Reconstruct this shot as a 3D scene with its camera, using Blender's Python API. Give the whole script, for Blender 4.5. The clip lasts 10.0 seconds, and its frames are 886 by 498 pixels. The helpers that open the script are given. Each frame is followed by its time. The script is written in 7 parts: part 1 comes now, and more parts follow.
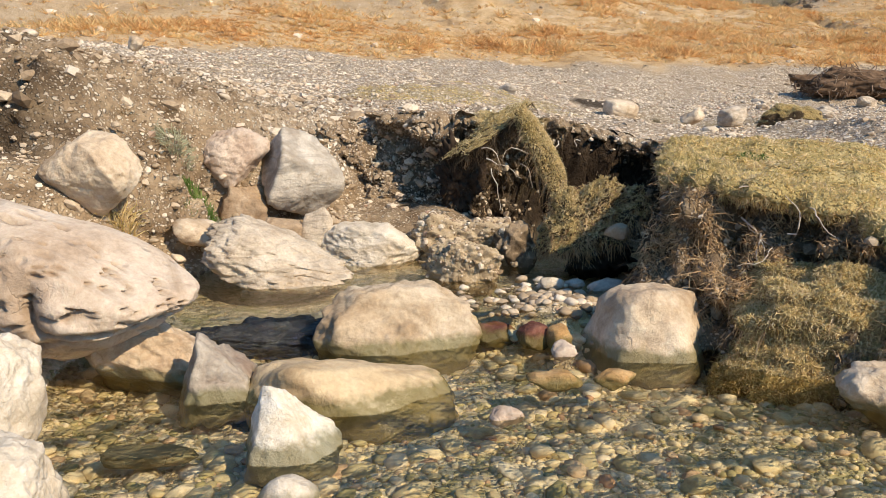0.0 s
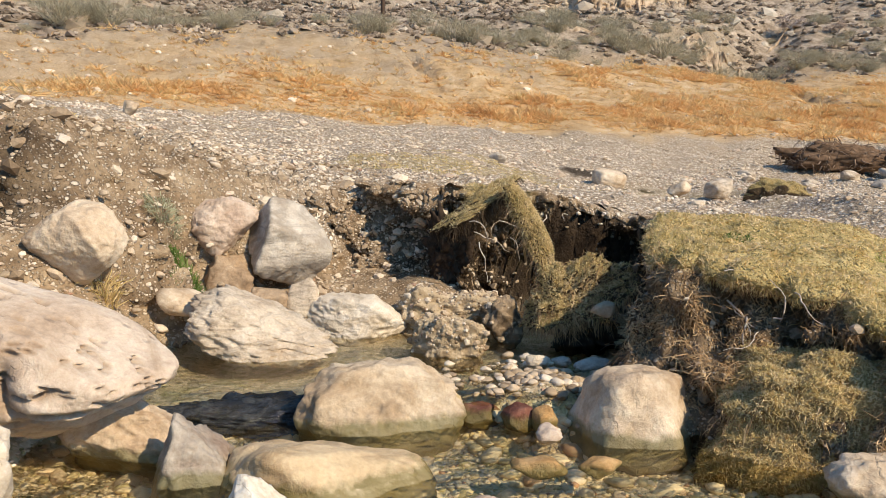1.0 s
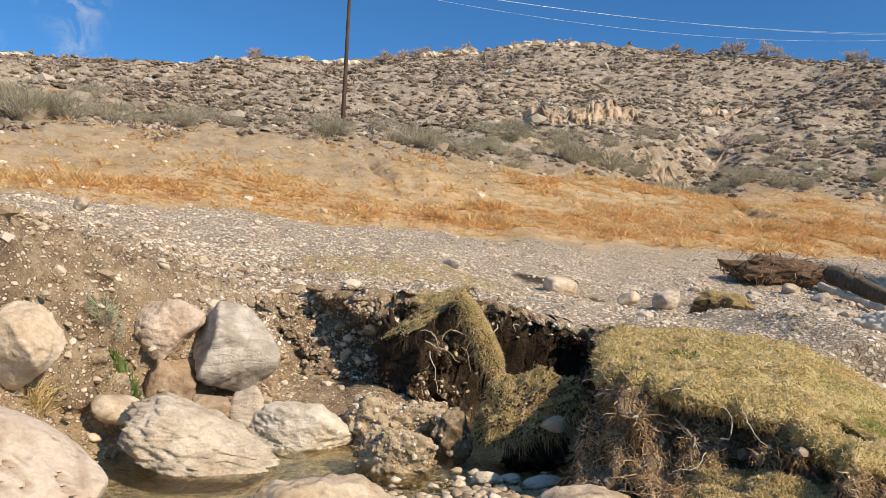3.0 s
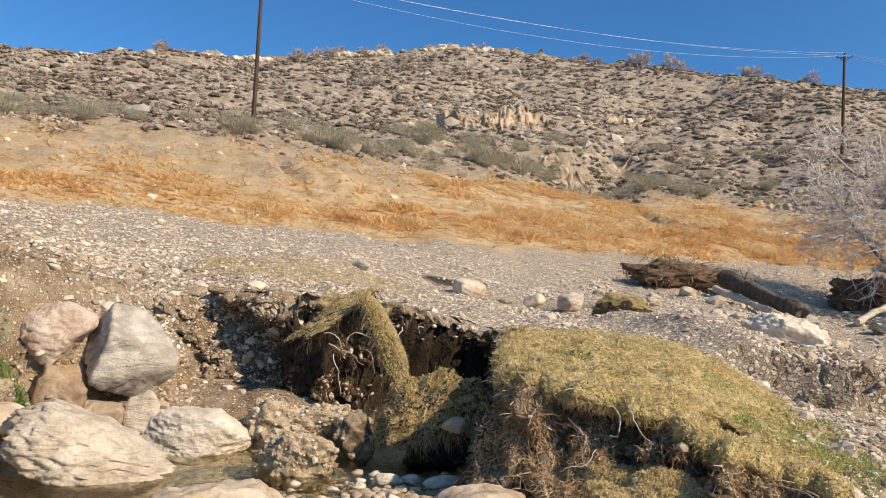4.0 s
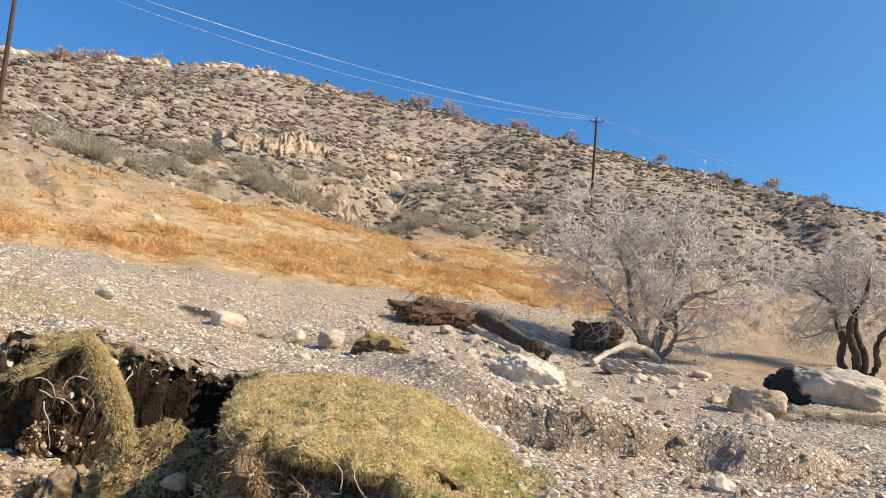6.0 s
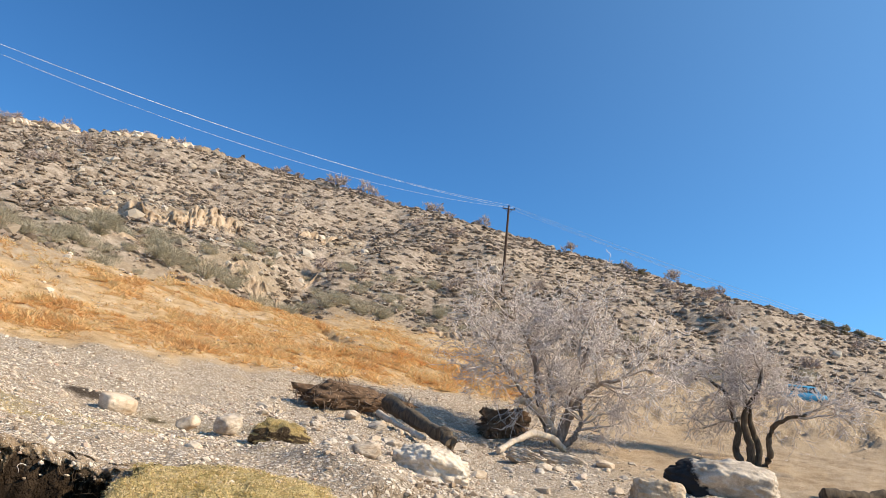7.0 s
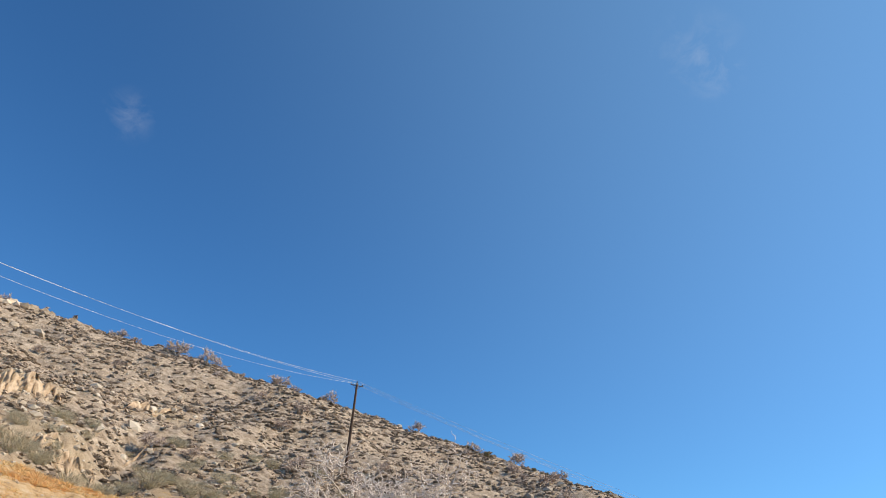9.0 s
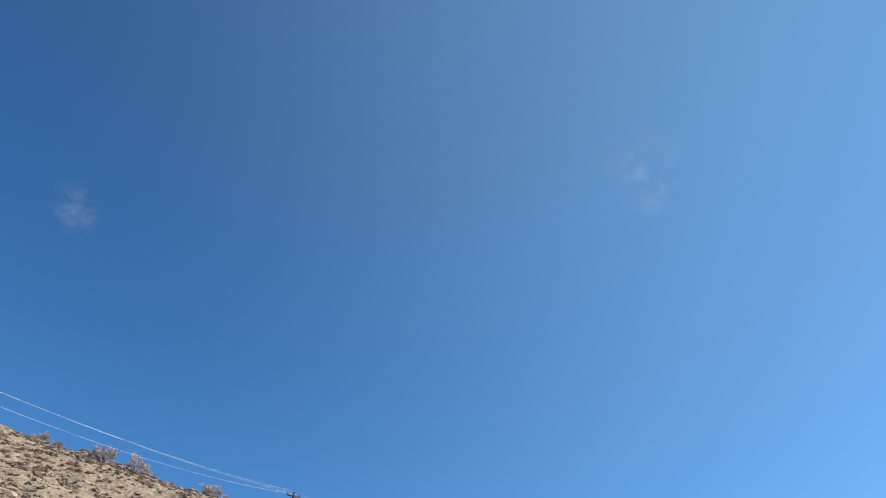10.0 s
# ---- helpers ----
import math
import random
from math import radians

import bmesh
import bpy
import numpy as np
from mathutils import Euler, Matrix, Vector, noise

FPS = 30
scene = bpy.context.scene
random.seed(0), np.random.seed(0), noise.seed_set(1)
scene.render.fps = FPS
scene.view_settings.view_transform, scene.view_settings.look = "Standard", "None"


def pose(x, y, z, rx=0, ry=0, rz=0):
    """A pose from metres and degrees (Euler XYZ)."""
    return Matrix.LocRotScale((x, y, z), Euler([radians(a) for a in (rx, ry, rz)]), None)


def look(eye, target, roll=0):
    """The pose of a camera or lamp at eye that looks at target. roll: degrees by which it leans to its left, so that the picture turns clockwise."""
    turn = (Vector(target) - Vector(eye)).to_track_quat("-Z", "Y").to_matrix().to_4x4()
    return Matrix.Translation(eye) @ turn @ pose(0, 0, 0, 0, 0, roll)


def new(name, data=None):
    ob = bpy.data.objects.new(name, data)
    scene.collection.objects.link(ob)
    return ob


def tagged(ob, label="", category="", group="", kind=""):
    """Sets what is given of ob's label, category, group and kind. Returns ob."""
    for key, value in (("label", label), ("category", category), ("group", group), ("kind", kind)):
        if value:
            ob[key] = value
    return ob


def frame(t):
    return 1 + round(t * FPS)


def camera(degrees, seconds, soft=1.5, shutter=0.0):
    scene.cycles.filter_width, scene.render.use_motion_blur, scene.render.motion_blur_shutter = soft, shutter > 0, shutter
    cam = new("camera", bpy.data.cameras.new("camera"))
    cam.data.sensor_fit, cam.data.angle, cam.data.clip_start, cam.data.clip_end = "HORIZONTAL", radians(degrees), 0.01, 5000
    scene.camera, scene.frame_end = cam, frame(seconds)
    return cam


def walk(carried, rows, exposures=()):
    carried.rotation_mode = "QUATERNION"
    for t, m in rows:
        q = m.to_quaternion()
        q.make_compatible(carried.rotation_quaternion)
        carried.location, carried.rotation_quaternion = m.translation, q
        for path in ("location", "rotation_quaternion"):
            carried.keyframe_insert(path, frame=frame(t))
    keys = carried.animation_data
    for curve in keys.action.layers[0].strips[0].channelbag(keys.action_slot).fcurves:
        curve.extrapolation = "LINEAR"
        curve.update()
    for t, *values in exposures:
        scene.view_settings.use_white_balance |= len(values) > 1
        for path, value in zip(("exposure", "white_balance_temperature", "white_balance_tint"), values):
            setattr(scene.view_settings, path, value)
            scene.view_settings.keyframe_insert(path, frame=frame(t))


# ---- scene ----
cam = camera(60.72, 10.0, soft=0.7)

PATH = [
    (0.0, pose(0.000, 0.000, 1.500, 80.14, -0.08, 0.99)),
    (0.5, pose(0.023, 0.020, 1.554, 82.14, -0.60, 0.61)),
    (1.0, pose(0.024, 0.038, 1.609, 84.77, -1.19, 0.35)),
    (1.5, pose(0.028, 0.047, 1.651, 87.36, -1.68, 0.14)),
    (2.0, pose(0.032, 0.053, 1.673, 89.89, -2.15, -0.20)),
    (2.5, pose(0.022, 0.058, 1.680, 91.83, -2.53, -1.17)),
    (4.0, pose(0.118, -0.020, 1.705, 92.95, -2.93, -9.70)),
    (4.5, pose(0.166, -0.045, 1.711, 92.78, -3.26, -14.06)),
    (5.0, pose(0.266, -0.050, 1.780, 93.13, -3.66, -18.72)),
    (5.5, pose(0.339, -0.067, 1.846, 94.24, -4.15, -22.95)),
    (7.0, pose(0.487, -0.105, 2.029, 103.03, -5.59, -33.53)),
    (7.5, pose(0.552, -0.078, 2.114, 106.86, -5.55, -36.87)),
    (8.0, pose(0.618, -0.055, 2.148, 110.47, -5.30, -39.90)),
    (8.5, pose(0.680, -0.039, 2.172, 113.75, -4.79, -42.54)),
    (9.0, pose(0.717, -0.024, 2.180, 117.28, -4.46, -45.00)),
    (9.5, pose(0.734, -0.011, 2.178, 121.13, -4.20, -47.14)),
    (10.0, pose(0.742, 0.004, 2.173, 125.53, -3.68, -49.21)),
]
# the camera's own brightness control, in stops
walk(cam, PATH, [(0.0, 0.08), (2.5, -0.02), (4.0, 0.06), (5.5, 0.18), (7.0, 0.25), (8.0, 0.15), (9.0, 0.12), (10.0, 0.10)])

# ---------------------------------------------------------------- light
SUN_AZ, SUN_EL = 132.0, 37.0          # bearing clockwise from +y, height, degrees
CLOUDS = [(-24.1, 17.2, 2.8, 0.95), (-23.7, 14.6, 1.9, 0.7), (-28.9, 14.2, 1.2, 0.6), (15.3, 32.0, 2.2, 0.18), (65.2, 41.0, 3.5, 0.16), (66.8, 39.2, 2.0, 0.14)]
world = bpy.data.worlds.new("sky")
scene.world = world
world.use_nodes = True
wn = world.node_tree
wn.nodes.clear()
w_out = wn.nodes.new("ShaderNodeOutputWorld")
w_bg = wn.nodes.new("ShaderNodeBackground")
w_sky = wn.nodes.new("ShaderNodeTexSky")
w_sky.sky_type = "NISHITA"
w_sky.sun_disc = False
w_sky.sun_elevation = radians(SUN_EL)
w_sky.sun_rotation = radians(SUN_AZ)
w_sky.altitude = 1400
w_sky.air_density = 1.0
w_sky.dust_density = 0.8
w_sky.ozone_density = 4.0
w_bg.inputs["Strength"].default_value = 0.106


def sky_node(kind, **sockets):
    nd = wn.nodes.new(kind)
    for key, val in sockets.items():
        nd.inputs[key].default_value = val
    return nd


# clean mountain air: a deeper blue
w_tint = wn.nodes.new("ShaderNodeMix")
w_tint.data_type, w_tint.blend_type = "RGBA", "MULTIPLY"
w_tint.inputs[0].default_value = 1.0
w_tint.inputs[7].default_value = (0.505, 0.985, 1.28, 1)
wn.links.new(w_sky.outputs[0], w_tint.inputs[6])
# painted haze: pale blue added to the sky's colour towards the sun
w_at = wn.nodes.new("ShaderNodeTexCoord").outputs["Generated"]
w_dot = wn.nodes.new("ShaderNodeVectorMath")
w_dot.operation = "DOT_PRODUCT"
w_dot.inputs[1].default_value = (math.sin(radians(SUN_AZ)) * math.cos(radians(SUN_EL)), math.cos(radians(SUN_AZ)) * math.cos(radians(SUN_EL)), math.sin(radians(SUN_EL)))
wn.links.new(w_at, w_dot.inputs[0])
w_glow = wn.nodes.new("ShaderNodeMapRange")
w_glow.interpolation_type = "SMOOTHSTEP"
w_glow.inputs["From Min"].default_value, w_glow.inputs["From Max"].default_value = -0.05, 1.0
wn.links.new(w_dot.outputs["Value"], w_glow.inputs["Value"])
w_added_glow = wn.nodes.new("ShaderNodeMix")
w_added_glow.data_type, w_added_glow.blend_type = "RGBA", "ADD"
w_added_glow.inputs[7].default_value = (0.92, 1.52, 1.76, 1)
wn.links.new(w_glow.outputs[0], w_added_glow.inputs[0])
wn.links.new(w_tint.outputs[2], w_added_glow.inputs[6])
w_col = w_added_glow.outputs[2]
# a few thin wisps of cloud: bearing, height, size in degrees
w_fine = sky_node("ShaderNodeTexNoise", Scale=26.0, Detail=7.0, Roughness=0.62, Distortion=0.6)
wn.links.new(w_at, w_fine.inputs["Vector"])
for c_az, c_el, c_size, c_amt in CLOUDS:
    ca, ce = radians(c_az), radians(c_el)
    w_d = wn.nodes.new("ShaderNodeVectorMath")
    w_d.operation = "DISTANCE"
    w_d.inputs[1].default_value = (math.sin(ca) * math.cos(ce), math.cos(ca) * math.cos(ce), math.sin(ce))
    wn.links.new(w_at, w_d.inputs[0])
    w_m = wn.nodes.new("ShaderNodeMapRange")
    w_m.inputs["From Min"].default_value = radians(c_size)
    w_m.inputs["From Max"].default_value = 0.0
    wn.links.new(w_d.outputs["Value"], w_m.inputs["Value"])
    w_r = wn.nodes.new("ShaderNodeMapRange")
    w_r.inputs["From Min"].default_value, w_r.inputs["From Max"].default_value = 0.47, 0.75
    wn.links.new(w_fine.outputs["Fac"], w_r.inputs["Value"])
    w_x = wn.nodes.new("ShaderNodeMath")
    w_x.operation = "MULTIPLY"
    wn.links.new(w_m.outputs[0], w_x.inputs[0])
    wn.links.new(w_r.outputs[0], w_x.inputs[1])
    w_k = wn.nodes.new("ShaderNodeMath")
    w_k.operation = "MULTIPLY"
    w_k.inputs[1].default_value = c_amt
    wn.links.new(w_x.outputs[0], w_k.inputs[0])
    w_mix = wn.nodes.new("ShaderNodeMix")
    w_mix.data_type = "RGBA"
    w_mix.inputs[7].default_value = (6.0, 6.3, 6.8, 1)
    wn.links.new(w_k.outputs[0], w_mix.inputs[0])
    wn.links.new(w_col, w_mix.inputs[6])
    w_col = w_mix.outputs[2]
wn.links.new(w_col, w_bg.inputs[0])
wn.links.new(w_bg.outputs[0], w_out.inputs[0])

sun_data = bpy.data.lights.new("sun", "SUN")
sun_data.energy = 5.0
sun_data.angle = radians(0.5)
sun_data.color = (1.0, 0.825, 0.605)
sun = new("sun", sun_data)
sa, se = radians(SUN_AZ), radians(SUN_EL)
sun_way = Vector((math.sin(sa) * math.cos(se), math.cos(sa) * math.cos(se), math.sin(se)))
sun.matrix_world = look(sun_way * 60, (0, 0, 0))

# ---------------------------------------------------------------- small tools


def lattice(ix, iy, iz, seed):
    h = (ix.astype(np.int64) * 374761393 + iy.astype(np.int64) * 668265263 + iz.astype(np.int64) * 1274126177 + seed * 974711) & 0xFFFFFFFF
    h = ((h ^ (h >> 13)) * 1103515245) & 0xFFFFFFFF
    h = ((h ^ (h >> 16)) * 69069 + 12345) & 0xFFFFFFFF
    return (h ^ (h >> 15)) / 4294967295.0 * 2 - 1


def vnoise(x, y, z, seed=0):
    """Smooth value noise in -1..1."""
    x, y, z = np.broadcast_arrays(np.asarray(x, float), np.asarray(y, float), np.asarray(z, float))
    ix, iy, iz = np.floor(x).astype(np.int64), np.floor(y).astype(np.int64), np.floor(z).astype(np.int64)
    fx, fy, fz = x - ix, y - iy, z - iz
    fx, fy, fz = (f * f * f * (f * (f * 6 - 15) + 10) for f in (fx, fy, fz))
    out = 0
    for dx in (0, 1):
        for dy in (0, 1):
            for dz in (0, 1):
                wgt = (fx if dx else 1 - fx) * (fy if dy else 1 - fy) * (fz if dz else 1 - fz)
                out = out + wgt * lattice(ix + dx, iy + dy, iz + dz, seed)
    return out


def fbm(x, y, z=0.0, octaves=4, seed=0, gain=0.5):
    amp, out = 1.0, 0.0
    x, y, z = np.asarray(x, float), np.asarray(y, float), np.asarray(z, float)
    for k in range(octaves):
        out = out + amp * vnoise(x * 2 ** k + 17.3 * k, y * 2 ** k - 9.1 * k, z * 2 ** k + 3.7 * k, seed + k)
        amp *= gain
    return out


def smooth(a, b, v):
    t = np.clip((v - a) / (b - a), 0, 1)
    return t * t * (3 - 2 * t)


class Bag:
    """Collects pieces of geometry for one mesh."""

    def __init__(self):
        self.v, self.f, self.n = [], [], 0

    def add(self, verts, *faces):
        for fa in faces:
            self.f.append(np.asarray(fa, np.int64) + self.n)
        self.v.append(np.asarray(verts, float))
        self.n += len(verts)

    def mesh(self, name, material, shade=True):
        me = bpy.data.meshes.new(name)
        verts = np.concatenate(self.v)
        me.vertices.add(len(verts))
        me.vertices.foreach_set("co", verts.astype(np.float32).ravel())
        loops = np.concatenate([f.ravel() for f in self.f])
        sizes = np.concatenate([np.full(len(f), f.shape[1]) for f in self.f])
        starts = np.concatenate([[0], np.cumsum(sizes)[:-1]])
        me.loops.add(len(loops))
        me.loops.foreach_set("vertex_index", loops.astype(np.int32))
        me.polygons.add(len(sizes))
        me.polygons.foreach_set("loop_start", starts.astype(np.int32))
        me.polygons.foreach_set("use_smooth", np.full(len(sizes), shade))
        me.update(calc_edges=True)
        me.materials.append(material)
        return me


def part(name, bag, material, parent=None, label="", shade=True):
    ob = new(name, bag if isinstance(bag, bpy.types.Mesh) else bag.mesh(name, material, shade))
    if parent is not None:
        ob.parent = parent
        ob.matrix_parent_inverse = parent.matrix_world.inverted()
    return tagged(ob, label)


def thing(name, x, y, z, label, category, group="", kind=""):
    ob = new(name)
    ob.empty_display_size = 0.1
    ob.matrix_world = Matrix.Translation((x, y, z))
    return tagged(ob, label, category, group, kind)


def ico(level):
    bm = bmesh.new()
    bmesh.ops.create_icosphere(bm, subdivisions=level, radius=1)
    bm.verts.ensure_lookup_table()
    v = np.array([p.co[:] for p in bm.verts])
    f = np.array([[p.index for p in q.verts] for q in bm.faces])
    bm.free()
    return v, f


ICO = {k: ico(k) for k in (1, 2, 3, 4, 5, 6)}


def tube(bag, pts, rads, sides=6, cap=True):
    """A bent, tapering tube through pts."""
    pts = np.asarray(pts, float)
    n = len(pts)
    rads = np.broadcast_to(np.asarray(rads, float), (n,))
    tan = np.gradient(pts, axis=0)
    tan /= np.linalg.norm(tan, axis=1)[:, None] + 1e-9
    ref = np.where(np.abs(tan[:, 2:3]) > 0.9, np.array([[1.0, 0, 0]]), np.array([[0, 0, 1.0]]))
    u = np.cross(tan, ref)
    u /= np.linalg.norm(u, axis=1)[:, None] + 1e-9
    w = np.cross(tan, u)
    a = np.arange(sides) / sides * 2 * np.pi
    ring = pts[:, None] + rads[:, None, None] * (np.cos(a)[None, :, None] * u[:, None] + np.sin(a)[None, :, None] * w[:, None])
    i = np.arange(n - 1)[:, None] * sides
    j = np.arange(sides)[None]
    k = (j + 1) % sides
    quads = np.stack([i + j, i + k, i + sides + k, i + sides + j], -1).reshape(-1, 4)
    bag.add(ring.reshape(-1, 3), quads)
    if cap:
        for row, sgn in ((0, -1), (n - 1, 1)):
            c = pts[row] + tan[row] * rads[row] * 0.3 * sgn
            idx = np.arange(sides)
            tri = np.stack([idx, (idx + 1) % sides, np.full(sides, sides)], 1)
            bag.add(np.vstack([ring[row], c]), tri if sgn > 0 else tri[:, ::-1])


def turned(n, tilt, rng):
    """n random turns about z with a lean of up to tilt radians, as matrices."""
    a, b, c = rng.uniform(0, 2 * np.pi, n), rng.uniform(0, 2 * np.pi, n), rng.uniform(-tilt, tilt, n)
    ca, s_a = np.cos(a), np.sin(a)
    rz = np.zeros((n, 3, 3))
    rz[:, 0, 0], rz[:, 0, 1], rz[:, 1, 0], rz[:, 1, 1], rz[:, 2, 2] = ca, -s_a, s_a, ca, 1
    ax = np.stack([np.cos(b), np.sin(b), np.zeros(n)], 1)
    k = np.zeros((n, 3, 3))
    k[:, 0, 2], k[:, 1, 2], k[:, 2, 0], k[:, 2, 1] = ax[:, 1], -ax[:, 0], -ax[:, 1], ax[:, 0]
    rt = np.eye(3) + np.sin(c)[:, None, None] * k + (1 - np.cos(c))[:, None, None] * (k @ k)
    return rt @ rz


def spread(bag, base_v, base_f, places, sizes, rng, tilt=0.4, jitter=0.0):
    """Joins many turned and scaled copies of one small shape. sizes: n or n x 3."""
    n = len(places)
    if not n:
        return
    sizes = np.asarray(sizes, float)
    if sizes.ndim == 1:
        sizes = sizes[:, None] * np.ones((1, 3))
    v = base_v[None] * sizes[:, None]
    if jitter:
        v = v * (1 + jitter * rng.uniform(-1, 1, (n, len(base_v), 1)))
    v = np.einsum("nij,nkj->nki", turned(n, tilt, rng), v) + np.asarray(places)[:, None]
    f = base_f[None] + (np.arange(n) * len(base_v))[:, None, None]
    bag.add(v.reshape(-1, 3), f.reshape(-1, base_f.shape[1]))


# ---------------------------------------------------------------- materials
def start(name, rough=0.85, spec=0.3):
    m = bpy.data.materials.new(name)
    m.use_nodes = True
    nt = m.node_tree
    b = nt.nodes["Principled BSDF"]
    b.inputs["Roughness"].default_value = rough
    b.inputs["Specular IOR Level"].default_value = spec
    return m, nt, b


def place_of(nt, kind="Position"):
    if kind == "Object":
        return nt.nodes.new("ShaderNodeTexCoord").outputs["Object"]
    return nt.nodes.new("ShaderNodeNewGeometry").outputs["Position"]


def grain(nt, at, scale, detail=6, rough=0.6, stretch=None, warp=0.0):
    if stretch:
        mp = nt.nodes.new("ShaderNodeMapping")
        mp.inputs["Scale"].default_value = stretch
        nt.links.new(at, mp.inputs[0])
        at = mp.outputs[0]
    nn = nt.nodes.new("ShaderNodeTexNoise")
    nn.inputs["Scale"].default_value = scale
    nn.inputs["Detail"].default_value = detail
    nn.inputs["Roughness"].default_value = rough
    nn.inputs["Distortion"].default_value = warp
    nt.links.new(at, nn.inputs["Vector"])
    return nn.outputs["Fac"]


def cells(nt, at, scale, feature="F1", out="Distance"):
    vn = nt.nodes.new("ShaderNodeTexVoronoi")
    vn.feature = feature
    vn.inputs["Scale"].default_value = scale
    nt.links.new(at, vn.inputs["Vector"])
    return vn.outputs[out]


def ramp(nt, fac, *stops):
    r = nt.nodes.new("ShaderNodeValToRGB")
    e = r.color_ramp.elements
    while len(e) < len(stops):
        e.new(0.5)
    for el, (p, c) in zip(e, stops):
        el.position = p
        el.color = (*c, 1) if not isinstance(c, (int, float)) else (c, c, c, 1)
    nt.links.new(fac, r.inputs[0])
    return r.outputs[0]


def blend(nt, fac, a, b, how="MIX"):
    mx = nt.nodes.new("ShaderNodeMix")
    mx.data_type = "RGBA"
    mx.blend_type = how
    for sock, val in ((mx.inputs[0], fac), (mx.inputs[6], a), (mx.inputs[7], b)):
        if isinstance(val, (int, float)):
            sock.default_value = val
        elif isinstance(val, tuple):
            sock.default_value = (*val, 1)
        else:
            nt.links.new(val, sock)
    return mx.outputs[2]


def calc(nt, how, a, b=0.0, c=0.0):
    mt = nt.nodes.new("ShaderNodeMath")
    mt.operation = how
    for sock, val in zip(mt.inputs, (a, b, c)):
        if isinstance(val, (int, float)):
            sock.default_value = val
        else:
            nt.links.new(val, sock)
    return mt.outputs[0]


def relief(nt, b, height, strength=0.5, distance=0.02, on=None):
    bn = nt.nodes.new("ShaderNodeBump")
    bn.inputs["Strength"].default_value = strength
    bn.inputs["Distance"].default_value = distance
    nt.links.new(height, bn.inputs["Height"])
    if on is not None:
        nt.links.new(on, bn.inputs["Normal"])
    nt.links.new(bn.outputs[0], b.inputs["Normal"])
    return bn.outputs[0]


def mask(nt, name):
    at = nt.nodes.new("ShaderNodeAttribute")
    at.attribute_name = name
    return at.outputs["Fac"]


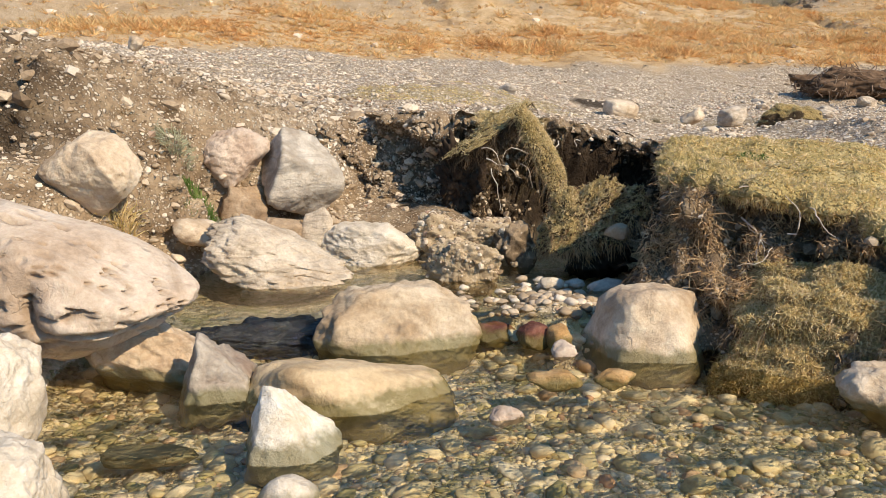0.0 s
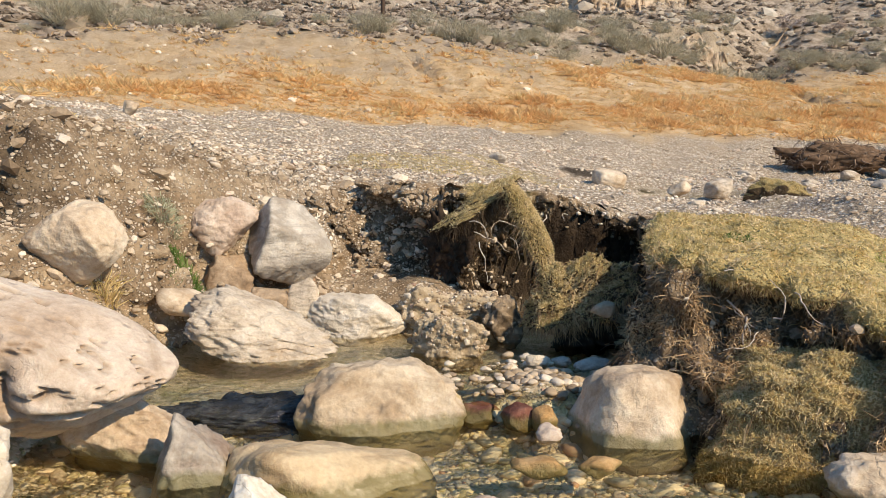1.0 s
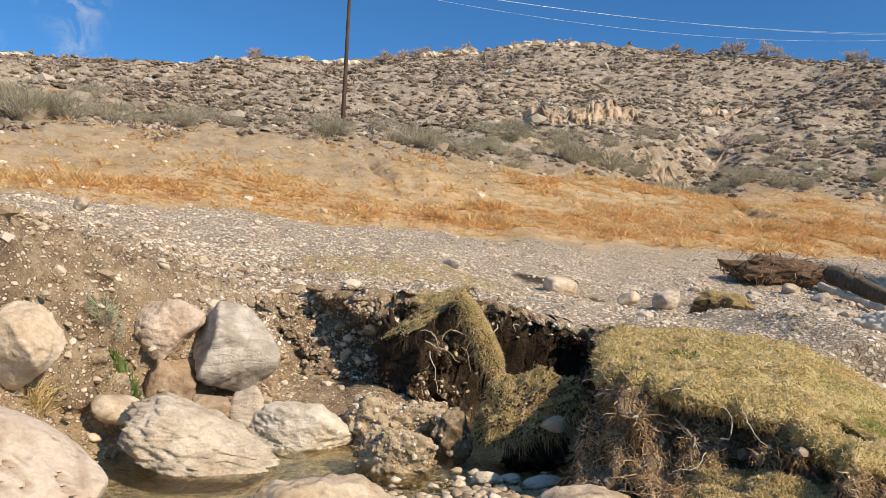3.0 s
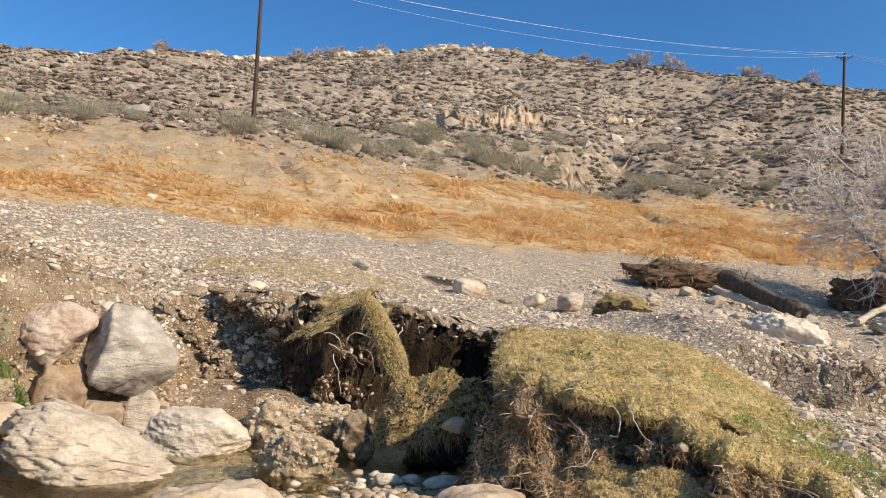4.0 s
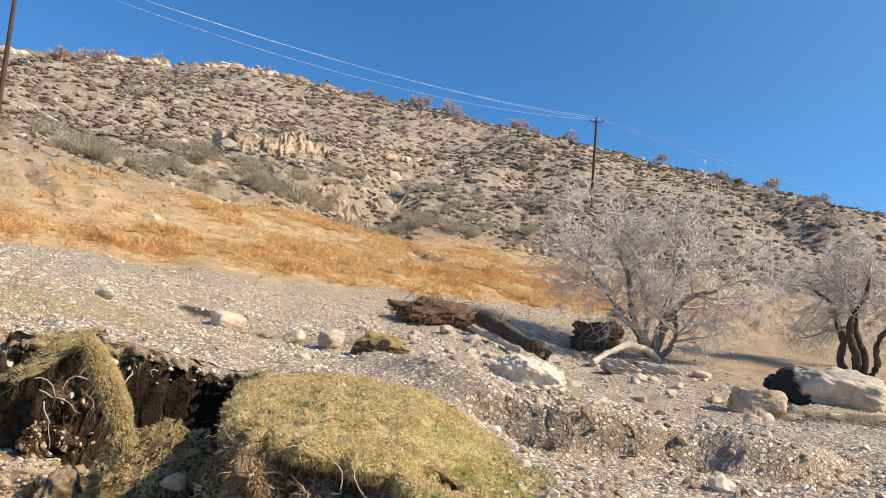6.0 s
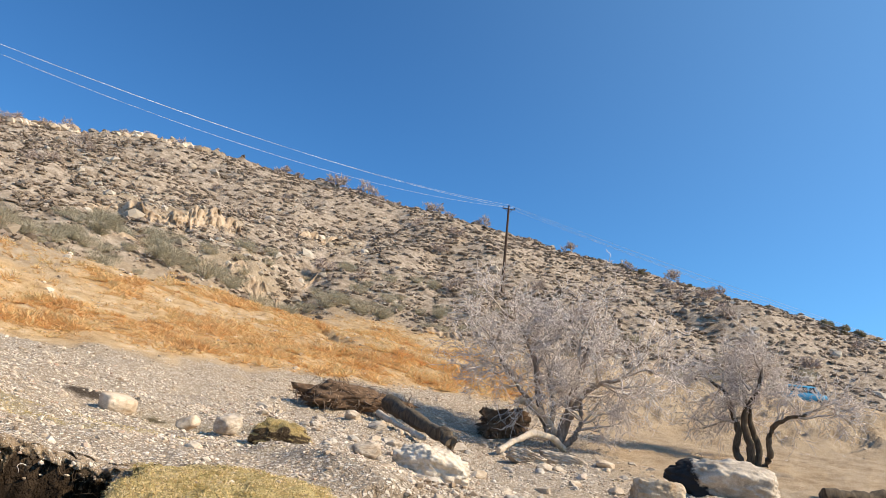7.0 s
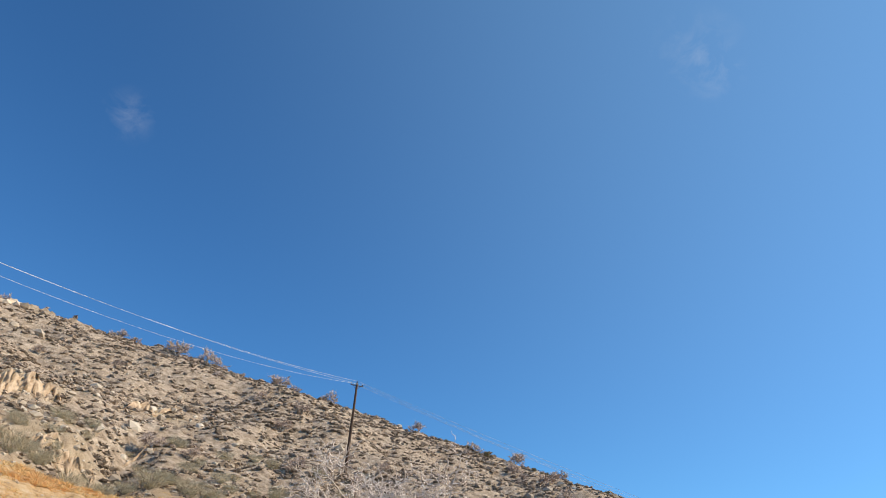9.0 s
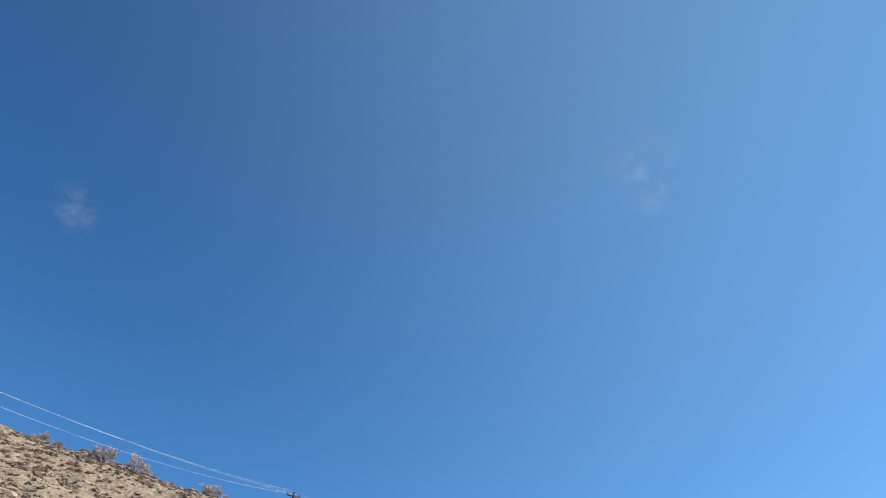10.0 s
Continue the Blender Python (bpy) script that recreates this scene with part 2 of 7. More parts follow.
def stone_mat(name, dark, mid, light, scale=4.0, bands=0.0, pits=0.0, wet=True, rough=0.85):
    """Weathered stone: patches, fine grain, cracks, a wet and green foot at the water."""
    m, nt, b = start(name, rough)
    at = place_of(nt)
    big = grain(nt, at, scale, 6, 0.62, warp=0.4)
    fine = grain(nt, at, scale * 14, 5, 0.7)
    col = ramp(nt, big, (0.30, dark), (0.48, mid), (0.66, light))
    col = blend(nt, 0.30, col, ramp(nt, fine, (0.3, 0.25), (0.65, 0.8)), "OVERLAY")
    stain = ramp(nt, grain(nt, at, scale * 0.55, 7, 0.68, warp=1.2), (0.50, 0.0), (0.64, 0.6))
    col = blend(nt, stain, col, tuple(c * k for c, k in zip(dark, (0.85, 0.78, 0.68))))
    speck = ramp(nt, grain(nt, at, scale * 5, 8, 0.75), (0.60, 0.0), (0.70, 1.0))
    col = blend(nt, calc(nt, "MULTIPLY", speck, 0.28), col, tuple(c * 0.45 for c in dark))
    mid_g = grain(nt, at, scale * 4, 7, 0.66, warp=0.5)
    height = calc(nt, "MULTIPLY_ADD", fine, 0.22, calc(nt, "MULTIPLY", big, 0.9))
    if bands:
        ly = grain(nt, at, bands, 4, 0.6, stretch=(0.55, 0.6, 2.4), warp=1.0)
        height = calc(nt, "MULTIPLY_ADD", ly, 0.9, height)
        col = blend(nt, ramp(nt, ly, (0.35, 0.55), (0.5, 0.0)), col, tuple(c * 0.55 for c in mid))
    if pits:
        pit = ramp(nt, cells(nt, at, pits), (0.06, 0.0), (0.22, 1.0))
        height = calc(nt, "MULTIPLY_ADD", pit, 0.5, height)
        # darker tone inside the pits, painted in for their shade
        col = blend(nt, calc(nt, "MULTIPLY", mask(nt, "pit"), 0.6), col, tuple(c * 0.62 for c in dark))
    height = calc(nt, "MULTIPLY_ADD", mid_g, 0.7, height)
    # thin crooked cracks
    bent_at = nt.nodes.new("ShaderNodeVectorMath")
    bent_at.operation = "MULTIPLY_ADD"
    swirl = nt.nodes.new("ShaderNodeTexNoise")
    swirl.inputs["Scale"].default_value = scale * 1.6
    swirl.inputs["Detail"].default_value = 5
    nt.links.new(at, swirl.inputs["Vector"])
    nt.links.new(swirl.outputs["Color"], bent_at.inputs[0])
    bent_at.inputs[1].default_value = (1.1 / scale, 1.1 / scale, 1.1 / scale)
    nt.links.new(at, bent_at.inputs[2])
    line = ramp(nt, cells(nt, bent_at.outputs[0], scale * 0.8, "DISTANCE_TO_EDGE"), (0.0, 1.0), (0.012, 0.0))
    line = calc(nt, "MULTIPLY", line, ramp(nt, grain(nt, at, scale * 0.9, 3), (0.53, 0.0), (0.63, 1.0)))
    height = calc(nt, "MULTIPLY_ADD", line, -0.18, height)
    col = blend(nt, calc(nt, "MULTIPLY", line, 0.06), col, tuple(c * 0.35 for c in dark))
    if wet:
        sep = nt.nodes.new("ShaderNodeSeparateXYZ")
        nt.links.new(at, sep.inputs[0])
        lvl = calc(nt, "MULTIPLY_ADD", grain(nt, at, 9, 4), 0.14, calc(nt, "MULTIPLY", sep.outputs[2], -1.0))
        wf = ramp(nt, calc(nt, "ADD", lvl, 0.5), (0.47, 0.0), (0.52, 1.0))
        col = blend(nt, calc(nt, "MULTIPLY", wf, 0.75), col, blend(nt, grain(nt, at, 6, 4), (0.17, 0.13, 0.045), (0.11, 0.12, 0.03)))
        nt.links.new(calc(nt, "MULTIPLY_ADD", wf, -0.45, rough), b.inputs["Roughness"])
    nt.links.new(col, b.inputs["Base Color"])
    relief(nt, b, height, 0.8, 0.032)
    return m


def plain_mat(name, c1, c2, scale=20.0, rough=0.8, bump=0.3, metal=0.0, stretch=None, spec=0.3):
    m, nt, b = start(name, rough, spec)
    at = place_of(nt)
    g = grain(nt, at, scale, 5, 0.65, stretch)
    nt.links.new(ramp(nt, g, (0.3, c1), (0.7, c2)), b.inputs["Base Color"])
    b.inputs["Metallic"].default_value = metal
    relief(nt, b, g, bump, 0.01)
    return m


def leafy_mat(name, stops, scale=3.0, rough=0.8, through_light=0.25):
    """Dry grass, twigs and leaves: colour by piece and by patch, some light comes through."""
    m, nt, b = start(name, rough, 0.2)
    geo = nt.nodes.new("ShaderNodeNewGeometry")
    patch = grain(nt, geo.outputs["Position"], scale, 3, 0.6)
    mixv = calc(nt, "MULTIPLY_ADD", geo.outputs["Random Per Island"], 0.5, calc(nt, "MULTIPLY_ADD", patch, 1.2, -0.35))
    col = ramp(nt, mixv, *stops)
    nt.links.new(col, b.inputs["Base Color"])
    tr = nt.nodes.new("ShaderNodeBsdfTranslucent")
    nt.links.new(col, tr.inputs[0])
    mx = nt.nodes.new("ShaderNodeMixShader")
    mx.inputs[0].default_value = through_light
    nt.links.new(b.outputs[0], mx.inputs[1])
    nt.links.new(tr.outputs[0], mx.inputs[2])
    nt.links.new(mx.outputs[0], nt.nodes["Material Output"].inputs[0])
    return m


MAT_CREAM = stone_mat("cream_limestone", (0.38, 0.27, 0.17), (0.60, 0.47, 0.33), (0.72, 0.60, 0.45), 3.0)
MAT_PITTED = stone_mat("pitted_limestone", (0.40, 0.295, 0.205), (0.60, 0.475, 0.36), (0.70, 0.58, 0.455), 2.2, pits=7.0)
MAT_LAYER = stone_mat("layered_limestone", (0.36, 0.28, 0.20), (0.56, 0.46, 0.345), (0.68, 0.58, 0.455), 3.5, bands=7.0)
MAT_GREY = stone_mat("grey_limestone", (0.34, 0.29, 0.235), (0.52, 0.455, 0.37), (0.66, 0.59, 0.49), 3.2, bands=4.0, wet=False)
MAT_BROWN = stone_mat("brown_sandstone", (0.33, 0.23, 0.135), (0.51, 0.395, 0.265), (0.62, 0.505, 0.365), 2.5)
MAT_JAGGED = stone_mat("reddish_grey_stone", (0.24, 0.165, 0.12), (0.38, 0.325, 0.26), (0.54, 0.485, 0.40), 2.6)
MAT_WHITE = stone_mat("white_stone", (0.50, 0.41, 0.295), (0.68, 0.58, 0.445), (0.80, 0.71, 0.575), 5.0)
MAT_BRIGHT = stone_mat("chalk_white_stone", (0.62, 0.52, 0.385), (0.82, 0.735, 0.59), (0.90, 0.84, 0.72), 5.0)
MAT_PINK = stone_mat("pink_stone", (0.40, 0.285, 0.205), (0.56, 0.43, 0.325), (0.66, 0.53, 0.42), 3.0, wet=False)
MAT_TAN = stone_mat("wet_tan_stone", (0.38, 0.265, 0.14), (0.54, 0.40, 0.235), (0.62, 0.48, 0.305), 1.6, rough=0.6)
MAT_RUST = stone_mat("rusty_brown_stone", (0.20, 0.13, 0.075), (0.35, 0.245, 0.15), (0.48, 0.36, 0.24), 3.0, wet=False)
MAT_RED = stone_mat("red_stone", (0.10, 0.035, 0.025), (0.19, 0.075, 0.05), (0.28, 0.14, 0.10), 5.0)
MAT_OCHRE = stone_mat("ochre_stone", (0.34, 0.19, 0.07), (0.48, 0.29, 0.12), (0.56, 0.38, 0.19), 5.0)
# black wet stone; its navy tint paints the sky's reflection on the fall
MAT_WEIR = stone_mat("wet_stone_sky_tint", (0.012, 0.014, 0.022), (0.035, 0.038, 0.055), (0.085, 0.09, 0.105), 9.0, wet=False, rough=0.12)
MAT_WEIR.node_tree.nodes["Principled BSDF"].inputs["Specular IOR Level"].default_value = 0.9


def flank_shade_mat():
    """Pale rock with its shadow side painted black over one flank."""
    m = stone_mat("shade_flanked_stone", (0.34, 0.28, 0.21), (0.52, 0.44, 0.34), (0.66, 0.57, 0.46), 1.4, wet=False)
    nt = m.node_tree
    b = nt.nodes["Principled BSDF"]
    was = b.inputs["Base Color"].links[0].from_socket
    sep = nt.nodes.new("ShaderNodeSeparateXYZ")
    at = place_of(nt, "Object")
    nt.links.new(at, sep.inputs[0])
    edge = calc(nt, "MULTIPLY_ADD", grain(nt, at, 1.6, 7, 0.65), 1.5, calc(nt, "MULTIPLY_ADD", sep.outputs[2], 0.9, calc(nt, "MULTIPLY_ADD", sep.outputs[1], -0.7, calc(nt, "MULTIPLY", sep.outputs[0], 0.7))))
    flank_shade = ramp(nt, calc(nt, "MULTIPLY", edge, 0.5), (0.30, 1.0), (0.37, 0.0))
    nt.links.new(blend(nt, flank_shade, was, (0.03, 0.027, 0.025)), b.inputs["Base Color"])
    return m


MAT_FLANKSHADE = flank_shade_mat()


def pebble_mat(name, *stops):
    m, nt, b = start(name, 0.8)
    geo = nt.nodes.new("ShaderNodeNewGeometry")
    col = ramp(nt, geo.outputs["Random Per Island"], *stops)
    fine = grain(nt, geo.outputs["Position"], 40, 4, 0.7)
    col = blend(nt, 0.4, col, ramp(nt, fine, (0.3, 0.25), (0.7, 0.85)), "OVERLAY")
    nt.links.new(col, b.inputs["Base Color"])
    relief(nt, b, fine, 0.3, 0.01)
    return m


MAT_GRAVEL = pebble_mat("gravel_stones", (0.0, (0.36, 0.27, 0.18)), (0.3, (0.58, 0.465, 0.335)), (0.6, (0.70, 0.58, 0.435)), (0.85, (0.82, 0.70, 0.55)), (1.0, (0.50, 0.34, 0.235)))
MAT_PEBBLE = pebble_mat("stream_pebbles", (0.0, (0.36, 0.32, 0.15)), (0.2, (0.60, 0.49, 0.28)), (0.5, (0.76, 0.63, 0.42)), (0.75, (0.84, 0.71, 0.51)), (0.93, (0.50, 0.30, 0.18)), (1.0, (0.93, 0.84, 0.68)))
MAT_BANKSTONE = pebble_mat("earth_stained_stones", (0.0, (0.20, 0.14, 0.085)), (0.35, (0.38, 0.285, 0.185)), (0.7, (0.54, 0.43, 0.305)), (0.92, (0.72, 0.62, 0.485)), (1.0, (0.36, 0.21, 0.13)))
MAT_HILLROCK = pebble_mat("hill_rocks", (0.0, (0.30, 0.24, 0.17)), (0.5, (0.45, 0.38, 0.29)), (1.0, (0.58, 0.51, 0.41)))

MAT_TURF = leafy_mat("dry_turf", [(0.0, (0.32, 0.27, 0.10)), (0.3, (0.64, 0.51, 0.22)), (0.6, (0.84, 0.66, 0.35)), (1.0, (0.94, 0.80, 0.54))], 2.8, through_light=0.42)
MAT_GREEN = leafy_mat("green_plants", [(0.0, (0.06, 0.11, 0.02)), (0.6, (0.13, 0.21, 0.045)), (1.0, (0.25, 0.31, 0.10))], 6.0)
MAT_SAGE = leafy_mat("sage_shrub", [(0.0, (0.24, 0.25, 0.15)), (0.6, (0.44, 0.44, 0.29)), (1.0, (0.60, 0.59, 0.43))], 6.0)
MAT_ROOTS = leafy_mat("dry_roots", [(0.0, (0.10, 0.06, 0.032)), (0.3, (0.36, 0.235, 0.125)), (0.65, (0.64, 0.455, 0.255)), (1.0, (0.82, 0.64, 0.41))], 4.0, through_light=0.2)
MAT_TURFPALE = leafy_mat("pale_turf", [(0.0, (0.32, 0.27, 0.11)), (0.3, (0.64, 0.52, 0.25)), (0.6, (0.82, 0.67, 0.38)), (1.0, (0.93, 0.80, 0.56))], 5.0, through_light=0.45)
MAT_STEM = plain_mat("grey_brown_bark", (0.13, 0.095, 0.07), (0.46, 0.385, 0.31), 7.0, 0.9, 0.7, stretch=(1, 1, 0.3))
# dark copy of the dry roots, with shade painted into the colour
MAT_SHADEROOTS = leafy_mat("peaty_roots", [(0.0, (0.025, 0.017, 0.011)), (0.5, (0.075, 0.052, 0.032)), (1.0, (0.24, 0.175, 0.105))], 5.0, through_light=0.05)
MAT_ORANGE = leafy_mat("orange_grass", [(0.0, (0.46, 0.28, 0.135)), (0.25, (0.76, 0.465, 0.195)), (0.45, (0.88, 0.585, 0.275)), (0.7, (0.74, 0.58, 0.29)), (1.0, (0.90, 0.74, 0.49))], 0.5, through_light=0.35)
MAT_SHRUB = leafy_mat("hill_shrubs", [(0.0, (0.09, 0.068, 0.049)), (0.35, (0.225, 0.175, 0.127)), (0.7, (0.38, 0.302, 0.228)), (1.0, (0.62, 0.51, 0.40))], 0.12, through_light=0.08)
MAT_GREYBUSH = leafy_mat("grey_green_bushes", [(0.0, (0.25, 0.225, 0.15)), (0.5, (0.44, 0.395, 0.275)), (1.0, (0.62, 0.56, 0.42))], 0.3, through_light=0.3)
MAT_DARKBUSH = leafy_mat("dark_junipers", [(0.0, (0.13, 0.12, 0.075)), (0.6, (0.27, 0.245, 0.155)), (1.0, (0.42, 0.38, 0.26))], 0.5, through_light=0.4)
MAT_BARK = plain_mat("pale_bark", (0.34, 0.28, 0.22), (0.76, 0.68, 0.58), 9.0, 0.9, 0.6, stretch=(1, 1, 0.25))
MAT_BARKDARK = plain_mat("dark_bark", (0.05, 0.035, 0.025), (0.16, 0.124, 0.08), 8.0, 0.9, 0.7, stretch=(1, 1, 0.3))
MAT_TWIG = leafy_mat("grey_twigs", [(0.0, (0.42, 0.355, 0.30)), (0.5, (0.72, 0.64, 0.575)), (1.0, (0.90, 0.83, 0.76))], 0.8, through_light=0.0)
MAT_HILLTWIG = leafy_mat("pinkish_twigs", [(0.0, (0.30, 0.235, 0.195)), (0.5, (0.48, 0.39, 0.33)), (1.0, (0.64, 0.54, 0.47))], 0.8, through_light=0.0)
MAT_DRIFT = plain_mat("bleached_wood", (0.42, 0.34, 0.24), (0.66, 0.57, 0.45), 7.0, 0.85, 0.4, stretch=(1, 1, 0.3))
# near-black earth; the bank hollow's shade is in its colour
MAT_PEAT_SHADE = plain_mat("peat_and_hollow_shade", (0.018, 0.012, 0.008), (0.075, 0.05, 0.032), 9.0, 0.95, 0.9)
MAT_ROOTBARK = plain_mat("weathered_root_bark", (0.10, 0.066, 0.044), (0.34, 0.245, 0.17), 8.0, 0.9, 0.7)
MAT_CLOT = plain_mat("brown_root_earth", (0.05, 0.03, 0.018), (0.22, 0.14, 0.085), 5.0, 0.95, 0.9)
MAT_POLE = plain_mat("creosoted_timber", (0.05, 0.03, 0.02), (0.13, 0.08, 0.05), 6.0, 0.8, 0.3, stretch=(1, 1, 0.15))
MAT_WIRE = plain_mat("bare_aluminium_wire", (0.68, 0.69, 0.70), (0.78, 0.79, 0.80), 3.0, 0.5, 0.0, metal=0.3)
MAT_CERAMIC = plain_mat("brown_ceramic", (0.05, 0.03, 0.02), (0.09, 0.05, 0.035), 20.0, 0.25, 0.05)


def ground_material():
    """One earth material, sorted by zones of the land: bare soil, gravel, turf, dry grass, stony hill, crags, stream
    bed, peat with painted hollow shade.
    """
    m, nt, b = start("earth", 0.95, 0.15)
    at = place_of(nt)
    n1, n2, n3 = grain(nt, at, 0.35, 6, 0.65), grain(nt, at, 3.0, 6, 0.65), grain(nt, at, 30.0, 5, 0.7)
    soil = ramp(nt, n2, (0.30, (0.10, 0.065, 0.036)), (0.45, (0.25, 0.175, 0.105)), (0.58, (0.36, 0.265, 0.165)), (0.72, (0.52, 0.40, 0.26)))
    cell = cells(nt, at, 22.0, "F1", "Color")
    cell2 = cells(nt, at, 9.0, "F1", "Color")
    bw = nt.nodes.new("ShaderNodeRGBToBW")
    nt.links.new(cell, bw.inputs[0])
    bw2 = nt.nodes.new("ShaderNodeRGBToBW")
    nt.links.new(cell2, bw2.inputs[0])
    grav = ramp(nt, bw.outputs[0], (0.15, (0.20, 0.14, 0.085)), (0.45, (0.50, 0.38, 0.255)), (0.8, (0.82, 0.675, 0.50)))
    grav = blend(nt, 0.4, grav, ramp(nt, bw2.outputs[0], (0.2, (0.30, 0.225, 0.15)), (0.8, (0.56, 0.46, 0.34))))
    grav = blend(nt, ramp(nt, n1, (0.48, 0.0), (0.64, 0.35)), grav, (0.42, 0.33, 0.225))
    # small stones set in the earth, each with its own tone, rounded and proud
    warp_v = nt.nodes.new("ShaderNodeVectorMath")
    warp_v.operation = "MULTIPLY_ADD"
    warp_n = nt.nodes.new("ShaderNodeTexNoise")
    warp_n.inputs["Scale"].default_value = 40
    nt.links.new(at, warp_n.inputs["Vector"])
    nt.links.new(warp_n.outputs["Color"], warp_v.inputs[0])
    warp_v.inputs[1].default_value = (0.02, 0.02, 0.02)
    nt.links.new(at, warp_v.inputs[2])
    small, small_c = cells(nt, warp_v.outputs[0], 38.0), cells(nt, warp_v.outputs[0], 38.0, "F1", "Color")
    large, large_c = cells(nt, warp_v.outputs[0], 15.0), cells(nt, warp_v.outputs[0], 15.0, "F1", "Color")
    tone_s, tone_l = nt.nodes.new("ShaderNodeRGBToBW"), nt.nodes.new("ShaderNodeRGBToBW")
    nt.links.new(small_c, tone_s.inputs[0])
    nt.links.new(large_c, tone_l.inputs[0])
    in_s = calc(nt, "MULTIPLY", ramp(nt, small, (0.30, 1.0), (0.46, 0.0)), ramp(nt, tone_s.outputs[0], (0.38, 0.0), (0.46, 1.0)))
    in_l = calc(nt, "MULTIPLY", ramp(nt, large, (0.26, 1.0), (0.38, 0.0)), ramp(nt, tone_l.outputs[0], (0.50, 0.0), (0.55, 1.0)))
    stones_in = calc(nt, "MAXIMUM", in_s, in_l)
    stone_tone = ramp(nt, blend(nt, in_l, tone_s.outputs[0], tone_l.outputs[0]), (0.35, (0.27, 0.19, 0.12)), (0.52, (0.50, 0.39, 0.27)), (0.70, (0.76, 0.635, 0.485)))
    soil = blend(nt, calc(nt, "MULTIPLY", stones_in, 0.9), soil, stone_tone)
    in_g = calc(nt, "MAXIMUM", ramp(nt, large, (0.36, 1.0), (0.52, 0.0)), in_s)
    pale = ramp(nt, blend(nt, ramp(nt, large, (0.36, 1.0), (0.52, 0.0)), tone_s.outputs[0], tone_l.outputs[0]), (0.28, (0.40, 0.31, 0.22)), (0.48, (0.70, 0.575, 0.435)), (0.64, (0.94, 0.83, 0.68)))
    grav = blend(nt, in_g, blend(nt, 0.5, (0.27, 0.205, 0.14), grav), pale)
    grav = blend(nt, ramp(nt, n1, (0.50, 0.0), (0.66, 0.35)), grav, (0.44, 0.34, 0.225))
    stones_in = calc(nt, "MAXIMUM", stones_in, calc(nt, "MULTIPLY", in_g, mask(nt, "zone_gravel")))
    turf = ramp(nt, n2, (0.3, (0.30, 0.235, 0.09)), (0.55, (0.50, 0.39, 0.175)), (0.75, (0.64, 0.50, 0.25)))
    oran = ramp(nt, grain(nt, at, 0.9, 6, 0.7), (0.32, (0.37, 0.235, 0.12)), (0.44, (0.60, 0.395, 0.20)), (0.55, (0.69, 0.48, 0.265)), (0.66, (0.75, 0.575, 0.37)))
    hill = ramp(nt, grain(nt, at, 0.9, 10, 0.80), (0.34, (0.18, 0.134, 0.094)), (0.45, (0.38, 0.298, 0.215)), (0.55, (0.55, 0.445, 0.335)), (0.66, (0.74, 0.625, 0.49)))
    crag = ramp(nt, grain(nt, at, 0.6, 8, 0.7, stretch=(1, 1, 0.35)), (0.3, (0.25, 0.175, 0.10)), (0.5, (0.46, 0.36, 0.24)), (0.7, (0.58, 0.475, 0.345)))
    bed = ramp(nt, bw.outputs[0], (0.1, (0.54, 0.44, 0.27)), (0.45, (0.76, 0.62, 0.41)), (0.8, (0.90, 0.76, 0.54)))
    bed = blend(nt, ramp(nt, grain(nt, at, 2.2, 5, 0.65), (0.50, 0.0), (0.64, 0.6)), bed, (0.40, 0.37, 0.14))
    # near-black peat colour that also paints the shade of the hollows
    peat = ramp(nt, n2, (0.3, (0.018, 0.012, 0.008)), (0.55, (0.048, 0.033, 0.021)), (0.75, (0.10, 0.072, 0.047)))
    tan = ramp(nt, grain(nt, at, 0.8, 7, 0.68), (0.32, (0.36, 0.255, 0.15)), (0.5, (0.50, 0.375, 0.24)), (0.68, (0.58, 0.455, 0.31)))
    tan = blend(nt, calc(nt, "MULTIPLY", in_l, 0.6), tan, stone_tone)
    col = blend(nt, mask(nt, "zone_tan"), soil, tan)
    for name, c in (("zone_gravel", grav), ("zone_dry_grass", oran), ("zone_hill", hill), ("zone_crag", crag), ("zone_peat_shade", peat), ("zone_turf", turf), ("zone_bed", bed)):
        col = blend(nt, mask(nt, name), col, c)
    col = blend(nt, 0.45, col, ramp(nt, n3, (0.3, 0.28), (0.7, 0.8)), "OVERLAY")
    nt.links.new(col, b.inputs["Base Color"])
    h = calc(nt, "MULTIPLY_ADD", n3, 0.4, calc(nt, "MULTIPLY_ADD", bw.outputs[0], 0.6, n2))
    h = calc(nt, "MULTIPLY_ADD", stones_in, 0.9, h)
    relief(nt, b, h, 0.9, 0.05)
    return m


MAT_EARTH = ground_material()


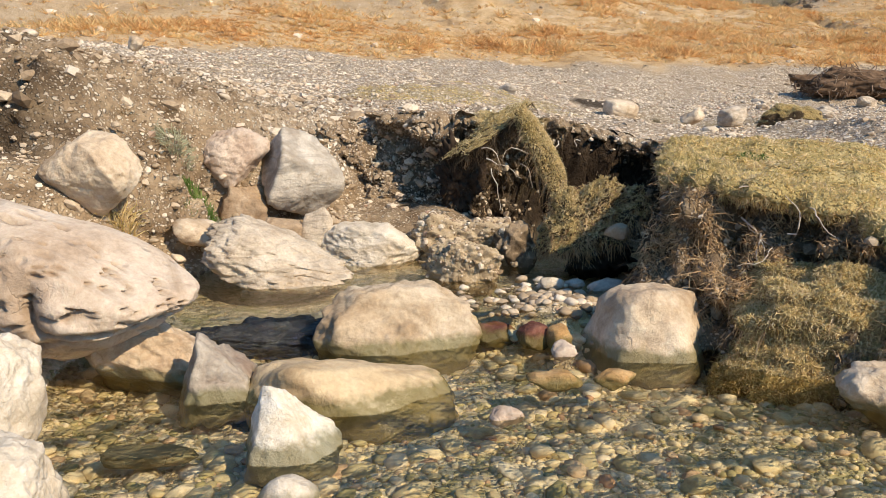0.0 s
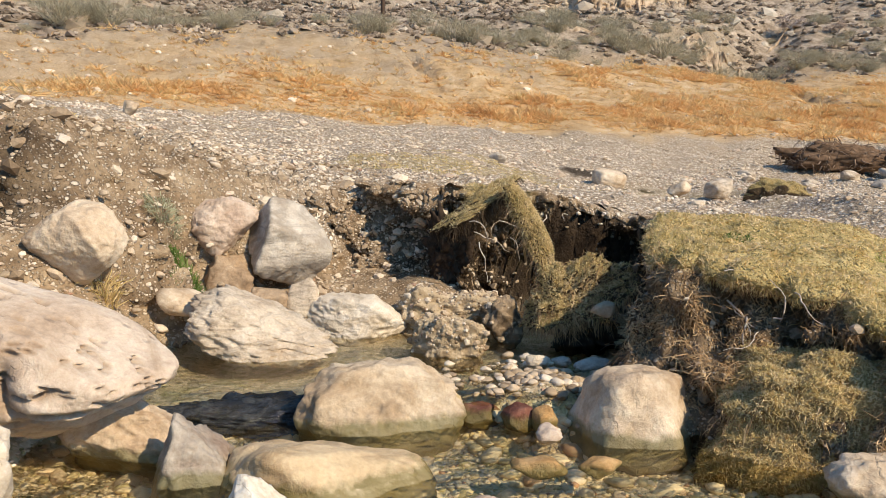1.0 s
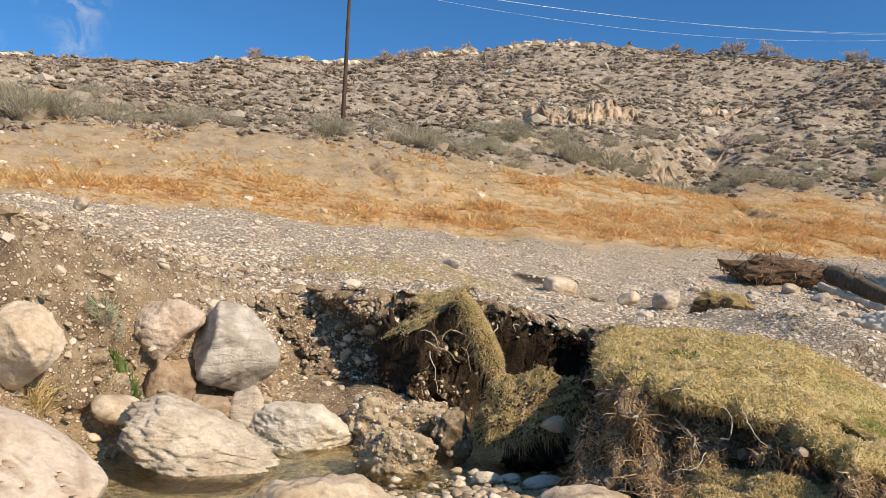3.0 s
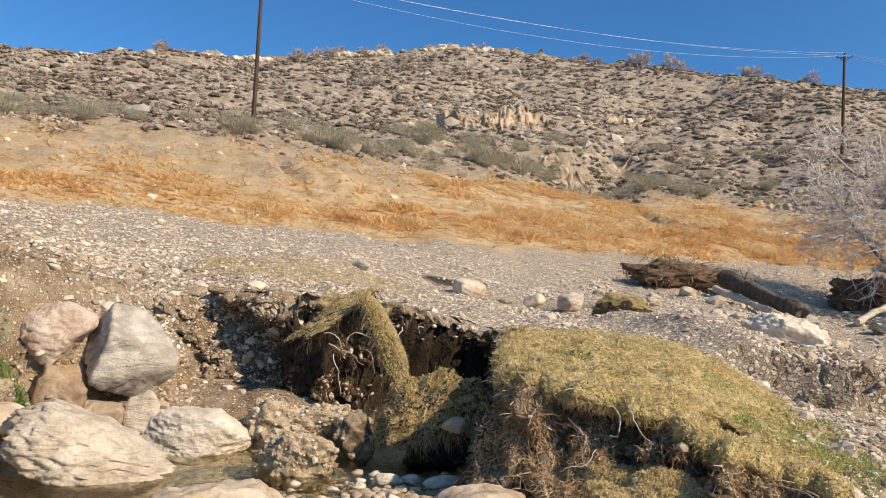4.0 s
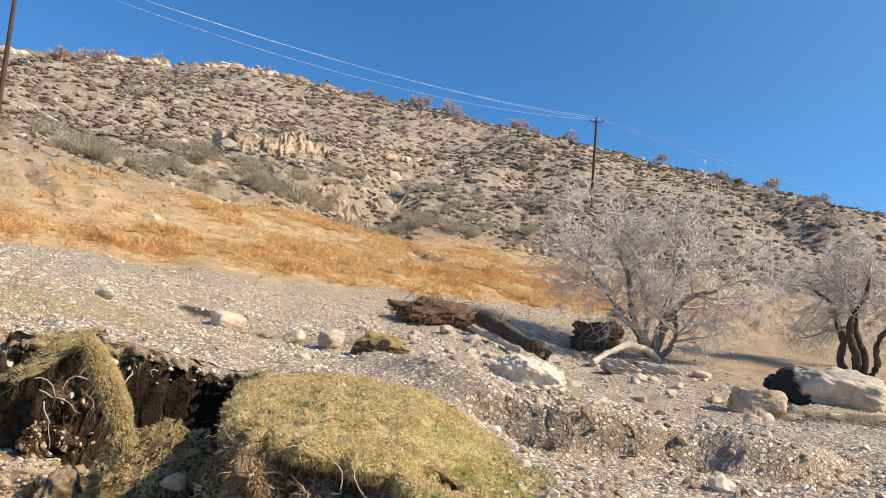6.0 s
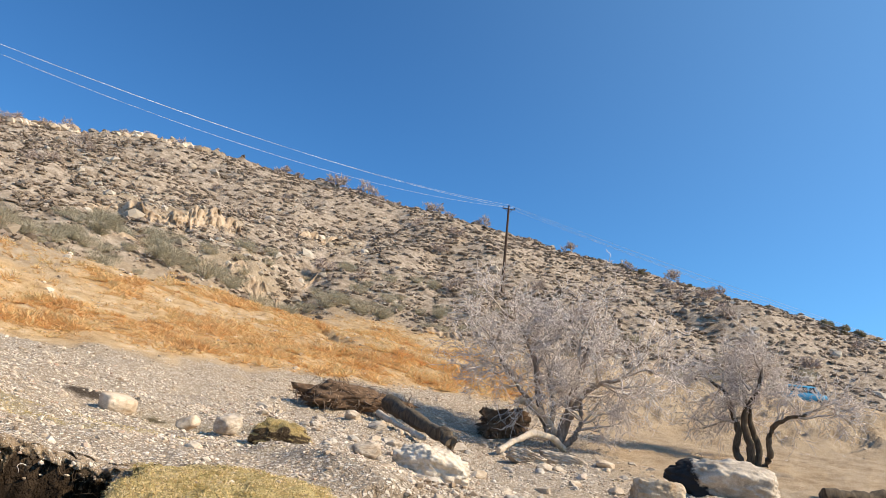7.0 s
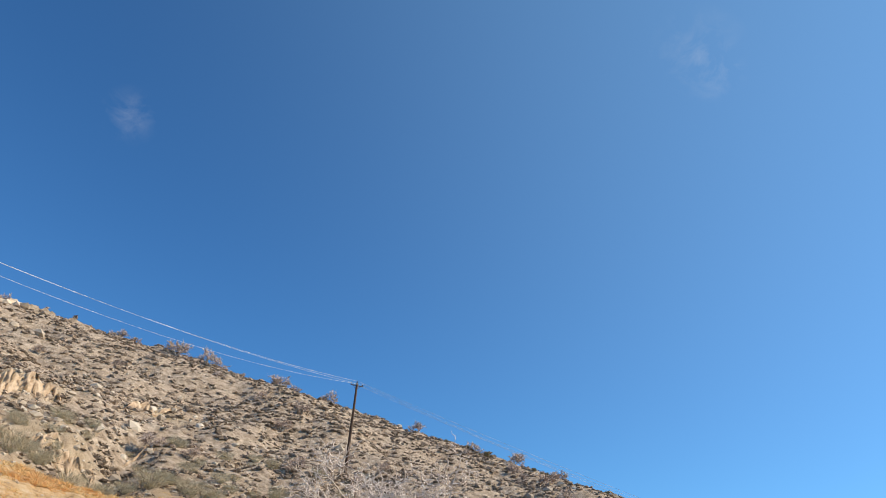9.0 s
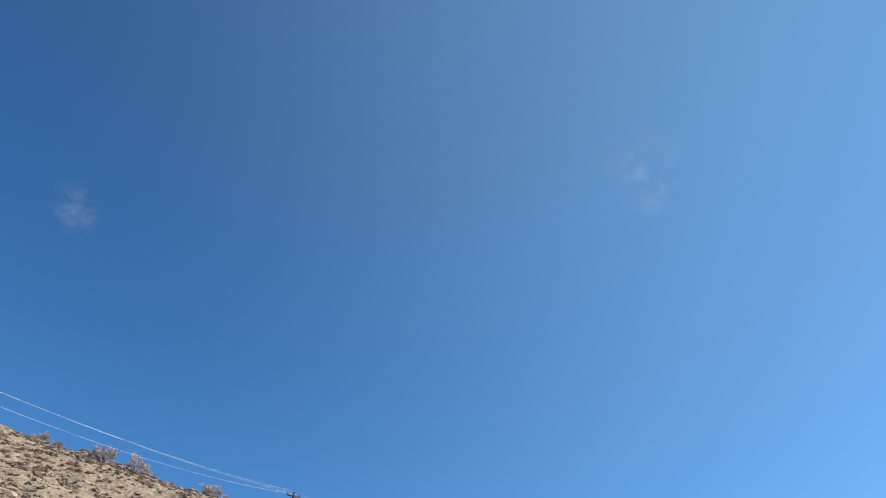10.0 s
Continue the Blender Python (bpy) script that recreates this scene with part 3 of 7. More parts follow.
def water_material():
    m = bpy.data.materials.new("stream_water")
    m.use_nodes = True
    nt = m.node_tree
    nt.nodes.clear()
    out = nt.nodes.new("ShaderNodeOutputMaterial")
    clear = nt.nodes.new("ShaderNodeBsdfTransparent")
    clear.inputs[0].default_value = (0.96, 0.95, 0.86, 1)
    gloss = nt.nodes.new("ShaderNodeBsdfGlossy")
    gloss.inputs["Roughness"].default_value = 0.04
    gloss.inputs[0].default_value = (0.85, 0.80, 0.72, 1)
    at = place_of(nt)
    bn = nt.nodes.new("ShaderNodeBump")
    bn.inputs["Strength"].default_value = 0.3
    bn.inputs["Distance"].default_value = 0.02
    rip = calc(nt, "MULTIPLY_ADD", grain(nt, at, 26, 3, 0.6, warp=1.0), 0.35, grain(nt, at, 8, 3, 0.5, stretch=(1.0, 1.6, 1), warp=0.8))
    nt.links.new(rip, bn.inputs["Height"])
    fr = nt.nodes.new("ShaderNodeFresnel")
    fr.inputs["IOR"].default_value = 1.25
    nt.links.new(bn.outputs[0], fr.inputs["Normal"])
    nt.links.new(bn.outputs[0], gloss.inputs["Normal"])
    mx = nt.nodes.new("ShaderNodeMixShader")
    nt.links.new(fr.outputs[0], mx.inputs[0])
    nt.links.new(clear.outputs[0], mx.inputs[1])
    nt.links.new(gloss.outputs[0], mx.inputs[2])
    nt.links.new(mx.outputs[0], out.inputs[0])
    return m


MAT_WATER = water_material()

# ---------------------------------------------------------------- the land
# Heights of the valley side, fitted to the camera's view: by bearing (degrees clockwise from +y), distance from the
# camera's start and elevation angle.
AZ = np.array([-180, -90, -45, -30, -21, -15, -9, -3, 2, 10, 16, 22, 28, 32, 35, 38, 45, 53, 59, 66, 90, 180.0])
Z05 = np.array([0.4, 0.8, 2.0, 2.0, 1.8, 1.5, 1.4, 1.38, 1.35, 1.2, 1.02, 0.97, 0.92, 0.84, 0.74, 0.68, 0.52, 0.42, 0.4, 0.4, 0.4, 0.4])
Z09 = np.array([0.5, 1.0, 2.3, 2.2, 1.9, 1.6, 1.5, 1.48, 1.45, 1.3, 1.2, 1.17, 1.12, 0.98, 0.78, 0.68, 0.50, 0.40, 0.4, 0.4, 0.5, 0.5])
Z12 = np.array([0.6, 1.2, 2.6, 2.55, 2.25, 1.9, 1.75, 1.75, 1.7, 1.4, 1.25, 1.2, 1.1, 0.85, 0.65, 0.58, 0.46, 0.36, 0.36, 0.4, 0.6, 0.6])
Z20 = np.array([0.8, 1.6, 3.2, 3.2, 3.1, 2.8, 2.6, 2.5, 2.3, 1.5, 1.4, 1.32, 1.2, 0.95, 0.62, 0.52, 0.40, 0.32, 0.32, 0.4, 0.7, 0.8])
Z_MID = np.array([0.9, 1.8, 3.7, 3.6, 3.5, 3.4, 3.3, 3.1, 2.95, 2.6, 2.1, 1.95, 1.95, 1.75, 1.5, 1.3, 1.35, 1.2, 1.1, 1.1, 0.9, 0.9])   # six tenths of the way to the road's far edge
R_ROAD = np.array([30, 30, 26, 27, 28, 29, 30, 30, 31, 32, 33, 35, 38, 42, 43, 44, 44, 46, 48, 50, 50, 30.0])
EL_ROAD = np.array([1, 2, 4.4, 4.4, 4.3, 4.2, 4.0, 3.75, 3.6, 3.5, 3.35, 3.1, 2.85, 2.7, 2.7, 2.4, 1.3, 0.7, 0.5, 0.4, 0.3, 1])
R_FOOT = np.array([60, 60, 50, 50, 50, 51, 52, 53, 54, 60, 66, 72, 76, 76, 75, 74, 74, 78, 82, 86, 90, 60.0])
EL_FOOT = np.array([1, 3, 8.6, 9.1, 9.7, 10.1, 10.2, 10.1, 9.8, 9.0, 8.1, 7.4, 7.3, 7.1, 6.7, 6.2, 5.2, 4.2, 3.3, 2.6, 1.8, 1])
R_TOP = np.array([170, 170, 170, 170, 170, 170, 170, 170, 170, 172, 172, 170, 165, 160, 157, 155, 150, 146, 144, 142, 140, 170.0])
EL_TOP = np.array([2, 6, 11.6, 12.7, 13.65, 14.4, 15.15, 15.9, 16.65, 17.45, 17.75, 17.1, 16.2, 15.6, 15.15, 14.65, 13.1, 11.0, 9.3, 7.3, 4, 2])
EYE_Z = 1.75


def by(az, row):
    return np.interp(az, AZ, row)


def terrace(x, y):
    """The land without the stream's cut, and how far up the hill each point is (0 at its foot, 1 at its top)."""
    r = np.hypot(x, y) + 1e-6
    az = np.degrees(np.arctan2(x, y))
    r1, r2, r3 = by(az, R_ROAD), by(az, R_FOOT), by(az, R_TOP)
    z1, z2, z3 = (EYE_Z + rr * np.tan(np.radians(by(az, e))) for rr, e in ((r1, EL_ROAD), (r2, EL_FOOT), (r3, EL_TOP)))
    z = by(az, Z05)
    prev_r, prev_z = 5.0, z
    for rr, zz in ((9.0, by(az, Z09)), (12.0, by(az, Z12)), (20.0, by(az, Z20)), (20 + 0.6 * (r1 - 20), by(az, Z_MID)), (r1, z1), (r2, z2), (r3, z3), (r3 * 1.5, z3 - 4), (3800.0 + 0 * r, z3 * 0 + 20)):
        t = np.clip((r - prev_r) / (rr - prev_r), 0, 1)
        z = z + (zz - prev_z) * t
        prev_r, prev_z = rr, zz
    u = (r - r2) / (r3 - r2)
    return z, u, r, az, (r - r1) / (r2 - r1)


CUT_X = np.array([-9, -5, -3.8, -3.2, -2.6, -2.0, -1.3, -0.8, -0.4, 0, 0.5, 1.0, 1.45, 1.62, 1.9, 2.3, 2.6, 3.2, 4, 6, 12.0])
CUT_FOOT = np.array([3.5, 4.6, 4.9, 5.2, 5.7, 6.6, 8.4, 9.2, 8.95, 8.6, 8.85, 9.0, 9.05, 5.85, 5.6, 5.25, 4.95, 4.4, 3.4, 2.3, 1.5])
CUT_LIP = np.array([6.0, 6.8, 7.2, 7.5, 8.2, 9.0, 9.6, 9.55, 9.25, 8.9, 9.1, 9.25, 9.3, 6.2, 5.9, 5.55, 5.25, 4.8, 4.6, 6.0, 9.0])


def low_ground(x, y):
    """Stream bed, shores and the ledges under the bank."""
    bed = -0.16 + 0.16 * smooth(4.7, 5.3, y) + 0.03 * fbm(x * 1.3, y * 1.3, 0, 3, 5)
    shore = 0.32 * smooth(2.5, 1.2, y)
    left = 0.45 * smooth(-1.9, -3.0, x) + 0.35 * smooth(-2.2, -3.6, x) * smooth(4.2, 5.6, y)
    far = 0.42 * smooth(6.9, 8.1, y) * smooth(0.9, -0.2, x) + 0.3 * smooth(8.2, 9.6, y) * smooth(0.4, -0.4, x) + 0.1 * smooth(6.0, 7.5, y)
    right = 0.5 * smooth(3.0, 6.0, x)
    bar = 0.24 * np.exp(-((x - 0.75) / 0.45) ** 2 - ((y - 5.35) / 0.45) ** 2)
    return bed + shore + left + far + right + bar


def land(x, y, fine=True):
    x, y = np.asarray(x, float), np.asarray(y, float)
    z, u, r, az, v = terrace(x, y)
    near = smooth(16, 10, r)
    wob = 0.18 * fbm(x * 0.9, y * 0.9, 0, 3, 21) * near
    # the turf block's flank runs back at a slant
    xs = x - 0.36 * np.clip(y - 5.5, 0, 3.4) * smooth(0.3, 1.2, x)
    foot, lip = np.interp(xs, CUT_X, CUT_FOOT), np.interp(xs, CUT_X, CUT_LIP)
    t = (y + wob - foot) / (lip - foot)
    t = np.where(np.abs(x) > 30, 1, t)
    cut = smooth(0, 1, t)
    low = low_ground(x, y)
    # small rises and hollows
    if fine:
        z = z + near * (0.06 * fbm(x * 0.8, y * 0.8, 0, 4, 3) + 0.02 * fbm(x * 5, y * 5, 0, 3, 13) + smooth(1.2, 0.2, x) * 0.07 * np.abs(fbm(x * 2.6, y * 2.6, 0, 4, 14, 0.6)) + smooth(-0.8, -1.6, x) * smooth(11, 9, r) * 0.10 * np.abs(fbm(x * 4.5, y * 4.5, 0, 4, 16, 0.65))) + smooth(8, 14, r) * smooth(60, 40, r) * (0.13 * fbm(x * 0.35, y * 0.35, 0, 4, 4) + 0.06 * fbm(x * 1.7, y * 1.7, 0, 4, 8) + smooth(24, 16, r) * 0.05 * np.abs(fbm(x * 1.1, y * 2.6, 0, 3, 9)))
        slope = smooth(0.0, 0.25, v) * smooth(1.25, 1.0, v)
        z = z + slope * (smooth(38, 46, az) * (0.95 * np.abs(fbm(x * 0.34, y * 0.34, 0, 4, 33, 0.6)) + 0.30 * np.abs(fbm(x * 1.1, y * 1.1, 0, 3, 34, 0.6))) + 0.5 * fbm(x * 0.12, y * 0.12, 0, 4, 31) + 0.12 * fbm(x * 0.7, y * 0.7, 0, 3, 32) + 0.09 * np.abs(fbm(x * 1.6, y * 1.6, 0, 3, 35)))
        on_hill = smooth(-0.08, 0.12, u) * smooth(1.5, 1.02, u)
        rib = np.abs(fbm(x * 0.03, y * 0.03, 0, 3, 41))
        z = z + on_hill * (smooth(0.05, 0.5, u) * smooth(1.0, 0.75, u) * -4.0 * (0.35 - rib) + 0.8 * fbm(x * 0.12, y * 0.12, 0, 4, 42) + 0.35 * fbm(x * 0.5, y * 0.5, 0, 3, 43))
    # a gully that runs up the hillside beside the pale cliffs
    ga, gb = np.array([25.7, 68.3]), np.array([38.0, 87.1])
    gd = (gb - ga) / np.hypot(*(gb - ga))
    along = (x - ga[0]) * gd[0] + (y - ga[1]) * gd[1]
    across = (x - ga[0]) * gd[1] - (y - ga[1]) * gd[0] + 0.9 * fbm(x * 0.2, y * 0.2, 0, 2, 45)
    z = z - 2.2 * np.exp(-(across / 2.4) ** 2) * smooth(-6, 1, along) * smooth(25, 15, along)
    # two short washed-out notches in the tan slope
    for nx0, ny0, nx1, ny1, deep in ((-2.6, 46.0, -0.7, 40.0, 0.75), (25.0, 57.0, 21.5, 43.5, 0.7)):
        ln = math.hypot(nx1 - nx0, ny1 - ny0)
        al = ((x - nx0) * (nx1 - nx0) + (y - ny0) * (ny1 - ny0)) / ln
        ac = ((x - nx0) * (ny1 - ny0) - (y - ny0) * (nx1 - nx0)) / ln + 0.25 * fbm(x * 0.8, y * 0.8, 0, 2, 46)
        z = z - deep * np.exp(-(ac / 0.55) ** 2) * smooth(-0.5, 0.6, al) * smooth(ln, ln - 2.5, al)
    # a low scarp across the gravel on the right
    edge = y - (8.7 - 0.22 * (x - 5) + 0.5 * fbm(x * 0.5, y * 0.5, 0, 3, 15))
    z = z + smooth(4.6, 5.6, x) * smooth(13, 10, x) * 0.40 * (smooth(-0.10, 0.14, edge) * smooth(6.0, 0.5, edge) - 0.4 * smooth(-2.5, -0.2, edge) * smooth(0.2, -0.1, edge))
    # a hollow washed out beside the buried boulder
    z = z - 0.75 * np.exp(-((x + 3.75) / 0.38) ** 2 - ((y - 6.15) / 0.35) ** 2)
    # the mound of turf above the cut
    z = z + 0.10 * np.exp(-((x - 2.8) / 1.2) ** 2 - ((y - 6.8) / 1.6) ** 2)
    if fine:
        z = z + 0.06 * np.exp(-((x - 2.9) / 1.5) ** 4 - ((y - 6.8) / 2.6) ** 4) * np.abs(fbm(x * 3.0, y * 3.0, 0, 3, 18))
    return low + (z - low) * cut, cut, u, r, az, v


def crag_of(x, y, u, r, az):
    """Where pale rock breaks out of the hillside."""
    n = fbm(x * 0.06, y * 0.06, 0, 4, 51)
    band = np.exp(-((u - 0.24) / 0.04) ** 2) * smooth(5, 8, az) * smooth(19, 16, az)
    band = np.maximum(band, np.exp(-((u - 0.08) / 0.05) ** 2) * smooth(8, 12, az) * smooth(23, 19, az))
    band = np.maximum(band, np.exp(-((u - 0.36) / 0.04) ** 2) * smooth(21, 23, az) * smooth(28, 26, az))
    rim = smooth(0.955, 0.985, u) * smooth(17.5, 15.5, az) * smooth(1.08, 1.02, u)
    rim = rim * smooth(-0.35, 0.1, fbm(az * 0.25, u * 0.5, 0, 3, 52))
    left = np.exp(-((u - 0.25) / 0.08) ** 2) * smooth(-20, -26, az) * 0.8
    return np.clip(np.maximum(band * smooth(-0.45, 0.05, n), rim) + left * smooth(0.0, 0.35, n), 0, 1)


def land_sheet():
    steps = []
    rr = 0.35
    while rr < 4600:
        steps.append(rr)
        rr *= 1.10 if rr < 2.4 else 1.0065 if rr < 11 else 1.012 if rr < 230 else 1.12
    rad = np.array(steps)
    ang = np.radians(np.concatenate([np.arange(-180, -40, 4.0), np.arange(-40, 90, 0.28), np.arange(90, 180, 4.0)]))
    g_r, g_a = np.meshgrid(rad, ang, indexing="ij")
    x, y = g_r * np.sin(g_a), g_r * np.cos(g_a)
    z, cut, u, r, az, v = land(x, y)
    crag = crag_of(x, y, u, r, az)
    rag = np.abs(fbm(x * 0.45, y * 0.3, 0, 5, 61, 0.6))
    z = z + crag * (0.1 + 0.7 * rag) * smooth(0.9, 0.4, u) + crag * smooth(0.9, 0.97, u) * (0.7 + 1.1 * rag)
    # the steep cut: crumbling face, hollow below the lip
    e = 0.03
    zx = (land(x + e, y, False)[0] - land(x - e, y, False)[0]) / (2 * e)
    zy = (land(x, y + e, False)[0] - land(x, y - e, False)[0]) / (2 * e)
    g = np.hypot(zx, zy) + 1e-6
    steep = smooth(0.8, 2.2, g) * smooth(14, 11, r)
    under = 0.20 * np.sin(np.pi * np.clip(cut, 0, 1)) * smooth(-0.5, 0.5, x) * smooth(5, 3, x)
    push = steep * (0.24 * fbm(x * 1.8, y * 1.8, z * 1.8, 5, 71, 0.6) - under)
    x2, y2 = x - zx / g * push, y - zy / g * push
    z2 = z + steep * 0.09 * fbm(x * 6, y * 6, z * 6, 3, 72)
    n_r, n_a = x.shape
    idx = np.arange(n_r * n_a).reshape(n_r, n_a)
    nxt = np.roll(idx, -1, axis=1)
    quads = np.stack([idx[:-1], idx[1:], nxt[1:], nxt[:-1]], -1).reshape(-1, 4)
    bag = Bag()
    bag.add(np.stack([x2, y2, z2], -1).reshape(-1, 3), quads)
    hub = len(bag.v[0])
    bag.add(np.array([[0, 0, land(0.0, 0.01)[0]]]))
    rim = idx[0]
    me = None
    bag.f.append(np.stack([np.full(n_a, hub), rim, np.roll(rim, -1)], -1))
    me = bag.mesh("ground", MAT_EARTH)
    zones = zones_of(x, y, z, cut, u, r, az, v, crag, steep)
    for name, val in zones.items():
        at = me.attributes.new(name, "FLOAT", "POINT")
        at.data.foreach_set("value", np.append(val.ravel(), 0).astype(np.float32))
    ob = new("ground", me)
    return tagged(ob, "dry stony valley floor rising to a scrubby hillside", "ground", kind="structure")


def turf_of(x, y):
    """The sod above the cut: 1 inside."""
    n = 0.35 * fbm(x * 0.9, y * 0.9, 0, 3, 81)
    right = np.interp(y, [3.0, 3.9, 4.9, 6.75, 8.8, 10.5], [3.75, 3.8, 3.9, 4.3, 4.7, 4.0])
    back = np.interp(x, [1.4, 2.0, 3.0, 4.0, 4.8], [8.4, 9.2, 10.2, 10.0, 8.6])
    body = smooth(0.0, 0.25, right + n - x) * smooth(0.0, 0.3, back + n - y) * smooth(1.30, 1.45, x - 0.36 * np.clip(y - 5.5, 0, 3.4)) * smooth(3.3, 3.8, y)
    lip = smooth(0.5, 0.1, np.abs(y - 8.5 + n)) * smooth(0.1, 0.4, x) * smooth(1.2, 0.8, x) * 0.5
    tuft = np.exp(-((x - 6.9) / 0.8) ** 2 - ((y - 15.7) / 0.5) ** 2)
    left = np.exp(-((x + 5.4) / 1.6) ** 2 - ((y - 9.6) / 0.9) ** 2)
    return np.clip(np.maximum(np.maximum(body, lip), np.maximum(tuft, left * smooth(-0.2, 0.2, n))), 0, 1)


def zones_of(x, y, z, cut, u, r, az, v, crag, steep):
    n = fbm(x * 0.5, y * 0.5, 0, 4, 91)
    upper = smooth(0.75, 0.95, cut)
    road = smooth(8, 9, r + n) * smooth(0.05, -0.05, v + 0.06 * n) * upper
    slope_gravel = smooth(0.1, 0.4, cut) * (1 - upper) * smooth(-2.4, -1.8, x) * smooth(0.4, -0.4, x)
    right_gravel = smooth(30, 36, az) * smooth(40, 25, r) * smooth(0.05, 0.3, cut)
    right_soil = smooth(44, 50, az + 3 * n) * smooth(22, 30, r)
    dry = smooth(-0.03, 0.02, v + 0.04 * n) * smooth(0.75, 0.35, v + 0.25 * n) * smooth(41, 36, az)
    dry = np.maximum(dry * smooth(-34, -20, az) * np.interp(az, [-30, -5, 0, 6, 40], [0.55, 0.75, 1, 1, 1]), smooth(-0.03, 0.05, v) * smooth(1.0, 0.85, v) * smooth(4, 9, az) * smooth(40, 34, az))
    hill = smooth(-0.05, 0.06, u + 0.04 * n)
    # peat on the steep cut, with the alcove's shade painted in
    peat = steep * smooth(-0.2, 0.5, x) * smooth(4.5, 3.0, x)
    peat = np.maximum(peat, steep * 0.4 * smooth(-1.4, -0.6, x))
    # shade of the washed-out hollow, painted as dark ground
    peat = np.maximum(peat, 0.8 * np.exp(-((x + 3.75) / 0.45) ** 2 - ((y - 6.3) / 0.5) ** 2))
    mats = smooth(0.32, 0.55, fbm(x * 0.35 + y * 0.1, y * 0.85, 0, 3, 95)) * smooth(10, 11.5, r) * smooth(24, 18, r) * smooth(32, 26, az) * 0.36
    scar = np.maximum(np.exp(-((x - 4.0) / 0.9) ** 2 - ((y - 22.2) / 0.4) ** 2), np.exp(-((x - 5.1) / 0.5) ** 2 - ((y - 20.0) / 0.25) ** 2))
    peat = np.maximum(peat, smooth(0.25, 0.6, scar + 0.35 * fbm(x * 3, y * 3, 0, 3, 96)) * 0.9)
    turf = np.maximum(turf_of(x, y), mats) * smooth(0.45, 0.75, cut + 0.1 * n)
    bed = smooth(0.30, 0.02, z + 0.05 * n) * smooth(0.9, 1.7, y + 0.5 * n) * smooth(9, 7.5, r) * smooth(0.5, 0.2, cut)
    return {
        "zone_gravel": np.clip(np.maximum(np.maximum(road * (1 - right_soil), slope_gravel), right_gravel * (1 - right_soil)) * (1 - hill), 0, 1),
        "zone_dry_grass": np.clip(dry * (1 - hill), 0, 1),
        "zone_tan": np.clip(smooth(18, 24, r) * (1 - hill), 0, 1),
        "zone_hill": hill,
        "zone_crag": crag,
        "zone_peat_shade": np.clip(peat, 0, 1),
        "zone_turf": turf,
        "zone_bed": np.clip(bed, 0, 1),
    }


ground = land_sheet()


def on_land(x, y):
    return float(land(np.array([x]), np.array([y]))[0][0])


# ---------------------------------------------------------------- the cut face of the bank
FACE_LINE = np.array([(-1.9, 9.5), (-1.5, 9.35), (-1.15, 9.2), (-0.8, 8.95), (-0.4, 8.6), (-0.1, 8.35), (0.12, 8.28), (0.45, 8.5), (0.8, 8.6), (1.1, 8.65), (1.6, 8.75), (2.25, 8.8), (2.48, 8.45), (2.35, 7.9), (2.0, 7.0), (1.72, 6.3), (1.5, 5.75), (1.62, 5.45), (1.9, 5.2), (2.3, 4.82), (2.6, 4.5), (2.9, 4.25), (3.3, 4.0)])


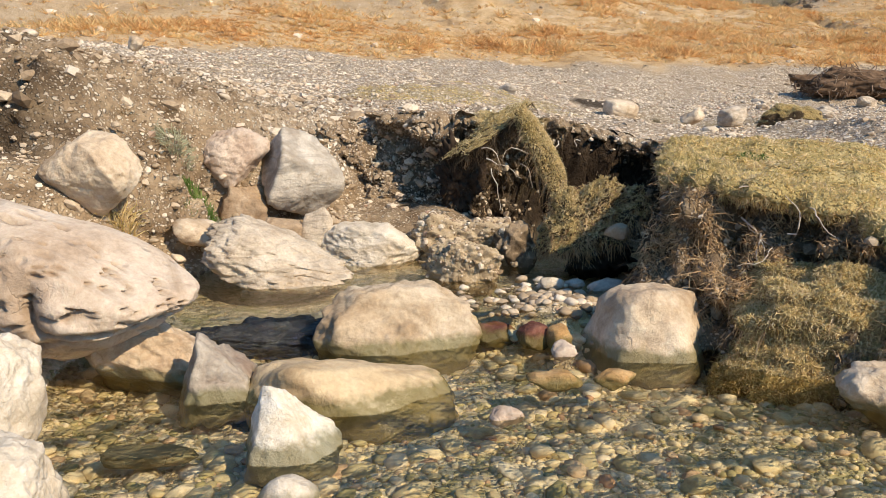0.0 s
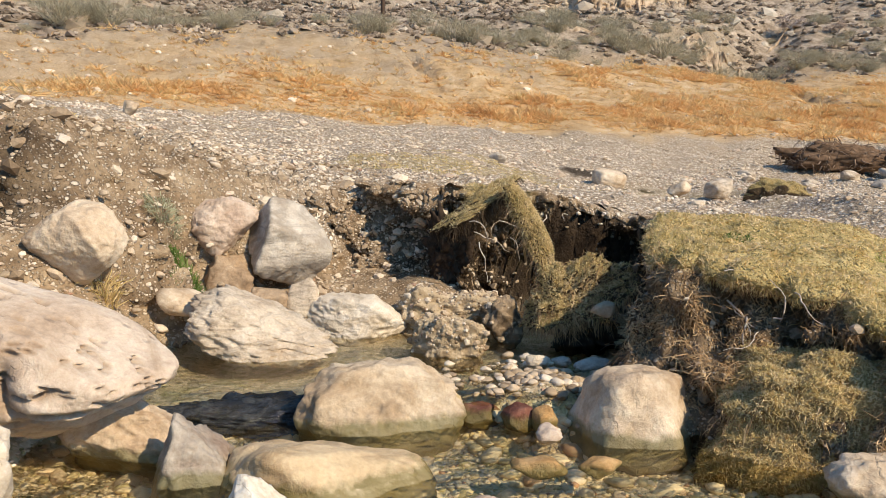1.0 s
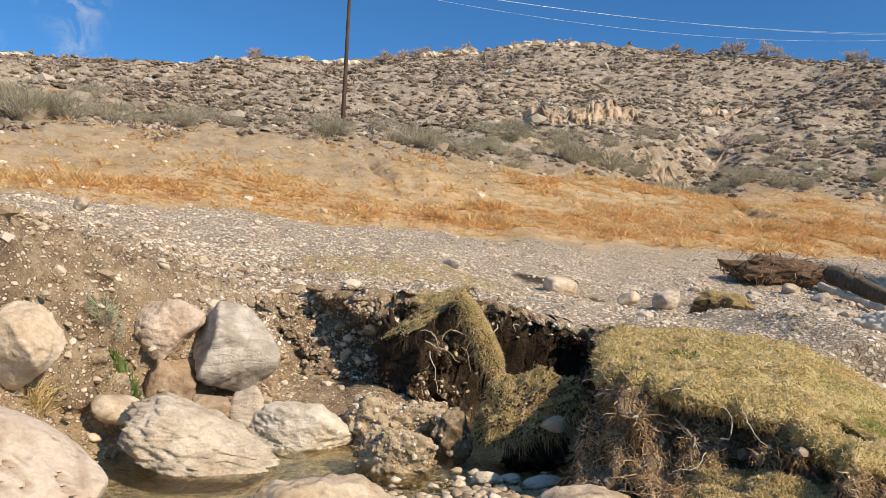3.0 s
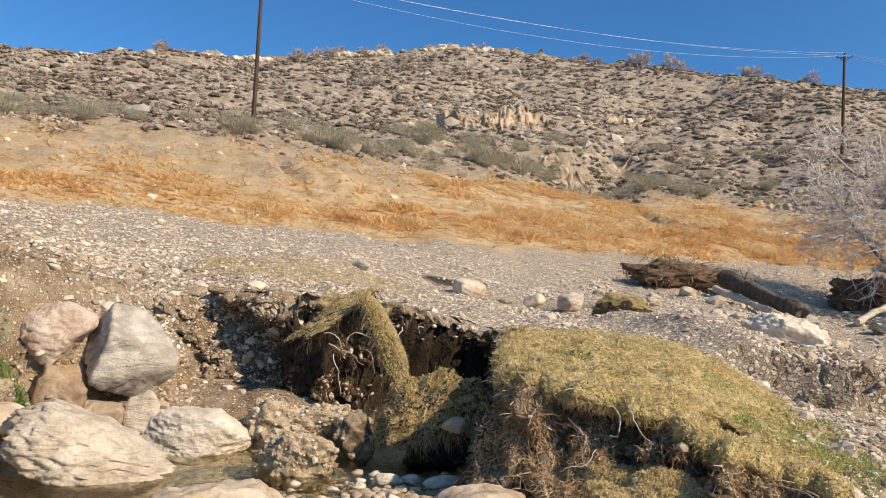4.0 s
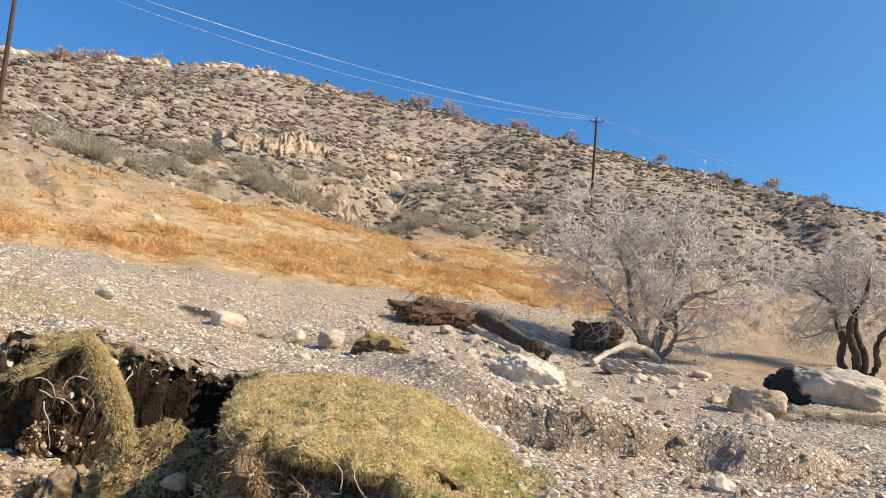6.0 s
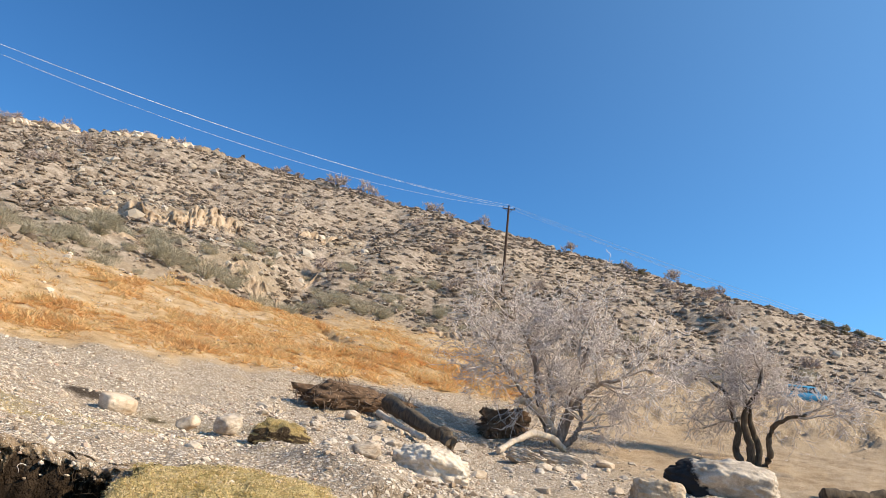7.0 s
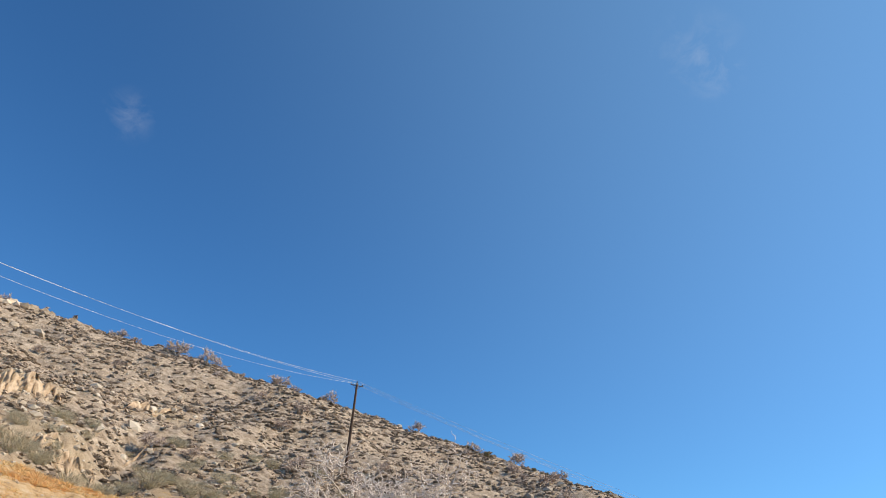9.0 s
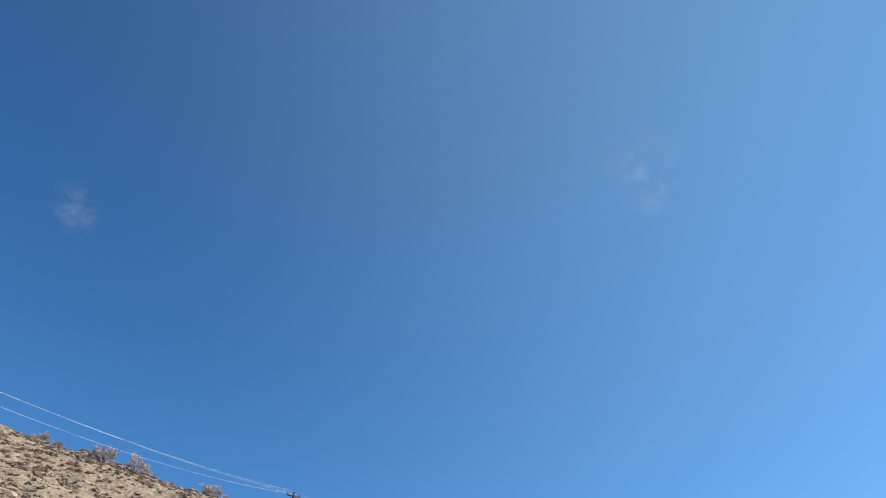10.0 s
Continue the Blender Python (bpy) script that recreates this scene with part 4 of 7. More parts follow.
def bank_face():
    """The crumbling cut: sod lip on top, hollowed earth below, a toe of fallen soil."""
    p = FACE_LINE
    for _ in range(2):                      # round off the corners
        p = np.vstack([p[:1], (p[:-1] * 0.75 + p[1:] * 0.25)[:], (p[:-1] * 0.25 + p[1:] * 0.75)[:], p[-1:]])[np.argsort(np.concatenate([[-1], np.arange(len(p) - 1) * 2, np.arange(len(p) - 1) * 2 + 1, [1e6]]))]
    run = np.concatenate([[0], np.cumsum(np.hypot(*np.diff(p, axis=0).T))])
    n = int(run[-1] / 0.022)
    t = np.linspace(0, run[-1], n)
    q = np.stack([np.interp(t, run, p[:, 0]), np.interp(t, run, p[:, 1])], 1)
    d = np.gradient(q, axis=0)
    d = np.stack([np.convolve(np.pad(d[:, k], 8, "edge"), np.ones(17) / 17, "valid") for k in (0, 1)], 1)
    d /= np.linalg.norm(d, axis=1)[:, None]
    out = np.stack([d[:, 1], -d[:, 0]], 1)
    # side view of the face: how far out, how high (1 top, 0 foot), fraction of the drop; a lip of sod hangs over
    prof = np.array([(-0.60, 1.0, -0.03), (-0.30, 1.0, 0.012), (-0.06, 1.0, 0.01), (0.02, 1.0, -0.035), (0.03, 1.0, -0.09), (-0.10, 0.87, -0.03), (-0.24, 0.72, 0), (-0.30, 0.5, 0), (-0.26, 0.3, 0), (-0.14, 0.14, 0), (0.04, 0.04, 0), (0.32, -0.03, -0.06)])
    cum = np.concatenate([[0], np.cumsum(np.hypot(np.diff(prof[:, 0]), np.diff(prof[:, 1] + prof[:, 2])))])
    m = 64
    k = np.linspace(0, cum[-1], m)
    off, frac, lift = (np.interp(k, cum, prof[:, c]) for c in range(3))
    wob = 0.10 * fbm(t * 1.3, 0 * t, 0, 3, 111) + 0.05 * fbm(t * 5, 0 * t, 0, 2, 112)
    # hollowed deep at the back, leaning out as a ragged slope along the front
    front = smooth(6.1, 5.4, q[:, 1]) * smooth(1.3, 1.5, q[:, 0])
    left = smooth(0.0, -1.3, q[:, 0])
    off2 = off[None] * (1 - (0.85 * front[:, None] + 0.75 * left[:, None]) * (frac[None] < 0.97)) + (0.42 * front[:, None] + 0.55 * left[:, None]) * smooth(0.97, 0.1, frac)[None]
    wob = wob + front * (0.10 * fbm(t * 2.2, 0 * t, 0, 3, 121) + 0.05 * fbm(t * 9, 0 * t, 0, 2, 122))
    pos = q[:, None] + out[:, None] * (off2 + wob[:, None])[..., None]
    back = q - out * 0.75
    top = land(back[:, 0], back[:, 1])[0]
    toe = q + out * 0.40
    foot = np.minimum(land(toe[:, 0], toe[:, 1])[0], top - 0.1)
    own = land(pos[..., 0], pos[..., 1])[0]
    z = foot[:, None] + (top - foot)[:, None] * frac[None] + lift[None]
    inner = smooth(0.55, 0.25, -off)[None]
    z = np.where(frac[None] > 0.999, z * inner + np.maximum(own, z - 0.3) * (1 - inner) + lift[None] * 0.3, z)
    x, y = pos[..., 0], pos[..., 1]
    crumb = 0.11 * fbm(x * 4.5, y * 4.5, z * 4.5, 5, 113, 0.6) + 0.10 * fbm(x * 1.9, y * 1.9, z * 2.4, 3, 114)
    crumb = crumb * smooth(1.0, 0.9, frac)[None] + 0.02 * fbm(x * 7, y * 7, z * 7, 3, 115)
    stony = np.maximum(smooth(0.4, 0.0, x), smooth(7.6, 8.2, y))
    pocket = -0.26 * smooth(0.05, 0.4, fbm(x * 2.6, y * 2.6, z * 3.4, 3, 123)) * front[:, None] * smooth(0.97, 0.88, frac)[None]
    fold = pocket + 0.16 * (np.abs(fbm(t * 4.5, 0 * t, 0, 3, 119))[:, None] - 0.3) * front[:, None] * smooth(1.0, 0.85, frac)[None] * smooth(0.0, 0.3, frac)[None]
    crumb = crumb + 0.13 * stony * fbm(x * 9, y * 9, z * 9, 3, 120) + fold
    x, y = x + out[:, :1] * crumb, y + out[:, 1:] * crumb
    z = z + 0.035 * fbm(x * 6, y * 6, z * 6, 3, 116) * smooth(1.0, 0.8, frac)[None]
    idx = np.arange(n * m).reshape(n, m)
    quads = np.stack([idx[:-1, :-1], idx[1:, :-1], idx[1:, 1:], idx[:-1, 1:]], -1).reshape(-1, 4)
    bag = Bag()
    bag.add(np.stack([x, y, z], -1).reshape(-1, 3), quads)
    me = bag.mesh("bank", MAT_EARTH)
    sod_top = smooth(0.955, 0.995, frac)[None] * np.maximum(smooth(0.1, 0.4, x) * smooth(1.1, 0.8, x), smooth(8.6, 8.2, y) * smooth(1.3, 1.5, x))
    # peat tone rises through the alcove, painting its shade into the earth's colour
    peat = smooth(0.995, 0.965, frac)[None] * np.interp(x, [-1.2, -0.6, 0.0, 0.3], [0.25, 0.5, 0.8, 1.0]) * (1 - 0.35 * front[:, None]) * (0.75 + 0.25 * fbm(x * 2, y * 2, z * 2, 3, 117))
    grav = np.maximum(smooth(0.4, -0.2, x), smooth(0.985, 0.998, frac)[None] * smooth(8.0, 8.3, y)) * np.where(x < 0.4, 0.35, 0.7) * smooth(-0.2, 0.3, fbm(x * 2, y * 2, z * 2, 3, 118))
    for name, val in (("zone_turf", sod_top), ("zone_peat_shade", np.clip(peat, 0, 1)), ("zone_gravel", grav), ("zone_bed", 0 * x), ("zone_hill", 0 * x), ("zone_crag", 0 * x), ("zone_dry_grass", 0 * x)):
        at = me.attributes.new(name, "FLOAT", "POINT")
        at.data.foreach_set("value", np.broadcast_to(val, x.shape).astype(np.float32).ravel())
    tagged(new("bank", me), "eroded earth bank with a hanging lip of turf", "bank", kind="structure")
    ids = np.broadcast_to(frac[None], x.shape).ravel()
    return np.stack([x, y, z], -1).reshape(-1, 3), quads, ids


BANK_V, BANK_F, BANK_H = bank_face()


# ---------------------------------------------------------------- the stream
def water_sheet():
    nx, ny = 220, 220
    xs, ys = np.linspace(-4.2, 7.0, nx), np.linspace(1.2, 8.3, ny)
    gx, gy = np.meshgrid(xs, ys)
    lip = 5.02 + 0.10 * fbm(gx * 1.2, gy * 0, 0, 2, 101) + 0.12 * smooth(-0.2, 0.6, gx)
    fall = smooth(lip - 0.26, lip, gy)
    z = 0.15 * fall
    rough = np.sin(np.pi * fall) + 0.25 + 0.5 * smooth(5.0, 4.2, gy)
    z = z + 0.008 * rough * fbm(gx * 5, gy * 7, 0, 3, 102) + 0.08 * np.sin(np.pi * fall) * fbm(gx * 9, gy * 4, 0, 4, 103, 0.65)
    idx = np.arange(nx * ny).reshape(ny, nx)
    quads = np.stack([idx[:-1, :-1], idx[:-1, 1:], idx[1:, 1:], idx[1:, :-1]], -1).reshape(-1, 4)
    bag = Bag()
    bag.add(np.stack([gx, gy, z], -1).reshape(-1, 3), quads)
    return tagged(new("water", bag.mesh("water", MAT_WATER)), "clear shallow stream water over a pebbly bed", "water", kind="structure")


water = water_sheet()


# ---------------------------------------------------------------- boulders
def boulder_verts(seed, level, planes=14, sharp=9.0, bumps=0.10, fine=0.03, box=0.0, faces=None):
    """A unit stone: a rounded many-sided body with lumps."""
    v, f = ICO[level]
    rng = np.random.default_rng(seed)
    n = rng.normal(size=(planes, 3))
    n /= np.linalg.norm(n, axis=1)[:, None]
    if box:
        n = np.vstack([n, np.eye(3), -np.eye(3)])
    dd = rng.uniform(0.78, 1.05, len(n))
    if box:
        dd[-6:] = box
    if faces:
        fa = np.array(faces)
        n, dd = fa[:, :3] / np.linalg.norm(fa[:, :3], axis=1)[:, None], fa[:, 3]
    s = (np.clip(v @ n.T, 0, None) / dd) ** sharp
    r = np.clip(s.sum(1), 1e-6, None) ** (-1 / sharp)
    r = np.minimum(r, 1.25)
    p = v * r[:, None]
    p = p * (1 + bumps * fbm(p[:, 0] * 1.6, p[:, 1] * 1.6, p[:, 2] * 1.6, 3, seed))[:, None]
    p = p * (1 + fine * fbm(p[:, 0] * 6, p[:, 1] * 6, p[:, 2] * 6, 4, seed + 9))[:, None]
    lo, hi = p.min(0), p.max(0)
    return (p - (lo + hi) / 2) / (hi - lo) * 2, f


def boulder(name, label, x, y, z, w, d, h, material, seed, turn=(0, 0, 0), level=5, category="boulder", shape=None, **kw):
    """A stone with its middle at x, y, z and its full sizes."""
    v, f = boulder_verts(seed, level, **kw)
    if shape is not None:
        v = shape(v)
    bag = Bag()
    bag.add(v * np.array([w, d, h]) / 2, f)
    me = bag.mesh(name, material)
    if shape is eroded:
        me.attributes.new("pit", "FLOAT", "POINT").data.foreach_set("value", PIT_SHADE["pit"].astype(np.float32))
    ob = new(name, me)
    ob.matrix_world = pose(x, y, z, *turn)
    return tagged(ob, label, category)


PIT_SHADE = {}


def eroded(v):
    """Ripples, round pits and a worn hollow on the great pale rock; it thins to a blunt tip at one end."""
    x, y, z = v.T
    r = np.linalg.norm(v, axis=1, keepdims=True)
    rip = 0.028 * np.sin(z * 17 + x * 3 + 3 * fbm(x * 2, y * 2, z * 2, 2, 7)) * smooth(0.15, -0.35, z)
    rng = np.random.default_rng(3)
    pit = 0
    for _ in range(200):
        c = rng.normal(size=3)
        c[1] = -abs(c[1])
        c /= np.linalg.norm(c)
        off = (v / r - c) / rng.uniform(0.026, 0.055)
        dist = np.sqrt((off[:, 0] * 0.8) ** 2 + off[:, 1] ** 2 + (off[:, 2] * 1.3) ** 2)
        pit = pit - 0.078 * np.exp(-dist ** 4) + 0.014 * np.exp(-((dist - 1.3) / 0.3) ** 2)
    # mask for the shade painted into the pits and the hollow
    PIT_SHADE["pit"] = np.clip(-pit / 0.045, 0, 1)
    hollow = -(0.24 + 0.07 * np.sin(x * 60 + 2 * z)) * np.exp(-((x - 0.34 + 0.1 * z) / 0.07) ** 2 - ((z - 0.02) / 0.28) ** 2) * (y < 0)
    PIT_SHADE["pit"] = np.maximum(PIT_SHADE["pit"], np.clip(-hollow / 0.24, 0, 1) ** 2)
    v = v * (1 + rip + pit + hollow)[:, None]
    slim = 1 - 0.36 * smooth(0.1, 1.05, v[:, 0])
    return np.stack([v[:, 0], v[:, 1], v[:, 2] * slim - 0.10 * smooth(0.3, 1, v[:, 0])], 1)


def ledged(v):
    """A wedge of beds: stepped edges, thinner to one end."""
    x, y, z = v.T
    k = z * 4.5 + 0.8 * fbm(x * 1.5, y * 1.5, 0, 3, 4) + 0.3 * x
    step = 0.055 * (np.abs((k % 1.0) - 0.25) - 0.35) + 0.05 * fbm(x * 5, y * 5, z * 8, 3, 5)
    thick = 1.15 - 0.60 * smooth(-0.5, 1.0, x)
    return np.stack([x * (1 + step), y * (1 + step), z * thick - 0.15 * smooth(0, 1, x)], 1)


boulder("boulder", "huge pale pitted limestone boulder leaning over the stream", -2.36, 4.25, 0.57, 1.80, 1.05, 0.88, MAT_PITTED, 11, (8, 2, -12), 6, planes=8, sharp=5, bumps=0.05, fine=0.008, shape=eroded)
boulder("boulder", "cream rounded boulder half buried in the earth bank", -2.88, 5.95, 1.06, 0.76, 0.75, 0.68, MAT_CREAM, 23, (0, 4, 20), 6, planes=9, sharp=5.5, bumps=0.05, fine=0.025)
boulder("boulder", "low cream boulder with a wet green foot under the great rock", -1.80, 4.36, 0.08, 0.80, 0.55, 0.52, MAT_CREAM, 31, (0, 8, 5), 6, planes=10, sharp=11, bumps=0.09, fine=0.05)
boulder("boulder", "jagged grey stone with a reddish flank standing in the shallow stream", -1.31, 3.94, 0.09, 0.47, 0.40, 0.50, MAT_JAGGED, 42, (0, 0, 0), faces=[(-0.93, -0.32, 0.28, 0.46), (0.45, -0.82, 0.30, 0.55), (0.62, -0.05, 0.78, 0.52), (0.95, 0.1, 0.15, 0.85), (-0.2, -0.85, 0.1, 0.72), (0, 1, 0.1, 0.9), (0, 0, -1, 0.9), (-0.6, 0.6, 0.3, 0.7)], sharp=30, bumps=0.12, fine=0.07)
boulder("boulder", "broad flat tan boulder lying wet in the stream", -0.56, 3.98, -0.05, 1.18, 0.74, 0.58, MAT_TAN, 52, (6, 4, 6), 6, planes=10, sharp=8, bumps=0.07, fine=0.02)
boulder("stone", "bright white pointed stone in the stream", -0.75, 3.24, 0.09, 0.46, 0.36, 0.43, MAT_BRIGHT, 61, (0, 0, 0), faces=[(-0.95, -0.2, 0.2, 0.62), (0.78, -0.2, 0.58, 0.55), (0, -0.9, 0.4, 0.75), (0, 0.9, 0.4, 0.8), (0.3, -0.8, 0.5, 0.7), (0, 0, -1, 0.9), (-0.5, -0.7, 0.5, 0.75)], sharp=24, bumps=0.08, fine=0.04, category="stone")
boulder("boulder", "domed tan boulder beside the small cascade", -0.38, 5.02, -0.02, 1.12, 0.85, 0.84, MAT_BROWN, 73, (0, 4, 0), 6, planes=12, sharp=9, bumps=0.08, fine=0.04)
boulder("boulder", "cream blocky boulder at the foot of the turf bank", 1.23, 4.84, 0.10, 0.86, 0.72, 0.64, MAT_CREAM, 84, (0, 3, -14), faces=[(-0.8, -0.5, 0.22, 0.78), (0.25, -0.9, 0.25, 0.82), (0, 0.15, 1, 0.85), (0.92, -0.2, 0.25, 0.9), (0, 1, 0, 0.9), (0, 0, -1, 0.9), (-0.6, 0.5, 0.3, 0.9), (0.6, -0.5, 0.65, 0.92), (-0.5, -0.2, 0.85, 0.9)], sharp=13, bumps=0.06, fine=0.03)
boulder("boulder", "pinkish stone lodged in the gravel bank", -2.22, 7.62, 1.10, 0.74, 0.62, 0.60, MAT_PINK, 94, (0, -8, 10), 6, planes=9, sharp=12, bumps=0.08, fine=0.035)
GREY_FACES = [(-0.68, -0.73, 0.0, 0.55), (0.80, -0.50, 0.30, 0.70), (0.30, -0.1, 0.95, 0.66), (-0.25, -0.1, -0.95, 0.62), (0.9, -0.3, -0.25, 0.8), (0, 1, 0, 0.9), (-0.9, 0.3, 0.3, 0.8)]
boulder("boulder", "angular grey rock perched on smaller stones", -1.66, 7.66, 0.92, 0.94, 0.78, 0.78, MAT_GREY, 103, (0, 30, -24), faces=GREY_FACES, sharp=30, bumps=0.05, fine=0.03)
boulder("boulder", "brown cracked stone wedged beneath an angular rock", -2.12, 7.45, 0.54, 0.50, 0.5, 0.60, MAT_RUST, 112, (0, 5, 18), planes=9, sharp=26, box=0.85, bumps=0.14, fine=0.06)
boulder("stone", "small tan block of stone under an angular rock", -1.66, 7.12, 0.40, 0.36, 0.34, 0.30, MAT_RUST, 121, (0, 10, 14), 5, planes=6, sharp=30, box=0.8, bumps=0.05, category="stone")
boulder("stone", "small grey upright stone at the pool's edge", -1.32, 7.18, 0.44, 0.34, 0.3, 0.44, MAT_LAYER, 133, (0, 18, 14), 4, planes=8, sharp=16, category="stone")
boulder("boulder", "pale layered limestone boulder at the pool's edge", -1.50, 6.20, 0.33, 1.30, 0.80, 0.52, MAT_LAYER, 141, (6, 10, -8), 6, planes=10, sharp=9, bumps=0.09, fine=0.05, shape=ledged)
boulder("stone", "small cream flat stone behind a layered boulder", -2.22, 6.45, 0.52, 0.44, 0.36, 0.26, MAT_CREAM, 152, (0, 0, 10), 4, category="stone")
boulder("boulder", "low domed white boulder on the pool's far edge", -0.86, 7.15, 0.26, 1.06, 0.75, 0.54, MAT_WHITE, 163, (0, 6, 0), 6, planes=9, sharp=9, bumps=0.07, fine=0.04)
boulder("stone", "thin pale slab at the pool's far edge", -0.40, 7.32, 0.12, 0.40, 0.4, 0.14, MAT_CREAM, 171, (0, 0, 20), 4, category="stone", box=0.8)
boulder("boulder", "pale smooth boulder on the near shore", -2.06, 2.95, 0.20, 0.60, 0.62, 0.86, MAT_WHITE, 182, (0, 14, 30), 6, planes=9, sharp=10, bumps=0.08, fine=0.04)
boulder("boulder", "pale wet boulder on the near shore", -1.73, 2.42, 0.15, 0.70, 0.6, 0.58, MAT_WHITE, 191, (0, 14, -20), 6, planes=9, sharp=11, bumps=0.08, fine=0.045)
boulder("stone", "small white stone breaking the water", -0.66, 2.74, 0.02, 0.26, 0.24, 0.22, MAT_WHITE, 202, (0, 0, 0), 4, category="stone", sharp=12)
boulder("stone", "yellow flat stone in the shallow stream", 0.56, 4.10, 0.045, 0.32, 0.20, 0.12, MAT_OCHRE, 211, (0, 0, 0), 4, category="stone")
boulder("stone", "orange flat stone in the shallow stream", 0.90, 4.10, 0.05, 0.26, 0.18, 0.13, MAT_OCHRE, 222, (0, 0, 30), 4, category="stone")
boulder("stone", "pink flat stone breaking the water", 0.26, 3.66, 0.0, 0.18, 0.15, 0.10, MAT_PINK, 233, (0, 0, 40), 4, category="stone", sharp=14)
boulder("stone", "wet red stone in the small rapid", 0.26, 5.04, 0.02, 0.36, 0.26, 0.17, MAT_RED, 241, (0, 4, -6), 4, category="stone", sharp=18, planes=8)
boulder("stone", "small red block of stone in the rapid", 0.52, 4.94, 0.05, 0.20, 0.2, 0.17, MAT_RED, 243, (0, 4, 20), 4, category="stone", sharp=18, box=0.85)
boulder("stone", "ochre block of stone among pebbles", 0.69, 4.88, 0.05, 0.16, 0.16, 0.18, MAT_OCHRE, 252, (0, 0, 20), 4, category="stone", box=0.8)
boulder("stone", "pinkish pebble beside a cream boulder", 0.70, 4.70, 0.02, 0.17, 0.15, 0.13, MAT_PINK, 261, (0, 0, 0), 4, category="stone")
boulder("boulder", "cream boulder at the water's edge under turf", 2.33, 3.85, 0.04, 0.60, 0.45, 0.40, MAT_CREAM, 272, (0, -6, 0), 5, planes=9, sharp=10, fine=0.04)
boulder("stone", "white flat slab sunk in the clear water", -1.42, 3.28, -0.06, 0.44, 0.16, 0.08, MAT_WHITE, 281, (0, 0, 6), 4, category="stone", box=0.8)
boulder("stone", "round pale cobble stuck in a slumped sod", 1.33, 6.24, 0.57, 0.20, 0.17, 0.15, MAT_CREAM, 292, (0, 0, 0), 4, category="stone", sharp=5)
boulder("stone", "round white cobble on the gravel bar", 0.78, 6.0, 0.17, 0.20, 0.16, 0.13, MAT_WHITE, 301, (0, 0, 0), 4, category="stone", sharp=5)
boulder("stone", "flat grey cobble on the gravel bar", 1.20, 5.95, 0.17, 0.30, 0.2, 0.13, MAT_GREY, 312, (0, 0, 0), 4, category="stone", sharp=5)
boulder("stone", "small grey cobble on the gravel bar", 0.97, 6.05, 0.16, 0.17, 0.14, 0.1, MAT_GREY, 313, (0, 0, 0), 4, category="stone", sharp=5)
boulder("stone", "black wet stone sill under the small cascade, tinted navy for reflected sky", -1.15, 5.12, -0.07, 1.8, 0.60, 0.34, MAT_WEIR, 315, (0, 0, 4), 6, category="stone", sharp=8, bumps=0.18, fine=0.16)
# the terrace
boulder("boulder", "smooth white boulder lying on the gravel terrace", 4.42, 20.8, 1.70, 1.0, 0.8, 0.64, MAT_CREAM, 321, (0, 8, 10), planes=9, sharp=5, bumps=0.03)
boulder("stone", "pale flat stone on the gravel terrace", 5.28, 17.3, 1.50, 0.55, 0.45, 0.34, MAT_CREAM, 332, (0, -12, 0), 4, category="stone")
boulder("stone", "pale blocky stone on the gravel terrace", 6.36, 17.8, 1.53, 0.62, 0.5, 0.46, MAT_LAYER, 341, (0, -10, 34), 4, category="stone", box=0.8, sharp=16)
boulder("boulder", "large craggy grey boulder on the gravel slope", 10.78, 15.7, 0.92, 2.1, 1.5, 1.20, MAT_WHITE, 358, (0, 14, -20), 6, planes=9, sharp=16, bumps=0.12, fine=0.05)
boulder("stone", "pale angular stone on the gravel slope", 9.0, 15.8, 1.30, 0.7, 0.5, 0.42, MAT_LAYER, 361, (0, 12, 0), 4, category="stone", sharp=14)
boulder("boulder", "large pale boulder beside a bare tree, its shadow side painted black", 21.1, 15.2, 1.02, 3.7, 2.2, 1.75, MAT_FLANKSHADE, 372, (0, 8, -40), 6, planes=9, sharp=14, bumps=0.10, fine=0.05)
boulder("boulder", "long layered rock slab below a bare tree", 20.3, 21.2, 1.02, 2.4, 1.3, 0.75, MAT_LAYER, 381, (0, 4, -40), 6, planes=9, sharp=16, box=0.85, bumps=0.14, fine=0.07, shape=ledged)
boulder("boulder", "layered rock slab below a bare tree", 18.4, 21.4, 1.15, 1.5, 1.0, 0.6, MAT_LAYER, 391, (0, 6, -30), 6, planes=9, sharp=16, box=0.85, bumps=0.14, fine=0.07, shape=ledged)
boulder("boulder", "tan blocky boulder at the muddy pool", 17.2, 14.4, 0.64, 1.40, 1.0, 1.05, MAT_BROWN, 402, (0, 4, -30), 6, planes=9, sharp=16, box=0.85, bumps=0.12, fine=0.05)
boulder("stone", "small pale stone at the terrace's far end", -5.42, 13.1, 2.72, 0.30, 0.25, 0.26, MAT_CREAM, 411, (0, 10, 0), 4, category="stone")
boulder("stone", "pale stone at the edge of the dry grass", -6.1, 29.2, 3.88, 0.5, 0.4, 0.42, MAT_CREAM, 421, (0, 0, 0), 4, category="stone")
boulder("stone", "dark flat stone on the gravel terrace", 1.14, 17.1, 2.12, 0.42, 0.3, 0.26, MAT_GREY, 431, (0, 0, 0), 4, category="stone")


